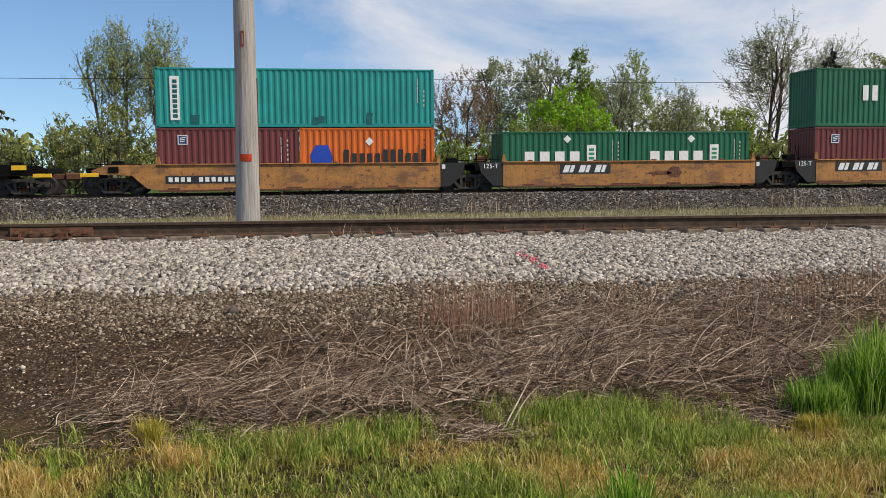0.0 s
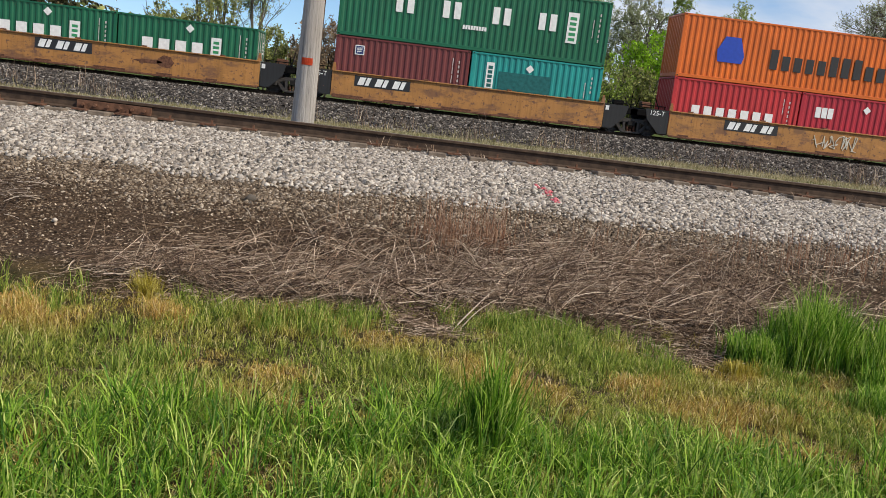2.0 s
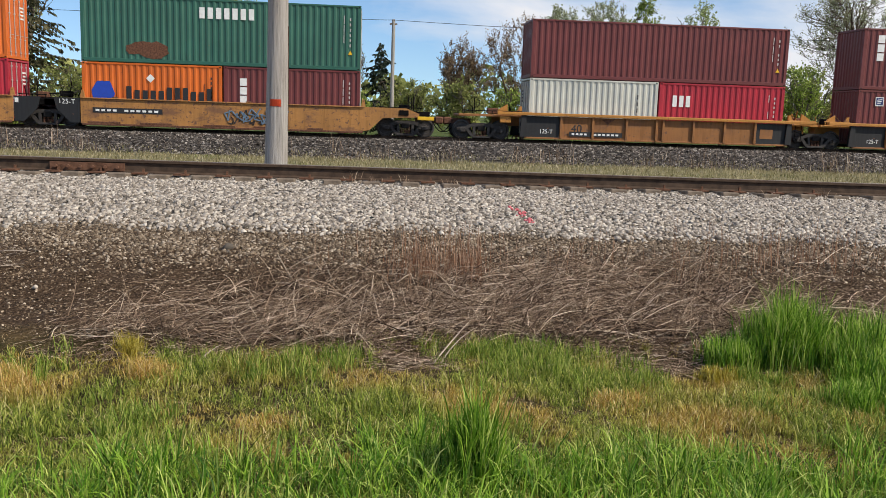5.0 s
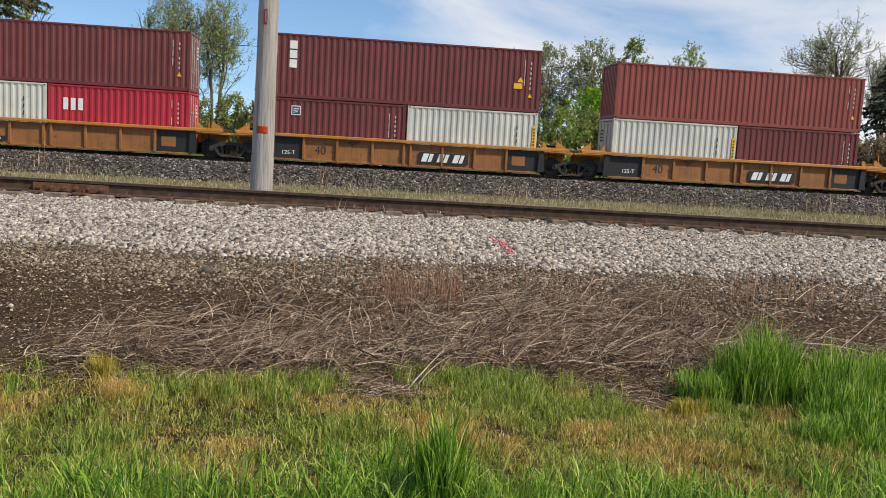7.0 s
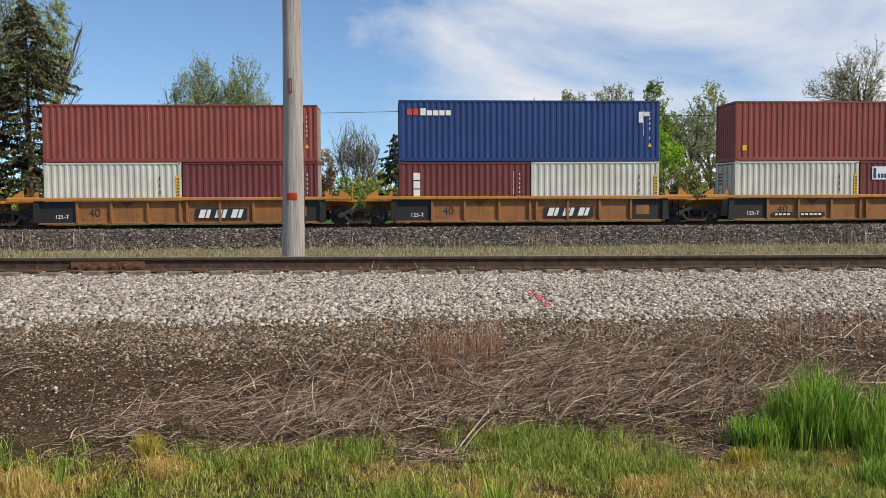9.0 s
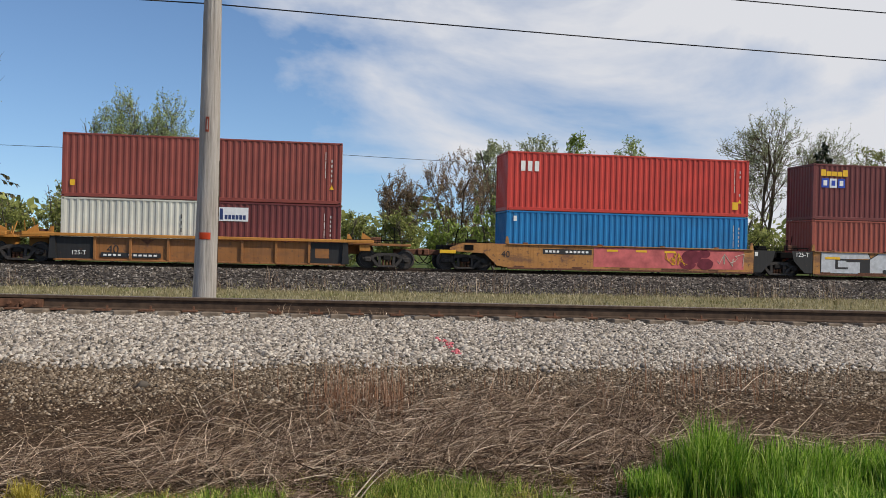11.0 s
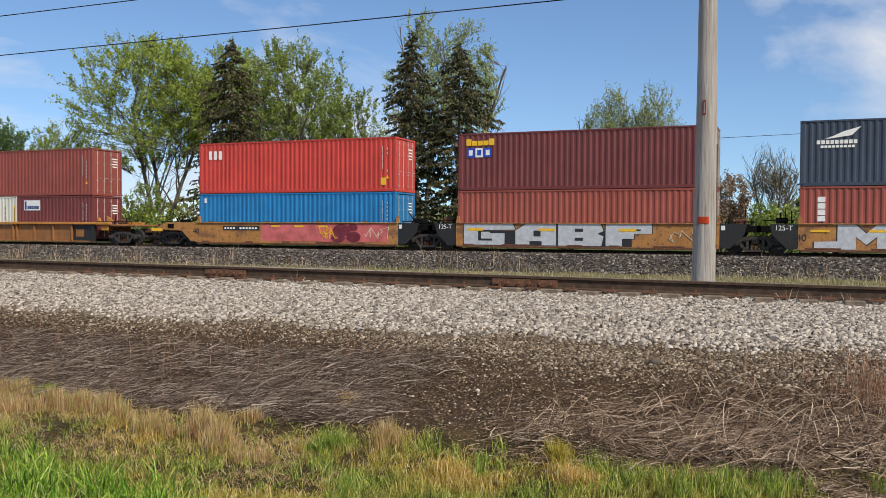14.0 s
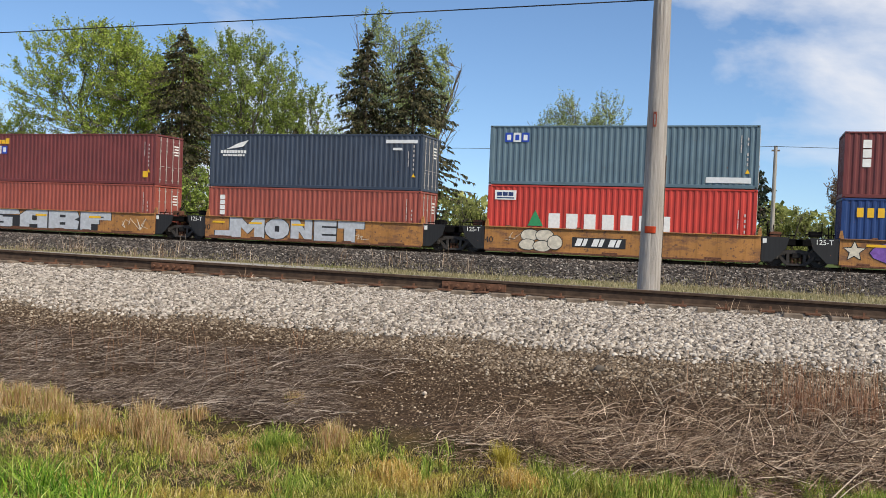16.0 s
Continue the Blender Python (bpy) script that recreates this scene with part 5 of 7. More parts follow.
M_PEBBLE2 = rock_mat("dirty_stones", [(0.0, (0.06, 0.040, 0.026)), (0.5, (0.17, 0.125, 0.085)), (0.85, (0.30, 0.235, 0.17)), (1.0, (0.50, 0.42, 0.33))])
M_DARKBAL = rock_mat("dark_ballast", [(0.0, (0.024, 0.020, 0.017)), (0.5, (0.095, 0.080, 0.068)), (0.85, (0.22, 0.19, 0.165)), (1.0, (0.40, 0.365, 0.33))])
edge = lambda x, y: np.clip((y - 8.46 - 0.06 * np.sin(x * 1.9) - 0.05 * np.sin(x * 4.3 + 1)) / 0.34, 0, 1)
pale = "pale crushed-stone ballast of the siding"
layer("ballast", 104000, -13, 8, 8.3, 11.64, 0.013, 0.029, M_BALLAST, pale, CUBE, edge, 0.2, 1.3)
layer("ballast", 30000, -42, -13, 8.1, 11.62, 0.024, 0.050, M_BALLAST, pale, HALF, edge)
layer("ballast", 6000, 8, 16, 8.1, 11.62, 0.024, 0.050, M_BALLAST, pale, HALF, edge)
layer("ballast", 9000, -30, 12, 11.8, 14.6, 0.028, 0.055, M_BALLAST, pale, HALF)
upslope = lambda x, y: np.clip((y - 5.4) / 1.6, 0.3, 0.98) * np.clip(1.25 - 0.3 * np.sin(x * 0.9 + 1.0), 0.3, 1) * np.interp(x, (-4.5, -2.5), (0.5, 1.0))
layer("pebbles", 90000, -9, 7, 5.8, 9.0, 0.005, 0.018, M_PEBBLE, "loose tan pebbles on dark trackside earth", HALF, upslope, 0.0, 1.6)
layer("pebbles", 52000, -12, 8, 7.0, 8.85, 0.007, 0.020, M_PEBBLE2, "brown dirty stones at the toe of the ballast", CUBE, lambda x, y: np.clip((y - 7.0 - np.interp(x, (-4.5, -2.0), (0.75, 0.0))) / 0.8, 0, 1) ** 1.2, 0.1, 1.6)
layer("pebbles", 9000, -30, -9, 6.0, 8.9, 0.012, 0.03, M_PEBBLE, "loose tan pebbles on dark trackside earth", OCT, upslope, 0.2)
layer("main_ballast", 34000, -62, 34, 35.4, 40.2, 0.04, 0.09, M_DARKBAL, "dark grey-brown ballast of the main line", HALF, None, 0.0)


def single(name, x, y, s, col, label):
    V, F = stones(np.array([[x, y, float(height(np.array(x), np.array(y))) + s * 0.3]]), np.array([s]), ICO)
    tagged(new(name, mesh_np(name, V, F, plain(name + "_stone", col, 0.9, 0, 0.2, 20, 0.3), False)), label, "stone")


single("rock", 1.40, 6.92, 0.042, (0.52, 0.46, 0.38), "pale rounded stone lying among dry stalks")
single("rock", -1.20, 7.66, 0.06, (0.10, 0.085, 0.07), "dark angular stone on the earth slope")
single("rock", -2.50, 6.78, 0.03, (0.50, 0.43, 0.36), "pale rounded stone on dark earth")
single("rock", -0.42, 5.95, 0.028, (0.46, 0.44, 0.38), "small pale stone at the grass edge")
# stones marked with pink survey paint
px, py = rs.normal(1.66, 0.035, 26), rs.uniform(9.0, 9.75, 26)
px = px + (9.4 - py) * 0.12
V, F = stones(np.stack([px, py, height(px, py) + 0.022], 1), rs.uniform(0.016, 0.028, 26), ICO)
tagged(new("marked_stones", mesh_np("marked_stones", V, F, plain("pink_marking_paint", (0.52, 0.13, 0.15), 0.8, 0, 0.4, 25), False)), "ballast stones sprayed with pink marking paint", "stones", kind="stuff")


def gravel_pile():
    bm = bmesh.new()
    rings = []
    for k in range(9):
        r = 2.6 * (1 - k / 8.5)
        rings.append([bm.verts.new((r * 1.6 * math.cos(6.28318 * i / 26) * (1 + 0.08 * math.sin(i * 2.7)), r * math.sin(6.28318 * i / 26) * (1 + 0.08 * math.sin(i * 1.9)), 1.0 * math.sin(1.4 * k / 8) + 0.04 * math.sin(i * 3 + k))) for i in range(26)])
    for a, b in zip(rings, rings[1:]):
        for i in range(26):
            bm.faces.new((a[i], a[(i + 1) % 26], b[(i + 1) % 26], b[i]))
    bm.faces.new(rings[-1])
    ob = new("gravel_pile", mesh_of("gravel_pile", bm, M_PALEGRAVEL, True))
    ob.location = (-38.5, 28.0, -0.25)
    tagged(ob, "low pile of pale gravel beside the track", "gravel pile")


M_PALEGRAVEL = plain("pale_gravel", (0.42, 0.39, 0.36), 0.95, 0, 0.35, 14.0, 0.8)
gravel_pile()

# ---- grass, stalks and trees ----
rg = np.random.RandomState(9)


def leaf_mat(name, stops, patch=None, patch_scale=0.9, lo=0.45, hi=0.6, trans=0.35, rough=0.55):
    """Blades or leaves: each one its own shade, with dry patches over the ground."""
    m, n, l, b = nodes_of(name)
    g = n.new("ShaderNodeNewGeometry")
    c = ramp(n, l, g.outputs["Random Per Island"], stops)
    if patch:
        tx = n.new("ShaderNodeTexNoise")
        tx.inputs["Scale"].default_value, tx.inputs["Detail"].default_value = patch_scale, 3.0
        l.new(g.outputs["Position"], tx.inputs["Vector"])
        dry = ramp(n, l, g.outputs["Random Per Island"], patch)
        c = mixc(n, l, ramp(n, l, tx.outputs["Fac"], [(lo, (0, 0, 0)), (hi, (0.85, 0.85, 0.85))]), c, dry)
    l.new(c, b.inputs["Base Color"])
    b.inputs["Roughness"].default_value, b.inputs["Specular IOR Level"].default_value = rough, 0.2
    tr = n.new("ShaderNodeBsdfTranslucent")
    l.new(c, tr.inputs["Color"])
    mx = n.new("ShaderNodeMixShader")
    mx.inputs["Fac"].default_value = trans
    l.new(b.outputs["BSDF"], mx.inputs[1])
    l.new(tr.outputs["BSDF"], mx.inputs[2])
    l.new(mx.outputs["Shader"], n["Material Output"].inputs["Surface"])
    return m


def blades(x, y, h, w, lean, z=None):
    """Thin blades that rise and arch over, narrowing to a tip."""
    k = len(x)
    b = rg.uniform(0, 6.283, k)
    a = b + 1.571 + rg.normal(0, 0.7, k)
    z = height(x, y) - 0.01 if z is None else z
    side = np.stack([np.cos(a), np.sin(a), np.zeros(k)], 1) * (w / 2)[:, None]
    d = np.stack([np.cos(b), np.sin(b), np.zeros(k)], 1) * (lean * h)[:, None]
    up = np.stack([np.zeros(k), np.zeros(k), h], 1)
    P = np.stack([x, y, z], 1)
    arch = np.clip(lean - 0.35, 0, 0.8)[:, None]
    low = P + up * (0.42 - 0.02 * arch) + d * 0.16
    mid = P + up * (0.78 - 0.16 * arch) + d * 0.52
    tip = P + up * (1.0 - 0.55 * arch) + d
    V = np.stack([P - side * 0.8, P + side * 0.8, low - side, low + side, mid - side * 0.7, mid + side * 0.7, tip], 1).reshape(-1, 3)
    o = (np.arange(k) * 7)[:, None, None]
    F = (np.array([(0, 1, 3), (0, 3, 2), (2, 3, 5), (2, 5, 4), (4, 5, 6)])[None] + o).reshape(-1, 3)
    return V, F


GREEN = [(0.0, (0.045, 0.075, 0.012)), (0.3, (0.165, 0.225, 0.033)), (0.65, (0.34, 0.405, 0.065)), (0.88, (0.52, 0.53, 0.12)), (1.0, (0.74, 0.64, 0.32))]
MIDGREEN = [(0.0, (0.055, 0.112, 0.014)), (0.4, (0.184, 0.277, 0.038)), (0.8, (0.380, 0.459, 0.083)), (1.0, (0.735, 0.672, 0.259))]
LUSH = [(0.0, (0.020, 0.075, 0.006)), (0.35, (0.109, 0.246, 0.019)), (0.75, (0.327, 0.493, 0.053)), (1.0, (0.653, 0.704, 0.229))]
DRY = [(0.0, (0.213, 0.127, 0.033)), (0.35, (0.533, 0.319, 0.088)), (0.6, (0.427, 0.374, 0.066)), (0.8, (0.726, 0.517, 0.176)), (1.0, (0.896, 0.704, 0.396))]
STRAW = [(0.0, (0.043, 0.024, 0.016)), (0.4, (0.165, 0.107, 0.071)), (0.78, (0.415, 0.293, 0.201)), (1.0, (0.900, 0.732, 0.561))]
M_LAWN = leaf_mat("rough_lawn", GREEN, DRY, 1.25, 0.47, 0.60, 0.33)
M_MIDGREEN = leaf_mat("rim_grass", MIDGREEN, trans=0.38)
M_GOLD = leaf_mat("golden_grass", [(0.0, (0.20, 0.16, 0.02)), (0.5, (0.46, 0.37, 0.045)), (1.0, (0.74, 0.64, 0.20))], trans=0.35)
M_LUSH = leaf_mat("lush_grass", LUSH, trans=0.33)
M_DRYGRASS = leaf_mat("dry_grass", DRY, trans=0.25)
M_PALEDRY = leaf_mat("bleached_grass", [(0.0, (0.24, 0.14, 0.055)), (0.45, (0.54, 0.35, 0.17)), (0.75, (0.72, 0.54, 0.33)), (0.9, (0.36, 0.38, 0.08)), (1.0, (0.30, 0.36, 0.06))], trans=0.3)
M_STRAW = leaf_mat("dead_stalk", STRAW, trans=0.1, rough=0.8)
M_REDSTALK = leaf_mat("reddish_stalk", [(0.0, (0.17, 0.075, 0.042)), (0.6, (0.36, 0.19, 0.11)), (1.0, (0.55, 0.38, 0.27))], trans=0.1, rough=0.8)


def fbm(x, y, s, seed):
    return np.array([noise.noise((a * s, b * s, seed)) for a, b in zip(x, y)])


def clumps(n, per, y0, y1, keep, radius):
    """Places of blades that stand in clumps, with the way out of each clump."""
    y = y0 + (y1 - y0) * rg.uniform(0, 1, n) ** 0.9
    x = rg.uniform(-1, 1, n)
    x = np.where(x < 0, x * (2.2 + y * 0.98), x * (1.0 + y * 0.68))
    k = keep(x, y)
    x, y = x[k], y[k]
    k = len(x)
    a, r = rg.uniform(0, 6.283, (k, per)), radius * np.sqrt(rg.uniform(0, 1, (k, per))) * rg.uniform(0.5, 1.3, (k, 1))
    size = np.repeat(rg.uniform(0.55, 1.35, k), per)
    return (x[:, None] + r * np.cos(a)).ravel(), (y[:, None] + r * np.sin(a)).ravel(), size


def bare(x, y):
    """The two bays where dead stalks reach into the lawn, and the trodden spot."""
    return np.exp(-((x - 0.25) / 0.24) ** 2 - ((y - 5.45) / 0.40) ** 2) + np.exp(-((x - 1.95) / 0.42) ** 2 - ((y - 5.5) / 0.42) ** 2) + 0.9 * np.exp(-((x - 0.85) / 0.14) ** 2 - ((y - 4.62) / 0.13) ** 2)


def rim(x):
    return 5.60 + 0.16 * np.sin(x * 1.35 + 0.4) + 0.08 * np.sin(x * 4.1) - 0.12 * np.clip((-x - 2.2) / 2.0, 0, 1.2)


def lawn():
    def inside(x, y):
        west = np.where((x < -2.6) & (y > 4.2), 0.3, 1.0)
        return (y < rim(x) + 0.10 * rg.normal(size=len(x))) & (rg.uniform(0, 1, len(x)) < (0.90 + 0.9 * fbm(x, y, 1.7, 2.0)) * west * np.clip(1 - 1.1 * bare(x, y), 0.04, 1))

    x, y, s = clumps(21000, 17, 2.6, 6.1, inside, 0.05)
    k = len(x)
    h = (0.035 + 0.05 * rg.uniform(0, 1, k)) * s * (1 + 0.45 * np.sin(x * 3.1 + 1.0) * np.sin(y * 4.3 + 1))
    V, F = blades(x, y, h, rg.uniform(0.0025, 0.0055, k), rg.uniform(0.15, 1.1, k))
    tagged(new("lawn_grass", mesh_np("lawn_grass", V, F, M_LAWN)), "rough short grass, green with straw-coloured dry patches", "grass", kind="stuff")

    # fresher, taller grass along the rim and in scattered mounds
    def mounds(x, y):
        top = np.exp(-((y - (rim(x) - 0.28)) / 0.22) ** 2) * (np.exp(-((x + 0.35) / 0.55) ** 2) + np.exp(-((x - 1.05) / 0.5) ** 2) + 0.3 * np.exp(-((x + 2.0) / 0.35) ** 2))
        spots = np.clip(fbm(x, y, 2.3, 5.0) * 2.2 - 0.45, 0, 0.6) * (y < rim(x) - 0.15) * (x > -2.9)
        return rg.uniform(0, 1, len(x)) < (top + spots) * np.clip(1 - 1.2 * bare(x, y), 0, 1)

    x, y, s = clumps(9000, 20, 3.4, 5.8, mounds, 0.06)
    k = len(x)
    V, F = blades(x, y, (0.07 + 0.075 * rg.uniform(0, 1, k)) * s, rg.uniform(0.003, 0.006, k), rg.uniform(0.1, 0.8, k))
    tagged(new("rim_grass", mesh_np("rim_grass", V, F, M_MIDGREEN)), "fresh green grass mounds along the lawn edge", "grass", kind="stuff")

    # bleached flattened clumps on the western part
    west = lambda x, y: (x < -2.5 - 0.5 * rg.uniform(0, 1, len(x))) & (y < 5.75 + 0.15 * np.sin(x * 2.3) + 0.1 * rg.normal(size=len(x))) & (rg.uniform(0, 1, len(x)) < 0.50 + 1.3 * fbm(x, y, 1.9, 7.0))
    x, y, s = clumps(6200, 14, 4.2, 6.1, west, 0.07)
    k = len(x)
    V, F = blades(x, y, (0.03 + 0.045 * rg.uniform(0, 1, k)) * s, rg.uniform(0.0025, 0.005, k), rg.uniform(0.5, 2.4, k))
    tagged(new("bleached_grass", mesh_np("bleached_grass", V, F, M_PALEDRY)), "bleached pinkish-tan dry grass clumps at the lawn edge", "grass", kind="stuff")

    # matted litter under the blades
    n = 34000
    y = rg.uniform(3.2, 6.0, n)
    x = rg.uniform(-1, 1, n)
    x = np.where(x < 0, x * (2.2 + y * 0.98), x * (1.0 + y * 0.68))
    V, F = blades(x, y, rg.uniform(0.015, 0.035, n), rg.uniform(0.003, 0.006, n), rg.uniform(1.2, 3.0, n))
    tagged(new("thatch", mesh_np("thatch", V, F, leaf_mat("matted_thatch", [(0.0, (0.09, 0.06, 0.028)), (0.5, (0.29, 0.205, 0.10)), (1.0, (0.56, 0.44, 0.27))], trans=0.1))), "matted dry thatch between the grass blades", "grass", kind="stuff")

    # lush long grass towards the viewer
    def front(x, y):
        lim = 3.78 + 0.14 * np.sin(x * 2.1 + 1.0) + 0.12 * np.sin(x * 5.3) - 0.5 * np.exp(-((x + 2.5) / 0.7) ** 2) + 0.38 * np.clip((-x - 3.0) / 0.8, 0, 1)
        return (y < lim + 0.10 * rg.normal(size=len(x))) & (rg.uniform(0, 1, len(x)) < 0.78 + 1.1 * fbm(x, y, 3.0, 3.0))

    x, y, s = clumps(5200, 16, 2.1, 4.5, front, 0.06)
    k = len(x)
    h = (0.09 + 0.13 * rg.uniform(0, 1, k)) * s
    V, F = blades(x, y, h, rg.uniform(0.0035, 0.0085, k), rg.uniform(0.1, 1.15, k))
    tagged(new("long_grass", mesh_np("long_grass", V, F, M_LUSH)), "lush long bright green grass", "grass", kind="stuff")


def tuft(x, y, rx, ry, h, n, mat, label, lean=0.45, width=(0.004, 0.009), gather=0.045):
    m = max(3, n // 110)
    a, r = rg.uniform(0, 6.283, m), np.sqrt(rg.uniform(0, 1, m))
    cx, cy, ch = x + rx * r * np.cos(a), y + ry * r * np.sin(a), (1 - 0.35 * r ** 2) * rg.uniform(0.6, 1.15, m)
    g = rg.randint(0, m, n)
    px, py = cx[g] + rg.normal(0, gather, n), cy[g] + rg.normal(0, gather, n)
    hh = h * ch[g] * rg.uniform(0.5, 1.1, n)
    V, F = blades(px, py, hh, rg.uniform(*width, n), rg.uniform(0.03, lean + 0.15, n))
    tagged(new("grass_tuft", mesh_np("grass_tuft", V, F, mat)), label, "grass")


def tufts():
    lush = "tall lush bright green grass clump at the lawn edge"
    fine = (0.0035, 0.0075)
    tuft(2.80, 5.45, 0.26, 0.22, 0.50, 4200, M_LUSH, lush, 0.32, fine)
    tuft(3.30, 5.30, 0.40, 0.30, 0.43, 5600, M_LUSH, lush, 0.36, fine)
    tuft(2.38, 5.38, 0.20, 0.16, 0.27, 1500, M_LUSH, lush, 0.45, fine)
    tuft(3.25, 4.80, 0.48, 0.25, 0.30, 4600, M_LUSH, lush, 0.45, fine)
    tuft(2.85, 4.55, 0.22, 0.2, 0.24, 1300, M_LUSH, lush, 0.5, fine)
    tuft(4.2, 5.2, 0.6, 0.45, 0.42, 5200, M_LUSH, lush, 0.4, fine)
    tuft(0.47, 3.56, 0.075, 0.07, 0.47, 1500, M_LUSH, "tall narrow tuft of bright green grass", 0.22, (0.004, 0.009), 0.028)
    tuft(-1.47, 5.50, 0.09, 0.08, 0.17, 700, M_GOLD, "golden-yellow grass tuft among dead stalks", 0.7, (0.003, 0.006), 0.03)
    tuft(2.12, 5.08, 0.16, 0.1, 0.17, 800, M_GOLD, "golden-green grass tuft beside the lush clump", 0.6, (0.003, 0.006), 0.035)
    tuft(2.40, 5.00, 0.14, 0.1, 0.17, 700, M_MIDGREEN, "yellow-green grass tuft beside the lush clump", 0.6, (0.003, 0.006), 0.035)
    dry = "straw-coloured dry grass tuft at the lawn edge"
    for x, y, r, h in ((-1.22, 5.12, 0.15, 0.14), (-2.02, 4.86, 0.16, 0.13), (2.25, 4.5, 0.26, 0.11), (1.45, 4.66, 0.2, 0.09), (-0.5, 4.3, 0.1, 0.09), (2.55, 4.3, 0.16, 0.10), (-2.05, 5.0, 0.10, 0.15)):
        tuft(x, y, r, r * 0.8, h, int(950 * r / 0.15), M_DRYGRASS, dry, 0.9, (0.0025, 0.005))
    pink = "bleached pinkish-tan upright grass tuft"
    for x, y, r, h in ((-3.95, 5.05, 0.11, 0.31), (-4.06, 5.36, 0.10, 0.33), (-4.40, 5.10, 0.09, 0.29), (-3.68, 4.92, 0.12, 0.22), (-4.03, 5.74, 0.07, 0.20), (-3.43, 6.25, 0.06, 0.16), (-2.64, 5.38, 0.13, 0.26),
                       (-5.75, 5.62, 0.22, 0.24), (-5.25, 5.50, 0.16, 0.27), (-6.10, 5.30, 0.25, 0.20), (-4.85, 5.30, 0.10, 0.2), (-6.6, 5.7, 0.3, 0.22), (-3.3, 4.75, 0.1, 0.14)):
        tuft(x, y, r, r * 0.8, h, int(700 * r / 0.11), M_PALEDRY, pink, 0.30, (0.0025, 0.005), 0.035)
    tuft(-3.02, 5.22, 0.16, 0.12, 0.19, 1000, M_MIDGREEN, "green grass tuft beside bleached ones", 0.6, (0.003, 0.006))
    tuft(-6.5, 6.0, 0.3, 0.12, 0.16, 900, M_MIDGREEN, "green grass tuft beside bleached ones", 0.6, (0.003, 0.006))
    # weeds along the near rail and on the strip between the tracks
    for x in (-0.32, 0.02, 0.38, 0.98, -0.1, 1.05, 5.3, -7.2, 6.1):
        tuft(x + 0.1, 11.45, 0.09, 0.05, 0.22, 14, M_STRAW, "thin dry weed stalks beside the rail", 0.8, (0.004, 0.007))


def strip_grass():
    n = 36000
    x, y = rg.uniform(-46, 30, n), rg.uniform(22, 36.4, n)
    f = np.sin(x * 0.7) * np.sin(y * 0.9 + x * 0.3) + 0.3 * np.sin(x * 2.3)
    h = (0.08 + 0.10 * rg.uniform(0, 1, n)) * (1 + 0.4 * f)
    k = ~((x < -16 + 2 * rg.normal(size=n)) & (y > 24.5) & (y < 34.2) & (rg.uniform(0, 1, n) < 0.93))
    x, y, h = x[k], y[k], h[k]
    V, F = blades(x, y, h, rg.uniform(0.012, 0.03, len(x)), rg.uniform(0.1, 0.8, len(x)))
    tagged(new("verge_grass", mesh_np("verge_grass", V, F, leaf_mat("verge", [(0.0, (0.16, 0.14, 0.06)), (0.5, (0.33, 0.29, 0.16)), (1.0, (0.54, 0.47, 0.32))], [(0.0, (0.10, 0.14, 0.03)), (1.0, (0.24, 0.26, 0.08))], 0.25, 0.56, 0.70))), "half-dry grass on the verge between the tracks", "grass", kind="stuff")
    n = 1500
    cx = rg.uniform(-46, 30, 60)
    x = np.repeat(cx, 25) + rg.normal(size=n) * 0.3
    y = np.repeat(rg.uniform(33.5, 36.6, 60), 25) + rg.normal(size=n) * 0.2
    V, F = blades(x, y, 0.25 + 0.75 * rg.uniform(0, 1, n) ** 1.6, rg.uniform(0.007, 0.015, n), rg.uniform(0.05, 0.5, n))
    tagged(new("weed_stalks", mesh_np("weed_stalks", V, F, M_STRAW)), "tall pale dry weeds at the foot of the ballast", "weeds", kind="stuff")


def sticks(P, D, L, R, bend, segs=3, droop=None):
    """Thin three-sided stalks from P along D, bent sideways."""
    k = len(P)
    side = np.cross(D, np.array([0, 0, 1.0]))
    side /= np.linalg.norm(side, axis=1)[:, None] + 1e-6
    up = np.cross(side, D)
    rings = []
    for s in range(segs + 1):
        u = s / segs
        c = P + D * (L * u)[:, None] + side * (bend * L * u * u)[:, None]
        if droop is not None:
            c[:, 2] -= droop * L * u * u
        r = R * (1 - 0.55 * u)
        for a in (0, 2.094, 4.189):
            rings.append(c + side * (r * math.cos(a))[:, None] + up * (r * math.sin(a))[:, None])
    V = np.stack(rings, 1).reshape(-1, 3)
    q = []
    for s in range(segs):
        for i in range(3):
            q.append((s * 3 + i, s * 3 + (i + 1) % 3, s * 3 + 3 + (i + 1) % 3, s * 3 + 3 + i))
    F = (np.array(q)[None] + (np.arange(k) * 3 * (segs + 1))[:, None, None]).reshape(-1, 4)
    return V, F


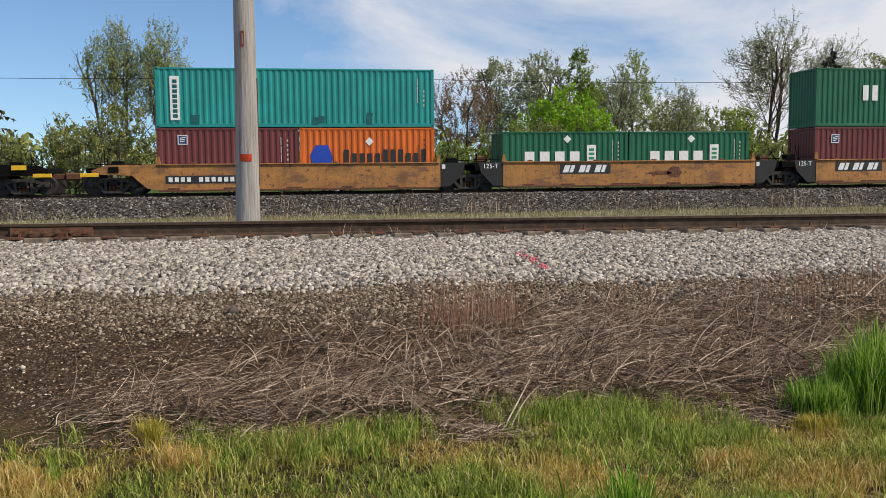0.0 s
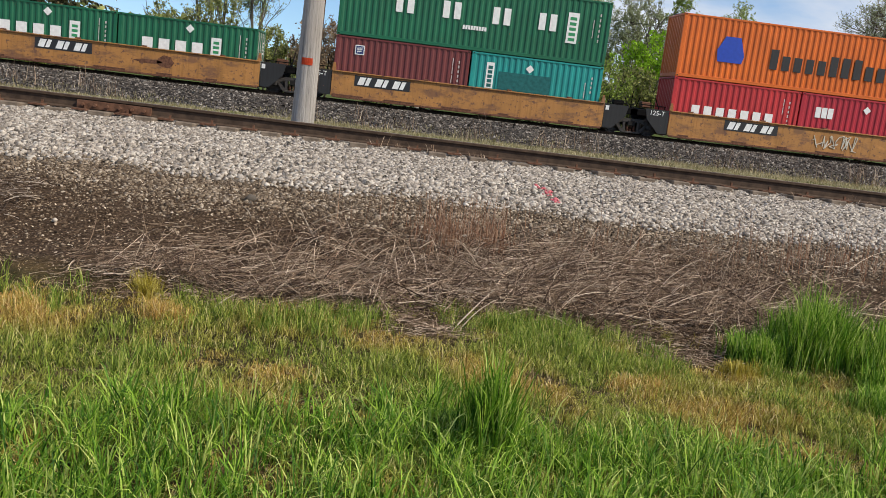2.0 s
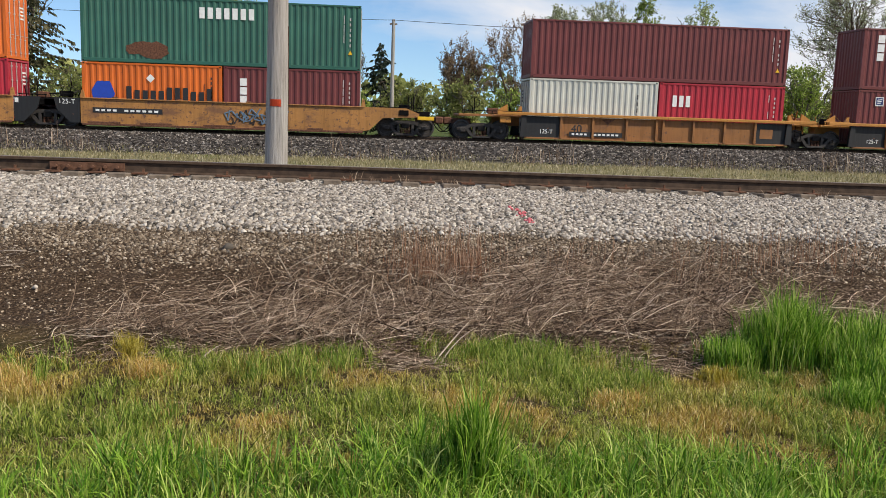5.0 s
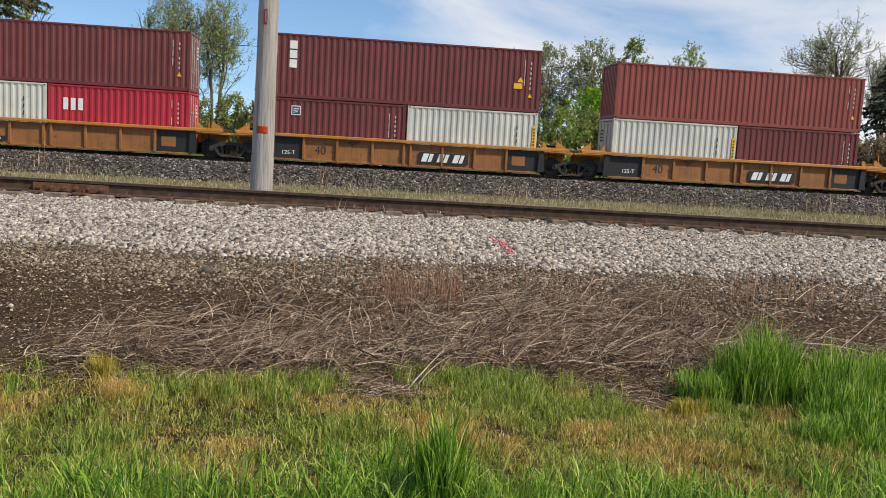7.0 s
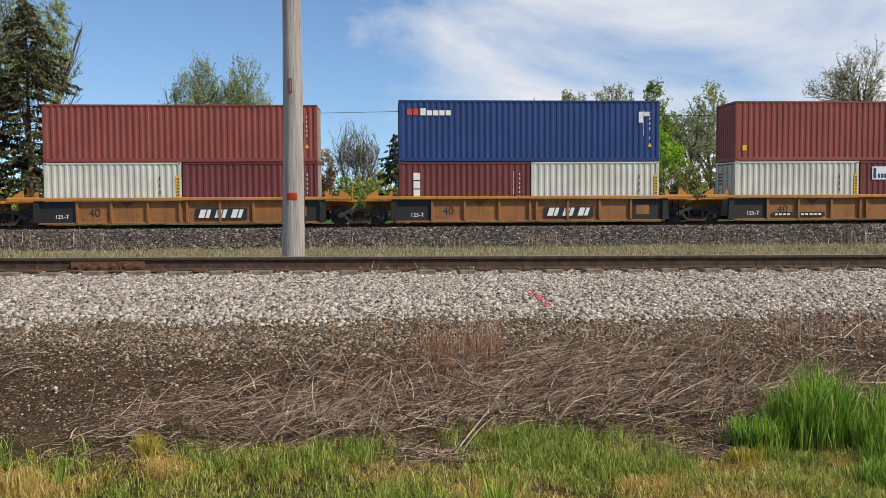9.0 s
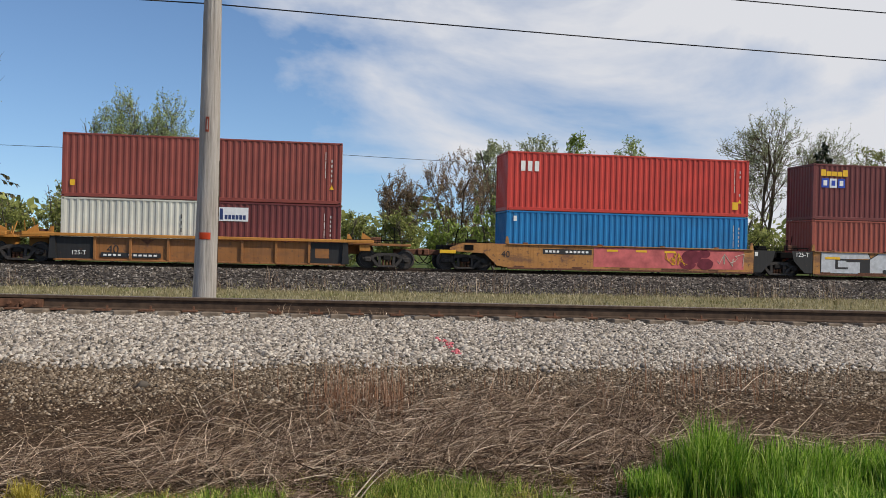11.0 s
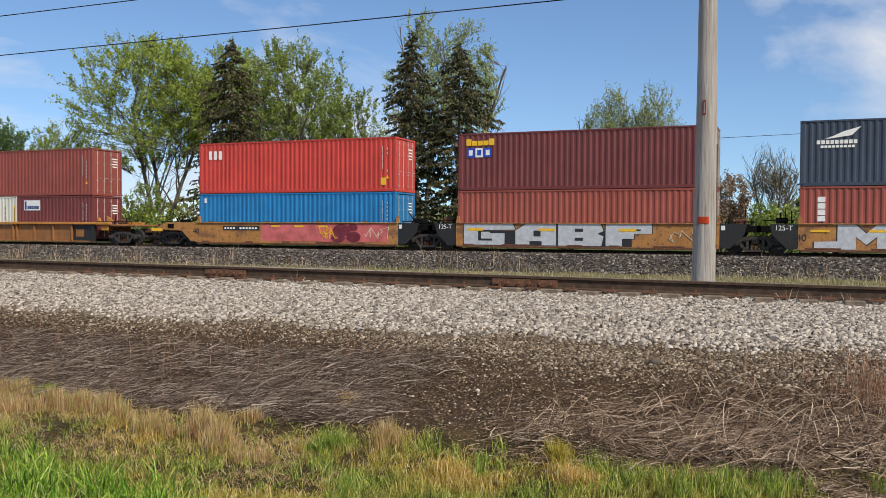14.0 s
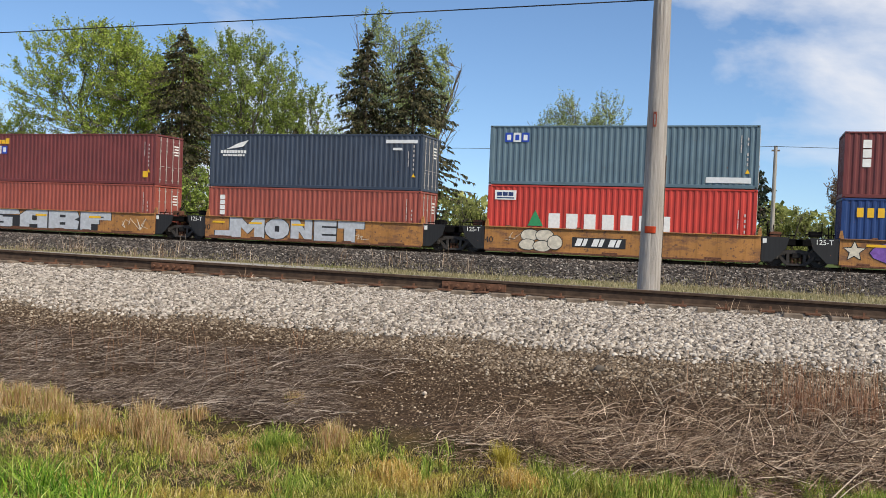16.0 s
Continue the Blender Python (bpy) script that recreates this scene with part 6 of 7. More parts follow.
def straw_bed():
    def lay(name, x, y, ang, tilt, L, R, bend, mat, label, lift, segs=3, droop=0.2):
        k = len(x)
        D = np.stack([np.cos(ang) * np.cos(tilt), np.sin(ang) * np.cos(tilt), np.sin(tilt)], 1)
        P = np.stack([x, y, height(x, y) + lift], 1)
        V, F = sticks(P, D, L, R, bend, segs, droop)
        tagged(new(name, mesh_np(name, V, F, mat)), label, "dead stalks", kind="stuff")

    def swathes(n, per, places, spread_, heading, wander, lo, hi, thin, thick, rise, bend):
        """Sheaves of stalks fallen together: places gives the middle of each."""
        cx, cy = places(n)
        a = np.repeat(heading(cx, cy), per) + rg.normal(0, wander, len(cx) * per)
        x = np.repeat(cx, per) + rg.normal(0, spread_, len(a))
        y = np.repeat(cy, per) + rg.normal(0, spread_ * 0.45, len(a))
        L = lo + (hi - lo) * rg.uniform(0, 1, len(a)) ** 1.5
        x, y = x - np.cos(a) * L / 2, y - np.sin(a) * L / 2
        return x, y, a, np.abs(rg.normal(0.0, rise, len(a))), L, thin + (thick - thin) * rg.uniform(0, 1, len(a)) ** 2.5, rg.normal(0, bend, len(a)), rg.uniform(0, 1, len(a))

    # the main tangle, thickest before the lawn and thinning up the slope
    def bed(n):
        x = np.where(rg.uniform(0, 1, n) < 0.80, rg.uniform(-0.75, 3.3, n), np.where(rg.uniform(0, 1, n) < 0.4, rg.uniform(-1.75, -0.7, n), rg.uniform(3.0, 6.5, n)))
        return x, 5.66 + np.where(x < -0.7, 0.45, 1.0) * np.abs(rg.normal(0, 0.50, n)) + 0.30 * np.clip(x, 0, 2) * rg.uniform(0, 1, n)

    head = lambda x, y: np.where(x > 0.9, rg.normal(0.22, 0.35, len(x)), rg.normal(0.35, 0.75, len(x))) + np.where(rg.uniform(0, 1, len(x)) < 0.40, rg.uniform(0.8, 2.2, len(x)), 0)
    x, y, a, e, L, R, b, u = swathes(520, 22, bed, 0.13, head, 0.40, 0.10, 0.52, 0.0013, 0.0048, 0.42, 0.2)
    lay("fallen_stalks", x, y, a, e, L, R, b, M_STRAW, "tangled fallen dead stalks on the earth slope", 0.005 + 0.15 * u ** 1.4)
    # fine broken litter, also in the bays of the lawn
    n = 26000
    x, y = rg.uniform(-2.2, 4.5, n), 5.15 + 1.7 * rg.uniform(0, 1, n) ** 1.2
    k = (rg.uniform(0, 1, n) < np.where(y > rim(x) - 0.1, np.clip(1.25 - (y - 5.6) * 0.75, 0.1, 1) * np.clip((x + 2.3) / 1.0, 0.15, 1), 1.3 * bare(x, y)))
    x, y = x[k], y[k]
    n = len(x)
    lay("stalk_litter", x, y, rg.normal(0.2, 1.0, n), np.abs(rg.normal(0, 0.2, n)), rg.uniform(0.03, 0.16, n), rg.uniform(0.001, 0.0024, n), rg.normal(0, 0.2, n), M_STRAW, "fine broken straw litter on the earth", 0.004 + 0.05 * rg.uniform(0, 1, n) ** 2, 2, 0.1)
    # dark weathered stalks matted down on the western slope
    west = lambda n: (rg.uniform(-10, -2.9, n), 5.85 + 1.8 * rg.uniform(0, 1, n) ** 1.35)
    x, y, a, e, L, R, b, u = swathes(950, 20, west, 0.14, lambda x, y: rg.normal(0.45, 0.55, len(x)), 0.42, 0.08, 0.40, 0.0014, 0.0046, 0.28, 0.22)
    k = rg.uniform(0, 1, len(x)) < np.clip((-x - 2.7) / 0.7, 0, 1)
    weather = leaf_mat("weathered_stalk", [(0.0, (0.035, 0.021, 0.015)), (0.45, (0.14, 0.098, 0.072)), (0.8, (0.30, 0.23, 0.18)), (1.0, (0.62, 0.52, 0.43))], trans=0.08, rough=0.85)
    lay("matted_stalks", x[k], y[k], a[k], e[k], L[k], R[k], b[k], weather, "dark weathered stalks matted on the earth slope", 0.005 + 0.09 * u[k] ** 1.5)
    # bent stalks springing from a few crowns
    n = 2300
    crown = np.array([(-0.45, 6.75), (0.35, 6.35), (0.75, 6.25), (0.95, 6.5), (1.5, 6.6), (0.1, 6.2), (2.1, 6.5), (2.7, 6.9), (-0.8, 6.3), (0.6, 6.8), (1.2, 6.15), (1.9, 7.0)])[rg.randint(0, 12, n)]
    x, y = crown[:, 0] + rg.normal(0, 0.22, n), crown[:, 1] + rg.normal(0, 0.18, n)
    a = np.where(rg.uniform(0, 1, n) < 0.5, rg.normal(0.1, 0.6, n), rg.normal(3.2, 0.8, n))
    lay("bent_stalks", x, y, a, rg.uniform(0.3, 1.45, n), 0.18 + 0.40 * rg.uniform(0, 1, n) ** 1.4, 0.0018 + 0.0038 * rg.uniform(0, 1, n) ** 2, rg.normal(0, 0.12, n), M_STRAW, "bent brown dead stalks leaning over one another", 0.0, 5, 0.55)
    # standing reddish stalks
    x = np.concatenate([rg.normal(0.42, 0.12, 190), rg.normal(0.82, 0.10, 150), rg.uniform(-0.6, 2.2, 80), rg.uniform(1.6, 3.6, 70), rg.normal(3.9, 0.45, 150), rg.uniform(-9.0, -3.8, 150)])
    n = len(x)
    y = np.concatenate([rg.normal(7.15, 0.22, 340), rg.uniform(6.4, 7.8, 150), rg.normal(7.6, 0.25, 150), rg.uniform(6.2, 7.7, 150)])
    lay("standing_stalks", x, y, rg.uniform(0, 6.28, n), rg.normal(1.57, 0.10, n), 0.10 + 0.32 * rg.uniform(0, 1, n) ** 1.4, rg.uniform(0.0016, 0.0034, n), rg.normal(0, 0.08, n), M_REDSTALK, "upright thin reddish-brown dead stalks", -0.01, 3, 0.0)
    # pale canes lying singly
    for x, y, a, e, L, r in ((-0.55, 6.75, 2.2, 0.62, 0.42, 0.0075), (-0.25, 6.80, 2.0, 0.70, 0.36, 0.0075), (-0.18, 6.75, 0.9, 0.35, 0.24, 0.006), (-0.15, 6.20, 0.7, 0.32, 0.62, 0.0075), (0.42, 5.30, 0.95, 0.42, 0.66, 0.0065), (0.47, 5.32, 1.05, 0.45, 0.5, 0.005),
                             (1.15, 6.75, 0.5, 0.45, 0.40, 0.0065), (-1.62, 5.98, 0.5, 0.22, 0.34, 0.006), (-1.50, 5.85, 0.25, 0.18, 0.30, 0.006), (1.95, 5.85, 0.30, 0.25, 0.62, 0.0075), (-1.02, 5.35, 1.1, 0.4, 0.22, 0.006), (0.6, 6.3, 1.35, 1.0, 0.34, 0.006), (-1.1, 7.05, 1.9, 0.35, 0.2, 0.006)):
        D = np.array([[math.cos(a) * math.cos(e), math.sin(a) * math.cos(e), math.sin(e)]])
        P = np.array([[x, y, float(height(np.array(x), np.array(y))) + 0.02]])
        V, F = sticks(P, D, np.array([L]), np.array([r]), np.array([rg.uniform(-0.15, 0.15)]), 6, 0.15)
        tagged(new("cane", mesh_np("cane", V, F, M_CANE)), "pale bleached dead cane sticking out of stalks", "dead stalk")
    for x, y, a, e, L in ((2.28, 5.75, 1.2, 0.8, 0.34), (2.62, 6.0, 0.5, 0.55, 0.30)):
        V, F = sticks(np.array([[x, y, float(height(np.array(x), np.array(y)))]]), np.array([[math.cos(a) * math.cos(e), math.sin(a) * math.cos(e), math.sin(e)]]), np.array([L]), np.array([0.007]), np.array([0.15]), 6, 0.05)
        tagged(new("twig", mesh_np("twig", V, F, M_RAIL)), "dark broken twig beside the lush clump", "twig")


M_CANE = plain("bleached_cane", (0.42, 0.345, 0.265), 0.8, 0, 0.25, 20, 0.2)
lawn()
tufts()
strip_grass()
straw_bed()


# ---- trees ----
def bark(name, col):
    return plain(name, col, 0.95, 0, 0.4, 5.0, 0.6)


M_BARK = bark("grey_bark", (0.13, 0.11, 0.09))
M_BARK2 = bark("brown_bark", (0.10, 0.07, 0.05))


def tubes(segs, sides=5):
    A = np.array([s[0] for s in segs])
    B = np.array([s[1] for s in segs])
    ra, rb = np.array([s[2] for s in segs]), np.array([s[3] for s in segs])
    D = B - A
    D /= np.linalg.norm(D, axis=1)[:, None] + 1e-9
    ref = np.where(np.abs(D[:, 2:3]) > 0.9, np.array([[1.0, 0, 0]]), np.array([[0, 0, 1.0]]))
    u = np.cross(D, ref)
    u /= np.linalg.norm(u, axis=1)[:, None]
    w = np.cross(D, u)
    rings = []
    for c, r in ((A, ra), (B, rb)):
        for i in range(sides):
            a = 6.28318 * i / sides
            rings.append(c + u * (r * math.cos(a))[:, None] + w * (r * math.sin(a))[:, None])
    V = np.stack(rings, 1).reshape(-1, 3)
    q = np.array([(i, (i + 1) % sides, sides + (i + 1) % sides, sides + i) for i in range(sides)])
    F = (q[None] + (np.arange(len(segs)) * 2 * sides)[:, None, None]).reshape(-1, 4)
    return V, F


def leaves(P, size):
    k = len(P)
    a = rg.normal(size=(k, 3))
    a /= np.linalg.norm(a, axis=1)[:, None]
    b = np.cross(a, rg.normal(size=(k, 3)))
    b /= np.linalg.norm(b, axis=1)[:, None]
    s = (size * rg.uniform(0.6, 1.3, k))[:, None]
    V = np.stack([P - a * s, P + b * s * 0.55, P + a * s, P - b * s * 0.55], 1).reshape(-1, 3)
    return V, np.arange(4 * k).reshape(-1, 4)


def branch(rng, segs, p, d, length, r, level, spec, ends):
    """A bent limb with side shoots; the last shoots carry leaves."""
    k = 4 if level < 2 else 2
    pts = [p]
    for i in range(k):
        d = (d + Vector((rng.uniform(-1, 1), rng.uniform(-1, 1), rng.uniform(-0.4, 1.0) * spec["rise"])) * (0.16 + 0.05 * level)).normalized()
        q = p + d * (length / k)
        r2 = max(0.008, r * (1 - 0.62 / k * 1.0))
        segs.append((p[:], q[:], r, r2))
        p, r = q, r2
        pts.append(q)
    if level == spec["levels"]:
        ends.append((pts[0], pts[-1]))
        return
    n = spec["forks"][level]
    for i in range(n):
        u = spec["bare"][level] + (1 - spec["bare"][level]) * (i + rng.uniform(0.1, 0.9)) / n
        s = min(int(u * k), k - 1)
        at = pts[s].lerp(pts[s + 1], u * k - s)
        out = Vector((rng.gauss(0, 1), rng.gauss(0, 1), 0)).normalized()
        nd = (d * rng.uniform(0.5, 1.0) + out * spec["spread"][level] + Vector((0, 0, spec["rise"] * 0.35))).normalized()
        branch(rng, segs, at, nd, length * spec["ratio"][level] * rng.uniform(0.75, 1.2) * (1.25 - spec["taper"] * u), max(0.012, r * spec["thin"] * rng.uniform(0.8, 1.2)), level + 1, spec, ends)
    ends.append((pts[-2], pts[-1]))


def tree(name, x, y, h, wide, mat, barkmat, label, seed, stems=1, leaf=0.16, per=14, forks=(9, 6, 5), bare=(0.25, 0.25, 0.1), rise=0.8, trunk=0.85, cat="tree", puff=0.5, spread=1.0, taper=0.8, cap=7500, foot=0.3):
    """Stems and limbs reaching into an uneven crown, filled with twigs, shoots and leaves."""
    rng = random.Random(seed)
    r2 = np.random.RandomState(seed)
    segs, ends = [], []
    k = wide / h
    if cat != "tree":
        foot, cap = 0.02, min(cap, 5000)
    spec = dict(levels=2, forks=(max(4, round(forks[0] * 2.1 / (stems + 0.9))), forks[1], forks[2]), bare=bare, rise=rise, spread=(1.5 * k * spread, 1.0 * spread, 0.9), ratio=(0.52, 0.5, 0.48), thin=0.62, taper=taper)
    for s in range(stems):
        a = 6.28318 * s / stems + rng.uniform(0, 1)
        o = 0.0 if stems == 1 else 0.25
        d = Vector((math.cos(a) * 0.9 * k if stems > 1 else rng.uniform(-0.05, 0.05), math.sin(a) * 0.9 * k if stems > 1 else 0, 1)).normalized()
        branch(rng, segs, Vector((math.cos(a) * o, math.sin(a) * o, -0.2)), d, h * trunk * rng.uniform(0.85, 1.1), 0.016 * h + 0.03 if stems == 1 else 0.011 * h + 0.02, 0, spec, ends)
    A, B = np.array([q[0] for q in segs]), np.array([q[1] for q in segs])
    sparse = per < 13
    fz = (0.84 if sparse else 0.9) * h / np.percentile(B[:, 2], 99.5)
    fx = min(1.6, (0.66 if sparse else 0.8) * wide / np.percentile(np.abs(B[:, :2]), 97))
    fit = np.array([fx, fx, fz])
    A, B = A * fit, B * fit
    segs = [(a, b, q[2], q[3]) for a, b, q in zip(A, B, segs)]
    # an uneven crown of twig ends, thicker towards its outside
    n = max(70, cap // (19 if sparse else 40))
    lobes = r2.normal(size=(9, 3))
    lobes /= np.linalg.norm(lobes, axis=1)[:, None]
    gain = r2.uniform(-0.32, 0.25, 9)
    U = r2.normal(size=(n, 3))
    U /= np.linalg.norm(U, axis=1)[:, None]
    rad = r2.uniform(0, 1, n) ** (0.62 if sparse else 0.42) * (1 + (np.clip(U @ lobes.T - 0.45, 0, 1) * 1.8) @ gain) * r2.uniform(0.74 if sparse else 0.88, 1.14 if sparse else 1.08, n)
    mid, half = h * (1 + foot) / 2, h * (1 - foot) / 2
    up = U[:, 2] * np.minimum(rad, 1.06)
    slim = np.where(up > 0, 1 - (0.15 + 0.25 * (wide < 0.25 * h)) * up, 1 + 0.12 * up)
    C = np.stack([U[:, 0] * rad * wide * slim, U[:, 1] * rad * wide * slim, mid + up * half], 1)
    far = np.linalg.norm(C[:, None] - B[None], axis=2) + 2.0 * np.clip(B[None, :, 2] - C[:, None, 2] + 0.6, 0, None)
    root = B[far.argmin(1)]
    bend = (root + C) / 2 + r2.normal(size=C.shape) * 0.12 + np.array([0, 0, -0.15])
    segs += [(a, b, 0.030, 0.022) for a, b in zip(root, bend)] + [(a, b, 0.022, 0.012) for a, b in zip(bend, C)]
    # shoots run on outwards and upwards from each twig, with leaves close along them
    m = 4 if sparse else 6
    out = C - np.array([0, 0, h * foot * 0.6])
    out /= np.linalg.norm(out, axis=1)[:, None]
    at = bend[:, None] + (C - bend)[:, None] * r2.uniform(0.2, 1.0, (n, m, 1))
    way = out[:, None] + r2.normal(size=(n, m, 3)) * 0.42 + np.array([0, 0, 0.3 * rise])
    way = way / np.linalg.norm(way, axis=2, keepdims=True) * r2.uniform(0.45, 1.1, (n, m, 1)) * (0.5 + (0.032 if sparse else 0.022) * h)
    shoots = np.concatenate([at, at + way], 2).reshape(-1, 6)
    each = max(2, min(7, per // 2 + 1 if sparse else cap // (n * m) + 1))
    u = r2.uniform(0.0, 1.05, (len(shoots), each, 1))
    P = (shoots[:, None, :3] + (shoots[:, None, 3:] - shoots[:, None, :3]) * u + r2.normal(size=(len(shoots), each, 3)) * (0.04 + 0.14 * puff)).reshape(-1, 3)
    P = P[P[:, 2] > 0.15]
    segs += [(q[:3], q[3:], 0.011, 0.006) for q in shoots]
    t = tagged(new(name), label, cat)
    V, F = tubes([q for q in segs if q[2] > 0.035], 5)
    V2, F2 = tubes([q for q in segs if q[2] <= 0.035], 3)
    T1 = np.concatenate([F[:, [0, 1, 2]], F[:, [0, 2, 3]]])
    T2 = np.concatenate([F2[:, [0, 1, 2]], F2[:, [0, 2, 3]]]) + len(V)
    wood = new("trunk", mesh_np("trunk", np.concatenate([V, V2]), np.concatenate([T1, T2]), barkmat, True))
    wood.parent = t
    V, F = leaves(P, np.full(len(P), leaf * ((0.7 if sparse else 0.8) if cat == "tree" else 0.85)))
    crown = new("crown", mesh_np("crown", V, F, mat))
    crown.parent = t
    t.matrix_basis = pose(x, y, float(height(np.array(x), np.array(y))), 0, 0, 0)
    return t


def spruce(x, y, h, r, seed, label, bare=0.12, mat=None):
    """A conifer: whorls of drooping boughs hung with needle sprays, pointed at the top."""
    rng = random.Random(seed)
    segs = [((0, 0, -0.2), (0, 0, h * 0.5), 0.015 * h, 0.009 * h), ((0, 0, h * 0.5), (0, 0, h), 0.009 * h, 0.012)]
    base, way = [], []
    n = int(h * 15)
    for i in range(n):
        u = bare + (0.99 - bare) * (i + rng.random()) / n
        L = r * (1 - math.exp(-2.6 * (1 - u))) * rng.choice((0.6, 0.75, 0.88, 1.0)) * rng.uniform(0.85, 1.08) + 0.12
        thin = 0.35 if u < bare + 0.2 and rng.random() < 0.6 else 1.0
        a = rng.uniform(0, 6.28318)
        out = Vector((math.cos(a), math.sin(a), 0))
        side = Vector((-out.y, out.x, 0))
        p, slope = Vector((0, 0, h * u)), rng.uniform(0.05, 0.4)
        steps = 5
        for k in range(steps):
            q = p + (out + Vector((0, 0, slope))) * (L / steps)
            segs.append((p[:], q[:], 0.032 * (1 - k / 6), 0.032 * (1 - (k + 1) / 6)))
            slope -= 0.20 if k < 3 else -0.12
            for j in range(max(1, round(L / steps * 16 * thin))):
                f = rng.random()
                if (k + f) / steps < 0.22:
                    continue
                w = 0.16 + 0.34 * min(1.0, L / 3) * (1.1 - (k + f) / steps)
                base.append(p.lerp(q, f) + side * rng.gauss(0, w * 0.55))
                way.append((side * rng.uniform(-1, 1) + out * rng.uniform(0.1, 0.7) + Vector((0, 0, rng.uniform(-1.1, -0.1)))).normalized() * rng.uniform(0.22, 0.55))
            p = q
    for k in range(14):
        base.append(Vector((0, 0, h * (0.955 + 0.04 * k / 14))))
        way.append(Vector((rng.gauss(0, 0.5), rng.gauss(0, 0.5), 0.7)).normalized() * 0.35)
    t = tagged(new("spruce_tree"), label, "tree")
    V, F = tubes(segs, 3)
    o = new("trunk", mesh_np("trunk", V, F, M_BARK2, True))
    o.parent = t
    P, D = np.array([q[:] for q in base]), np.array([q[:] for q in way])
    B = np.cross(D, rg.normal(size=D.shape))
    B = B / np.linalg.norm(B, axis=1)[:, None] * 0.095
    V = np.stack([P, P + D * 0.45 + B, P + D, P + D * 0.45 - B], 1).reshape(-1, 3)
    o = new("crown", mesh_np("crown", V, np.arange(len(V)).reshape(-1, 4), mat or M_NEEDLE))
    o.parent = t
    t.matrix_basis = pose(x, y, float(height(np.array(x), np.array(y))), 0, 0, seed * 40.0)


def lf(name, a, b, c, trans=0.4):
    return leaf_mat(name, [(0.0, a), (0.6, b), (1.0, c)], trans=trans)


M_NEEDLE = lf("spruce_needle", (0.022, 0.024, 0.010), (0.062, 0.064, 0.028), (0.175, 0.145, 0.072), 0.2)
M_NEEDLE2 = lf("dark_spruce_needle", (0.008, 0.014, 0.008), (0.016, 0.028, 0.014), (0.04, 0.05, 0.022), 0.1)
M_LEAF_POPLAR = lf("young_poplar_leaf", (0.19, 0.24, 0.09), (0.36, 0.43, 0.16), (0.58, 0.66, 0.29))
M_LEAF_WILLOW = lf("willow_leaf", (0.15, 0.22, 0.035), (0.34, 0.43, 0.07), (0.56, 0.62, 0.15))
M_LEAF_GREEN = lf("fresh_green_leaf", (0.10, 0.15, 0.026), (0.26, 0.34, 0.062), (0.47, 0.56, 0.14))
M_LEAF_MAPLE = lf("maple_leaf", (0.05, 0.10, 0.025), (0.11, 0.20, 0.05), (0.278, 0.394, 0.116))
M_LEAF_LIME = lf("lime_green_leaf", (0.148, 0.281, 0.013), (0.281, 0.495, 0.025), (0.462, 0.693, 0.058), 0.45)
M_LEAF_OLIVE = lf("olive_brush_leaf", (0.137, 0.161, 0.045), (0.271, 0.297, 0.087), (0.446, 0.446, 0.161))
M_LEAF_BUD = lf("brown_bud", (0.182, 0.118, 0.073), (0.309, 0.209, 0.127), (0.455, 0.346, 0.218))
M_LEAF_GREY = lf("grey_green_leaf", (0.20, 0.225, 0.12), (0.35, 0.385, 0.21), (0.55, 0.59, 0.35))


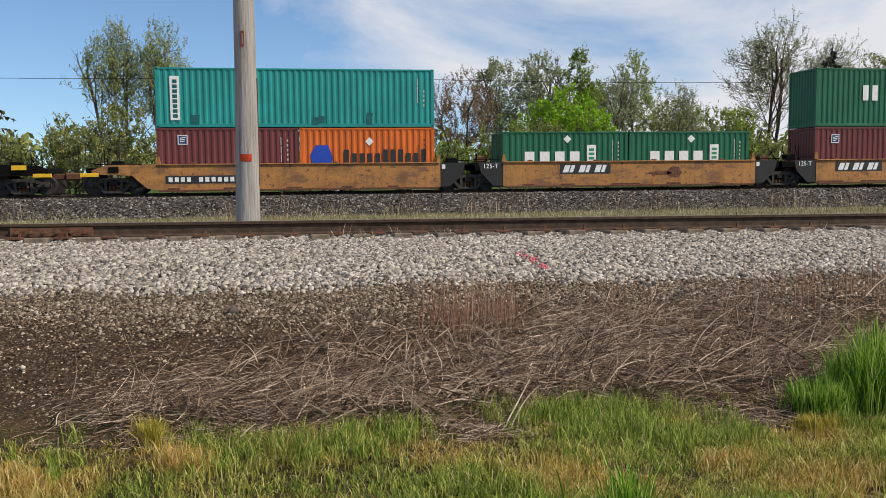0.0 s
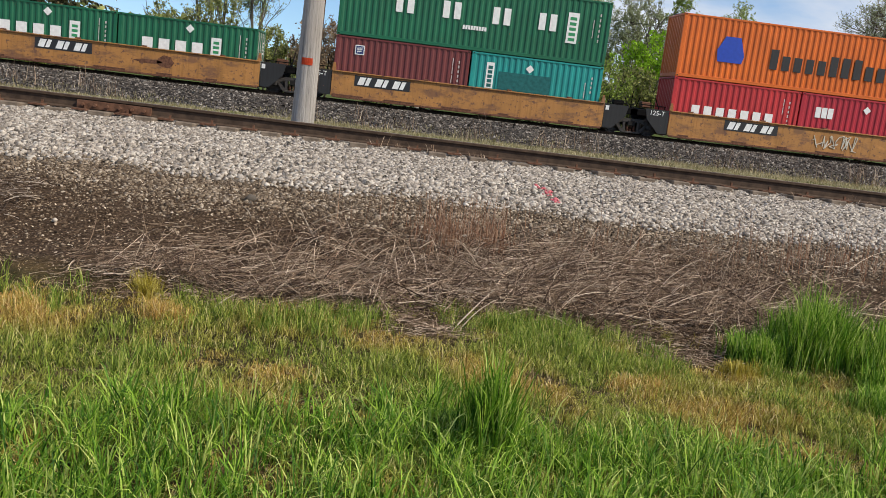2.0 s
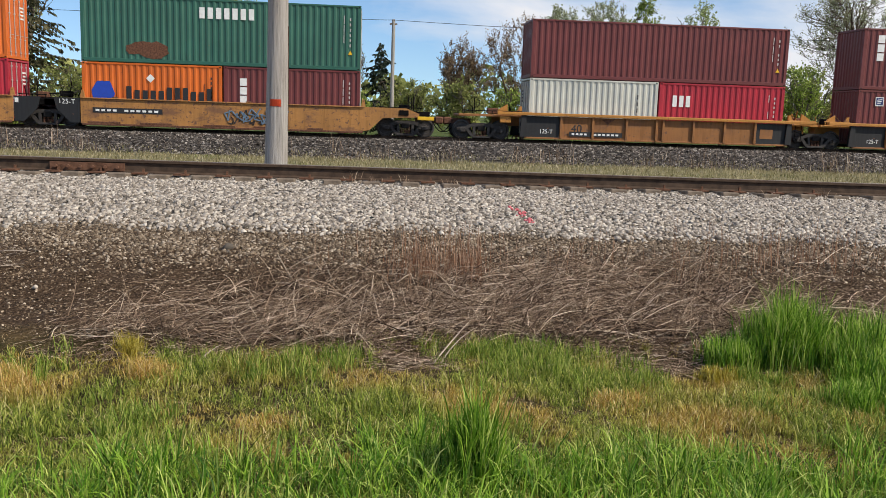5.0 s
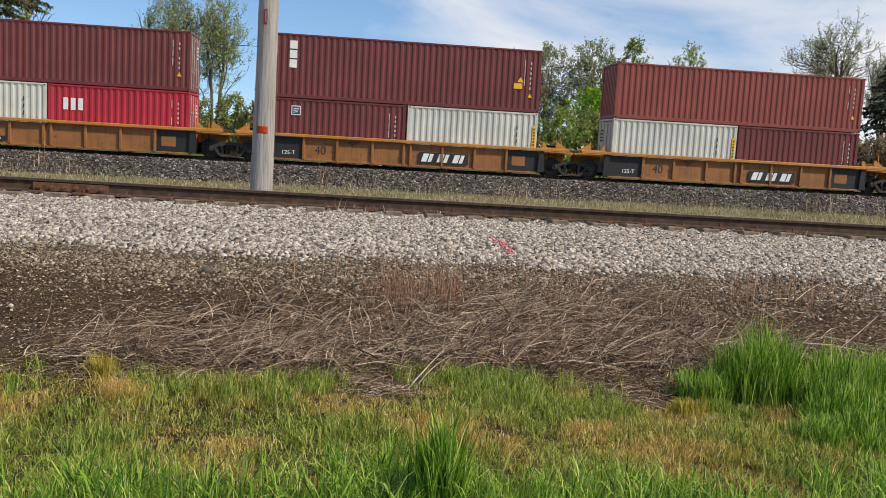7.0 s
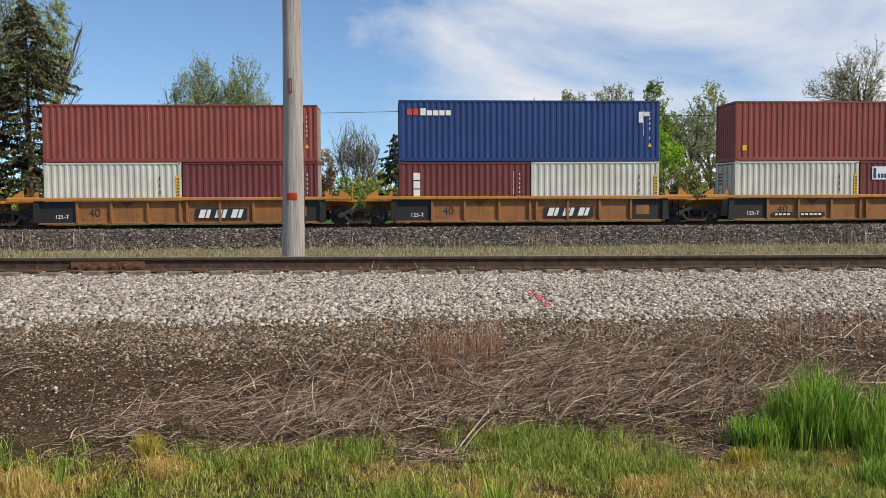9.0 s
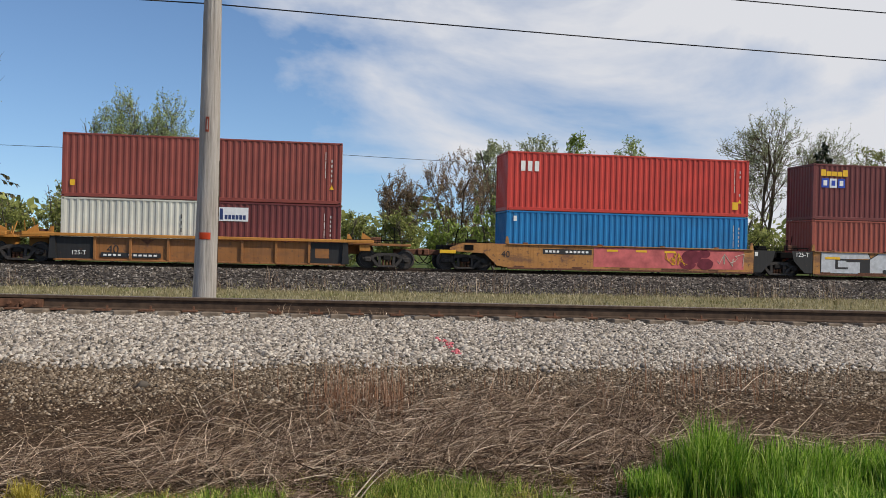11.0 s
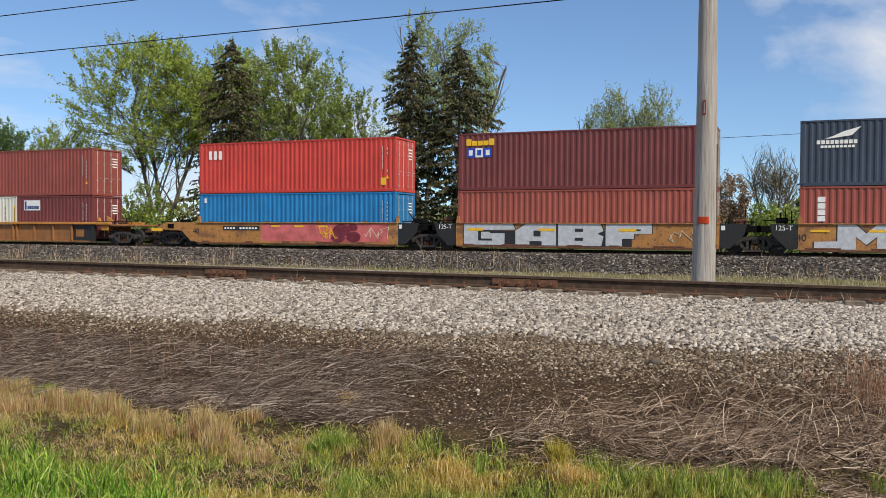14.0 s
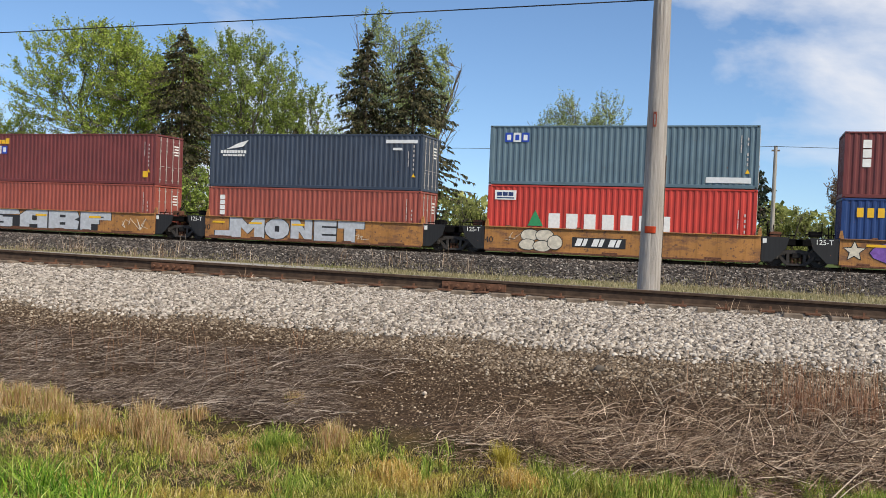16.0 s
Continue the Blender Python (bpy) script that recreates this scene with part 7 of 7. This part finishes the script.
def woods():
    sparse = "tall upright poplar with sparse young leaves"
    tree("tree", -19.4, 95, 18.5, 4.2, M_LEAF_POPLAR, M_BARK, sparse, 1, 2, 0.15, 11, (9, 6, 5))
    tree("tree", -14.8, 95, 18.2, 4.0, M_LEAF_POPLAR, M_BARK, sparse, 2, 2, 0.15, 11, (9, 6, 5))
    tree("tree", -92.6, 80, 15.4, 6.2, M_LEAF_MAPLE, M_BARK, "dense round dark green maple", 3, 1, 0.17, 60, (10, 7, 5), puff=0.5, cap=20000)
    tree("tree", -81.7, 80, 14.8, 4.6, M_LEAF_WILLOW, M_BARK, "yellow-green tree with bare lower limbs", 4, 3, 0.14, 30, (7, 6, 5), (0.45, 0.3, 0.1), puff=0.35, cap=12000)
    tree("tree", -69.0, 82, 26.0, 8.5, M_LEAF_WILLOW, M_BARK, "large spreading willow in fresh yellow-green leaf", 5, 3, 0.17, 80, (14, 7, 6), (0.25, 0.2, 0.1), taper=0.3, rise=0.3, spread=1.7, puff=0.5, cap=42000)
    tree("tree", -61.5, 85, 24.0, 6.5, M_LEAF_WILLOW, M_BARK, "tall tree in fresh green leaf behind spruces", 6, 3, 0.165, 70, (10, 7, 5), taper=0.4, rise=0.4, spread=1.5, puff=0.5, cap=26000)
    tree("tree", -53.0, 85, 24.4, 7.0, M_LEAF_GREEN, M_BARK, "tall tree in fresh green leaf behind spruces", 7, 3, 0.165, 70, (10, 7, 5), taper=0.4, rise=0.4, spread=1.5, puff=0.5, cap=26000)
    tree("tree", -44.2, 81, 17.4, 4.6, M_LEAF_GREEN, M_BARK, "mid-sized tree in fresh green leaf", 8, 2, 0.14, 30, (9, 6, 5), puff=0.35, cap=14000)
    tree("tree", -38.5, 88, 26.2, 4.8, M_LEAF_POPLAR, M_BARK, sparse + " behind spruces", 9, 2, 0.15, 28, (11, 7, 5), puff=0.4, cap=12000)
    tree("tree", -33.4, 88, 25.4, 4.8, M_LEAF_POPLAR, M_BARK, sparse + " behind spruces", 10, 2, 0.15, 28, (11, 7, 5), puff=0.4, cap=12000)
    spruce(-53.4, 74, 20.9, 6.6, 11, "dark broad spruce with drooping branches", 0.04)
    spruce(-34.4, 76, 20.6, 5.6, 12, "tall spruce with thin lower branches", 0.08)
    spruce(-29.2, 75, 18.8, 7.0, 13, "dark spruce with drooping branches", 0.04)
    spruce(-41.2, 75, 11.0, 4.2, 16, "low dark spruce between taller trees", 0.03)
    spruce(1.0, 72, 7.3, 2.4, 14, "small dark spruce behind the train", 0.03, M_NEEDLE2)
    spruce(50.2, 80, 13.2, 3.6, 15, "dark conifer in front of a bare tree", 0.05, M_NEEDLE2)
    tree("tree", -2.2, 76, 9.0, 3.0, M_LEAF_GREY, M_BARK, "bare twiggy tree with few buds", 20, 3, 0.07, 3, (12, 8, 6), puff=0.1)
    tree("tree", 13.2, 76, 10.2, 3.6, M_LEAF_BUD, M_BARK2, "brownish twiggy tree in bud", 21, 3, 0.10, 16, (9, 7, 6), puff=0.25)
    tree("tree", 8.6, 80, 9.2, 3.0, M_LEAF_BUD, M_BARK2, "brownish twiggy tree in bud", 22, 2, 0.10, 14, (9, 7, 5), puff=0.25)
    tree("tree", 20.0, 92, 13.6, 3.6, M_LEAF_GREY, M_BARK, "slender tree with sparse grey-green leaves", 23, 1, 0.15, 13, (10, 6, 5))
    tree("tree", 24.0, 91, 14.8, 3.6, M_LEAF_GREY, M_BARK, "slender tree with sparse grey-green leaves", 24, 1, 0.15, 13, (10, 6, 5))
    tree("tree", 28.6, 92, 14.2, 3.0, M_LEAF_GREEN, M_BARK, "pointed slender tree in fresh green leaf", 25, 1, 0.17, 20, (12, 6, 5))
    tree("tree", 33.0, 95, 13.0, 3.8, M_LEAF_GREY, M_BARK, "slender tree with sparse grey-green leaves", 26, 1, 0.15, 13, (10, 6, 5))
    tree("tree", 37.4, 98, 14.9, 3.4, M_LEAF_POPLAR, M_BARK, "slender tree with sparse grey-green leaves", 27, 1, 0.15, 13, (10, 6, 5))
    tree("tree", 43.0, 98, 11.6, 3.4, M_LEAF_GREY, M_BARK, "slender tree with sparse grey-green leaves", 28, 2, 0.14, 11, (8, 6, 5))
    tree("tree", 44.8, 82, 18.0, 5.4, M_LEAF_GREY, M_BARK2, "large open-crowned tree with dark bare limbs", 29, 2, 0.12, 10, (11, 7, 6), (0.3, 0.25, 0.1), puff=0.3)
    tree("tree", 55.0, 88, 16.8, 4.6, M_LEAF_GREY, M_BARK2, "large open-crowned tree with dark bare limbs", 30, 2, 0.12, 11, (11, 7, 5), puff=0.3)
    tree("tree", 63.0, 90, 15.0, 5.0, M_LEAF_OLIVE, M_BARK2, "spreading tree with sparse olive leaves", 31, 2, 0.16, 13, (9, 6, 5))
    tree("shrub", 21.0, 72, 8.4, 4.0, M_LEAF_LIME, M_BARK, "dense bright lime-green bush in new leaf", 32, 6, 0.17, 60, (14, 7, 5), (0.08, 0.1, 0.05), puff=0.55, cap=10000, taper=0.5, rise=0.45)
    rng = random.Random(77)
    x = -104.0
    i = 0
    while x < 76:
        m, lab = ((M_LEAF_OLIVE, "olive-green brush at the edge of the wood"), (M_LEAF_OLIVE, "olive-green brush at the edge of the wood"), (M_LEAF_GREEN, "fresh green shrub at the edge of the wood"), (M_LEAF_BUD, "brown twiggy brush in bud"))[rng.choice((0, 0, 1, 1, 0, 2, 3))]
        if x < -24:
            m, lab = (M_LEAF_GREEN, "fresh green shrub at the edge of the wood") if rng.random() < 0.6 else (M_LEAF_OLIVE, "olive-green brush at the edge of the wood")
        hh = rng.uniform(4.4, 7.2)
        if -59 < x < -48 or -40 < x < -24:  # only low growth in the shade of the spruces
            hh *= 0.35
        if -1.5 < x < 4:
            hh *= 0.7
        tree("shrub", x, rng.uniform(62, 70), hh, rng.uniform(2.2, 3.2), m, M_BARK, lab, 100 + i, 4, 0.13, 26, (8, 5, 4), (0.1, 0.1, 0.05), cat="bush", puff=0.45)
        x += rng.uniform(3.0, 4.4)
        i += 1
    n = 13000
    X = rg.uniform(-260, 230, n)
    top = 6.0 + 2.0 * np.sin(X * 0.11) + 1.3 * np.sin(X * 0.37 + 1)
    P = np.stack([X, rg.uniform(128, 150, n), top * rg.uniform(0, 1, n) ** 0.7], 1)
    V, F = leaves(P, np.full(n, 0.75))
    tagged(new("distant_woods", mesh_np("distant_woods", V, F, M_LEAF_OLIVE)), "distant hazy belt of olive-green trees", "woods", kind="stuff")


woods()

# ---- motion ----
def motions():
    for ob, x, y, z in MOVING:
        walk(ob, [(t, pose(x - travelled(t), y, z)) for t in range(0, 17, 2)])
    # the wheels roll; all of them share the turns of one
    turn = math.degrees(SPEED / 0.42) / FPS
    made = {}
    for w, s in SPINS:
        if s not in made:
            walk(w, [(i / FPS, pose(s, 0, 0, 0, -turn * i, 0)) for i in range(16 * FPS + 1)])
            made[s] = w.animation_data
        else:
            w.rotation_mode = "QUATERNION"
            w.animation_data_create()
            w.animation_data.action = made[s].action
            w.animation_data.action_slot = made[s].action_slot


motions()
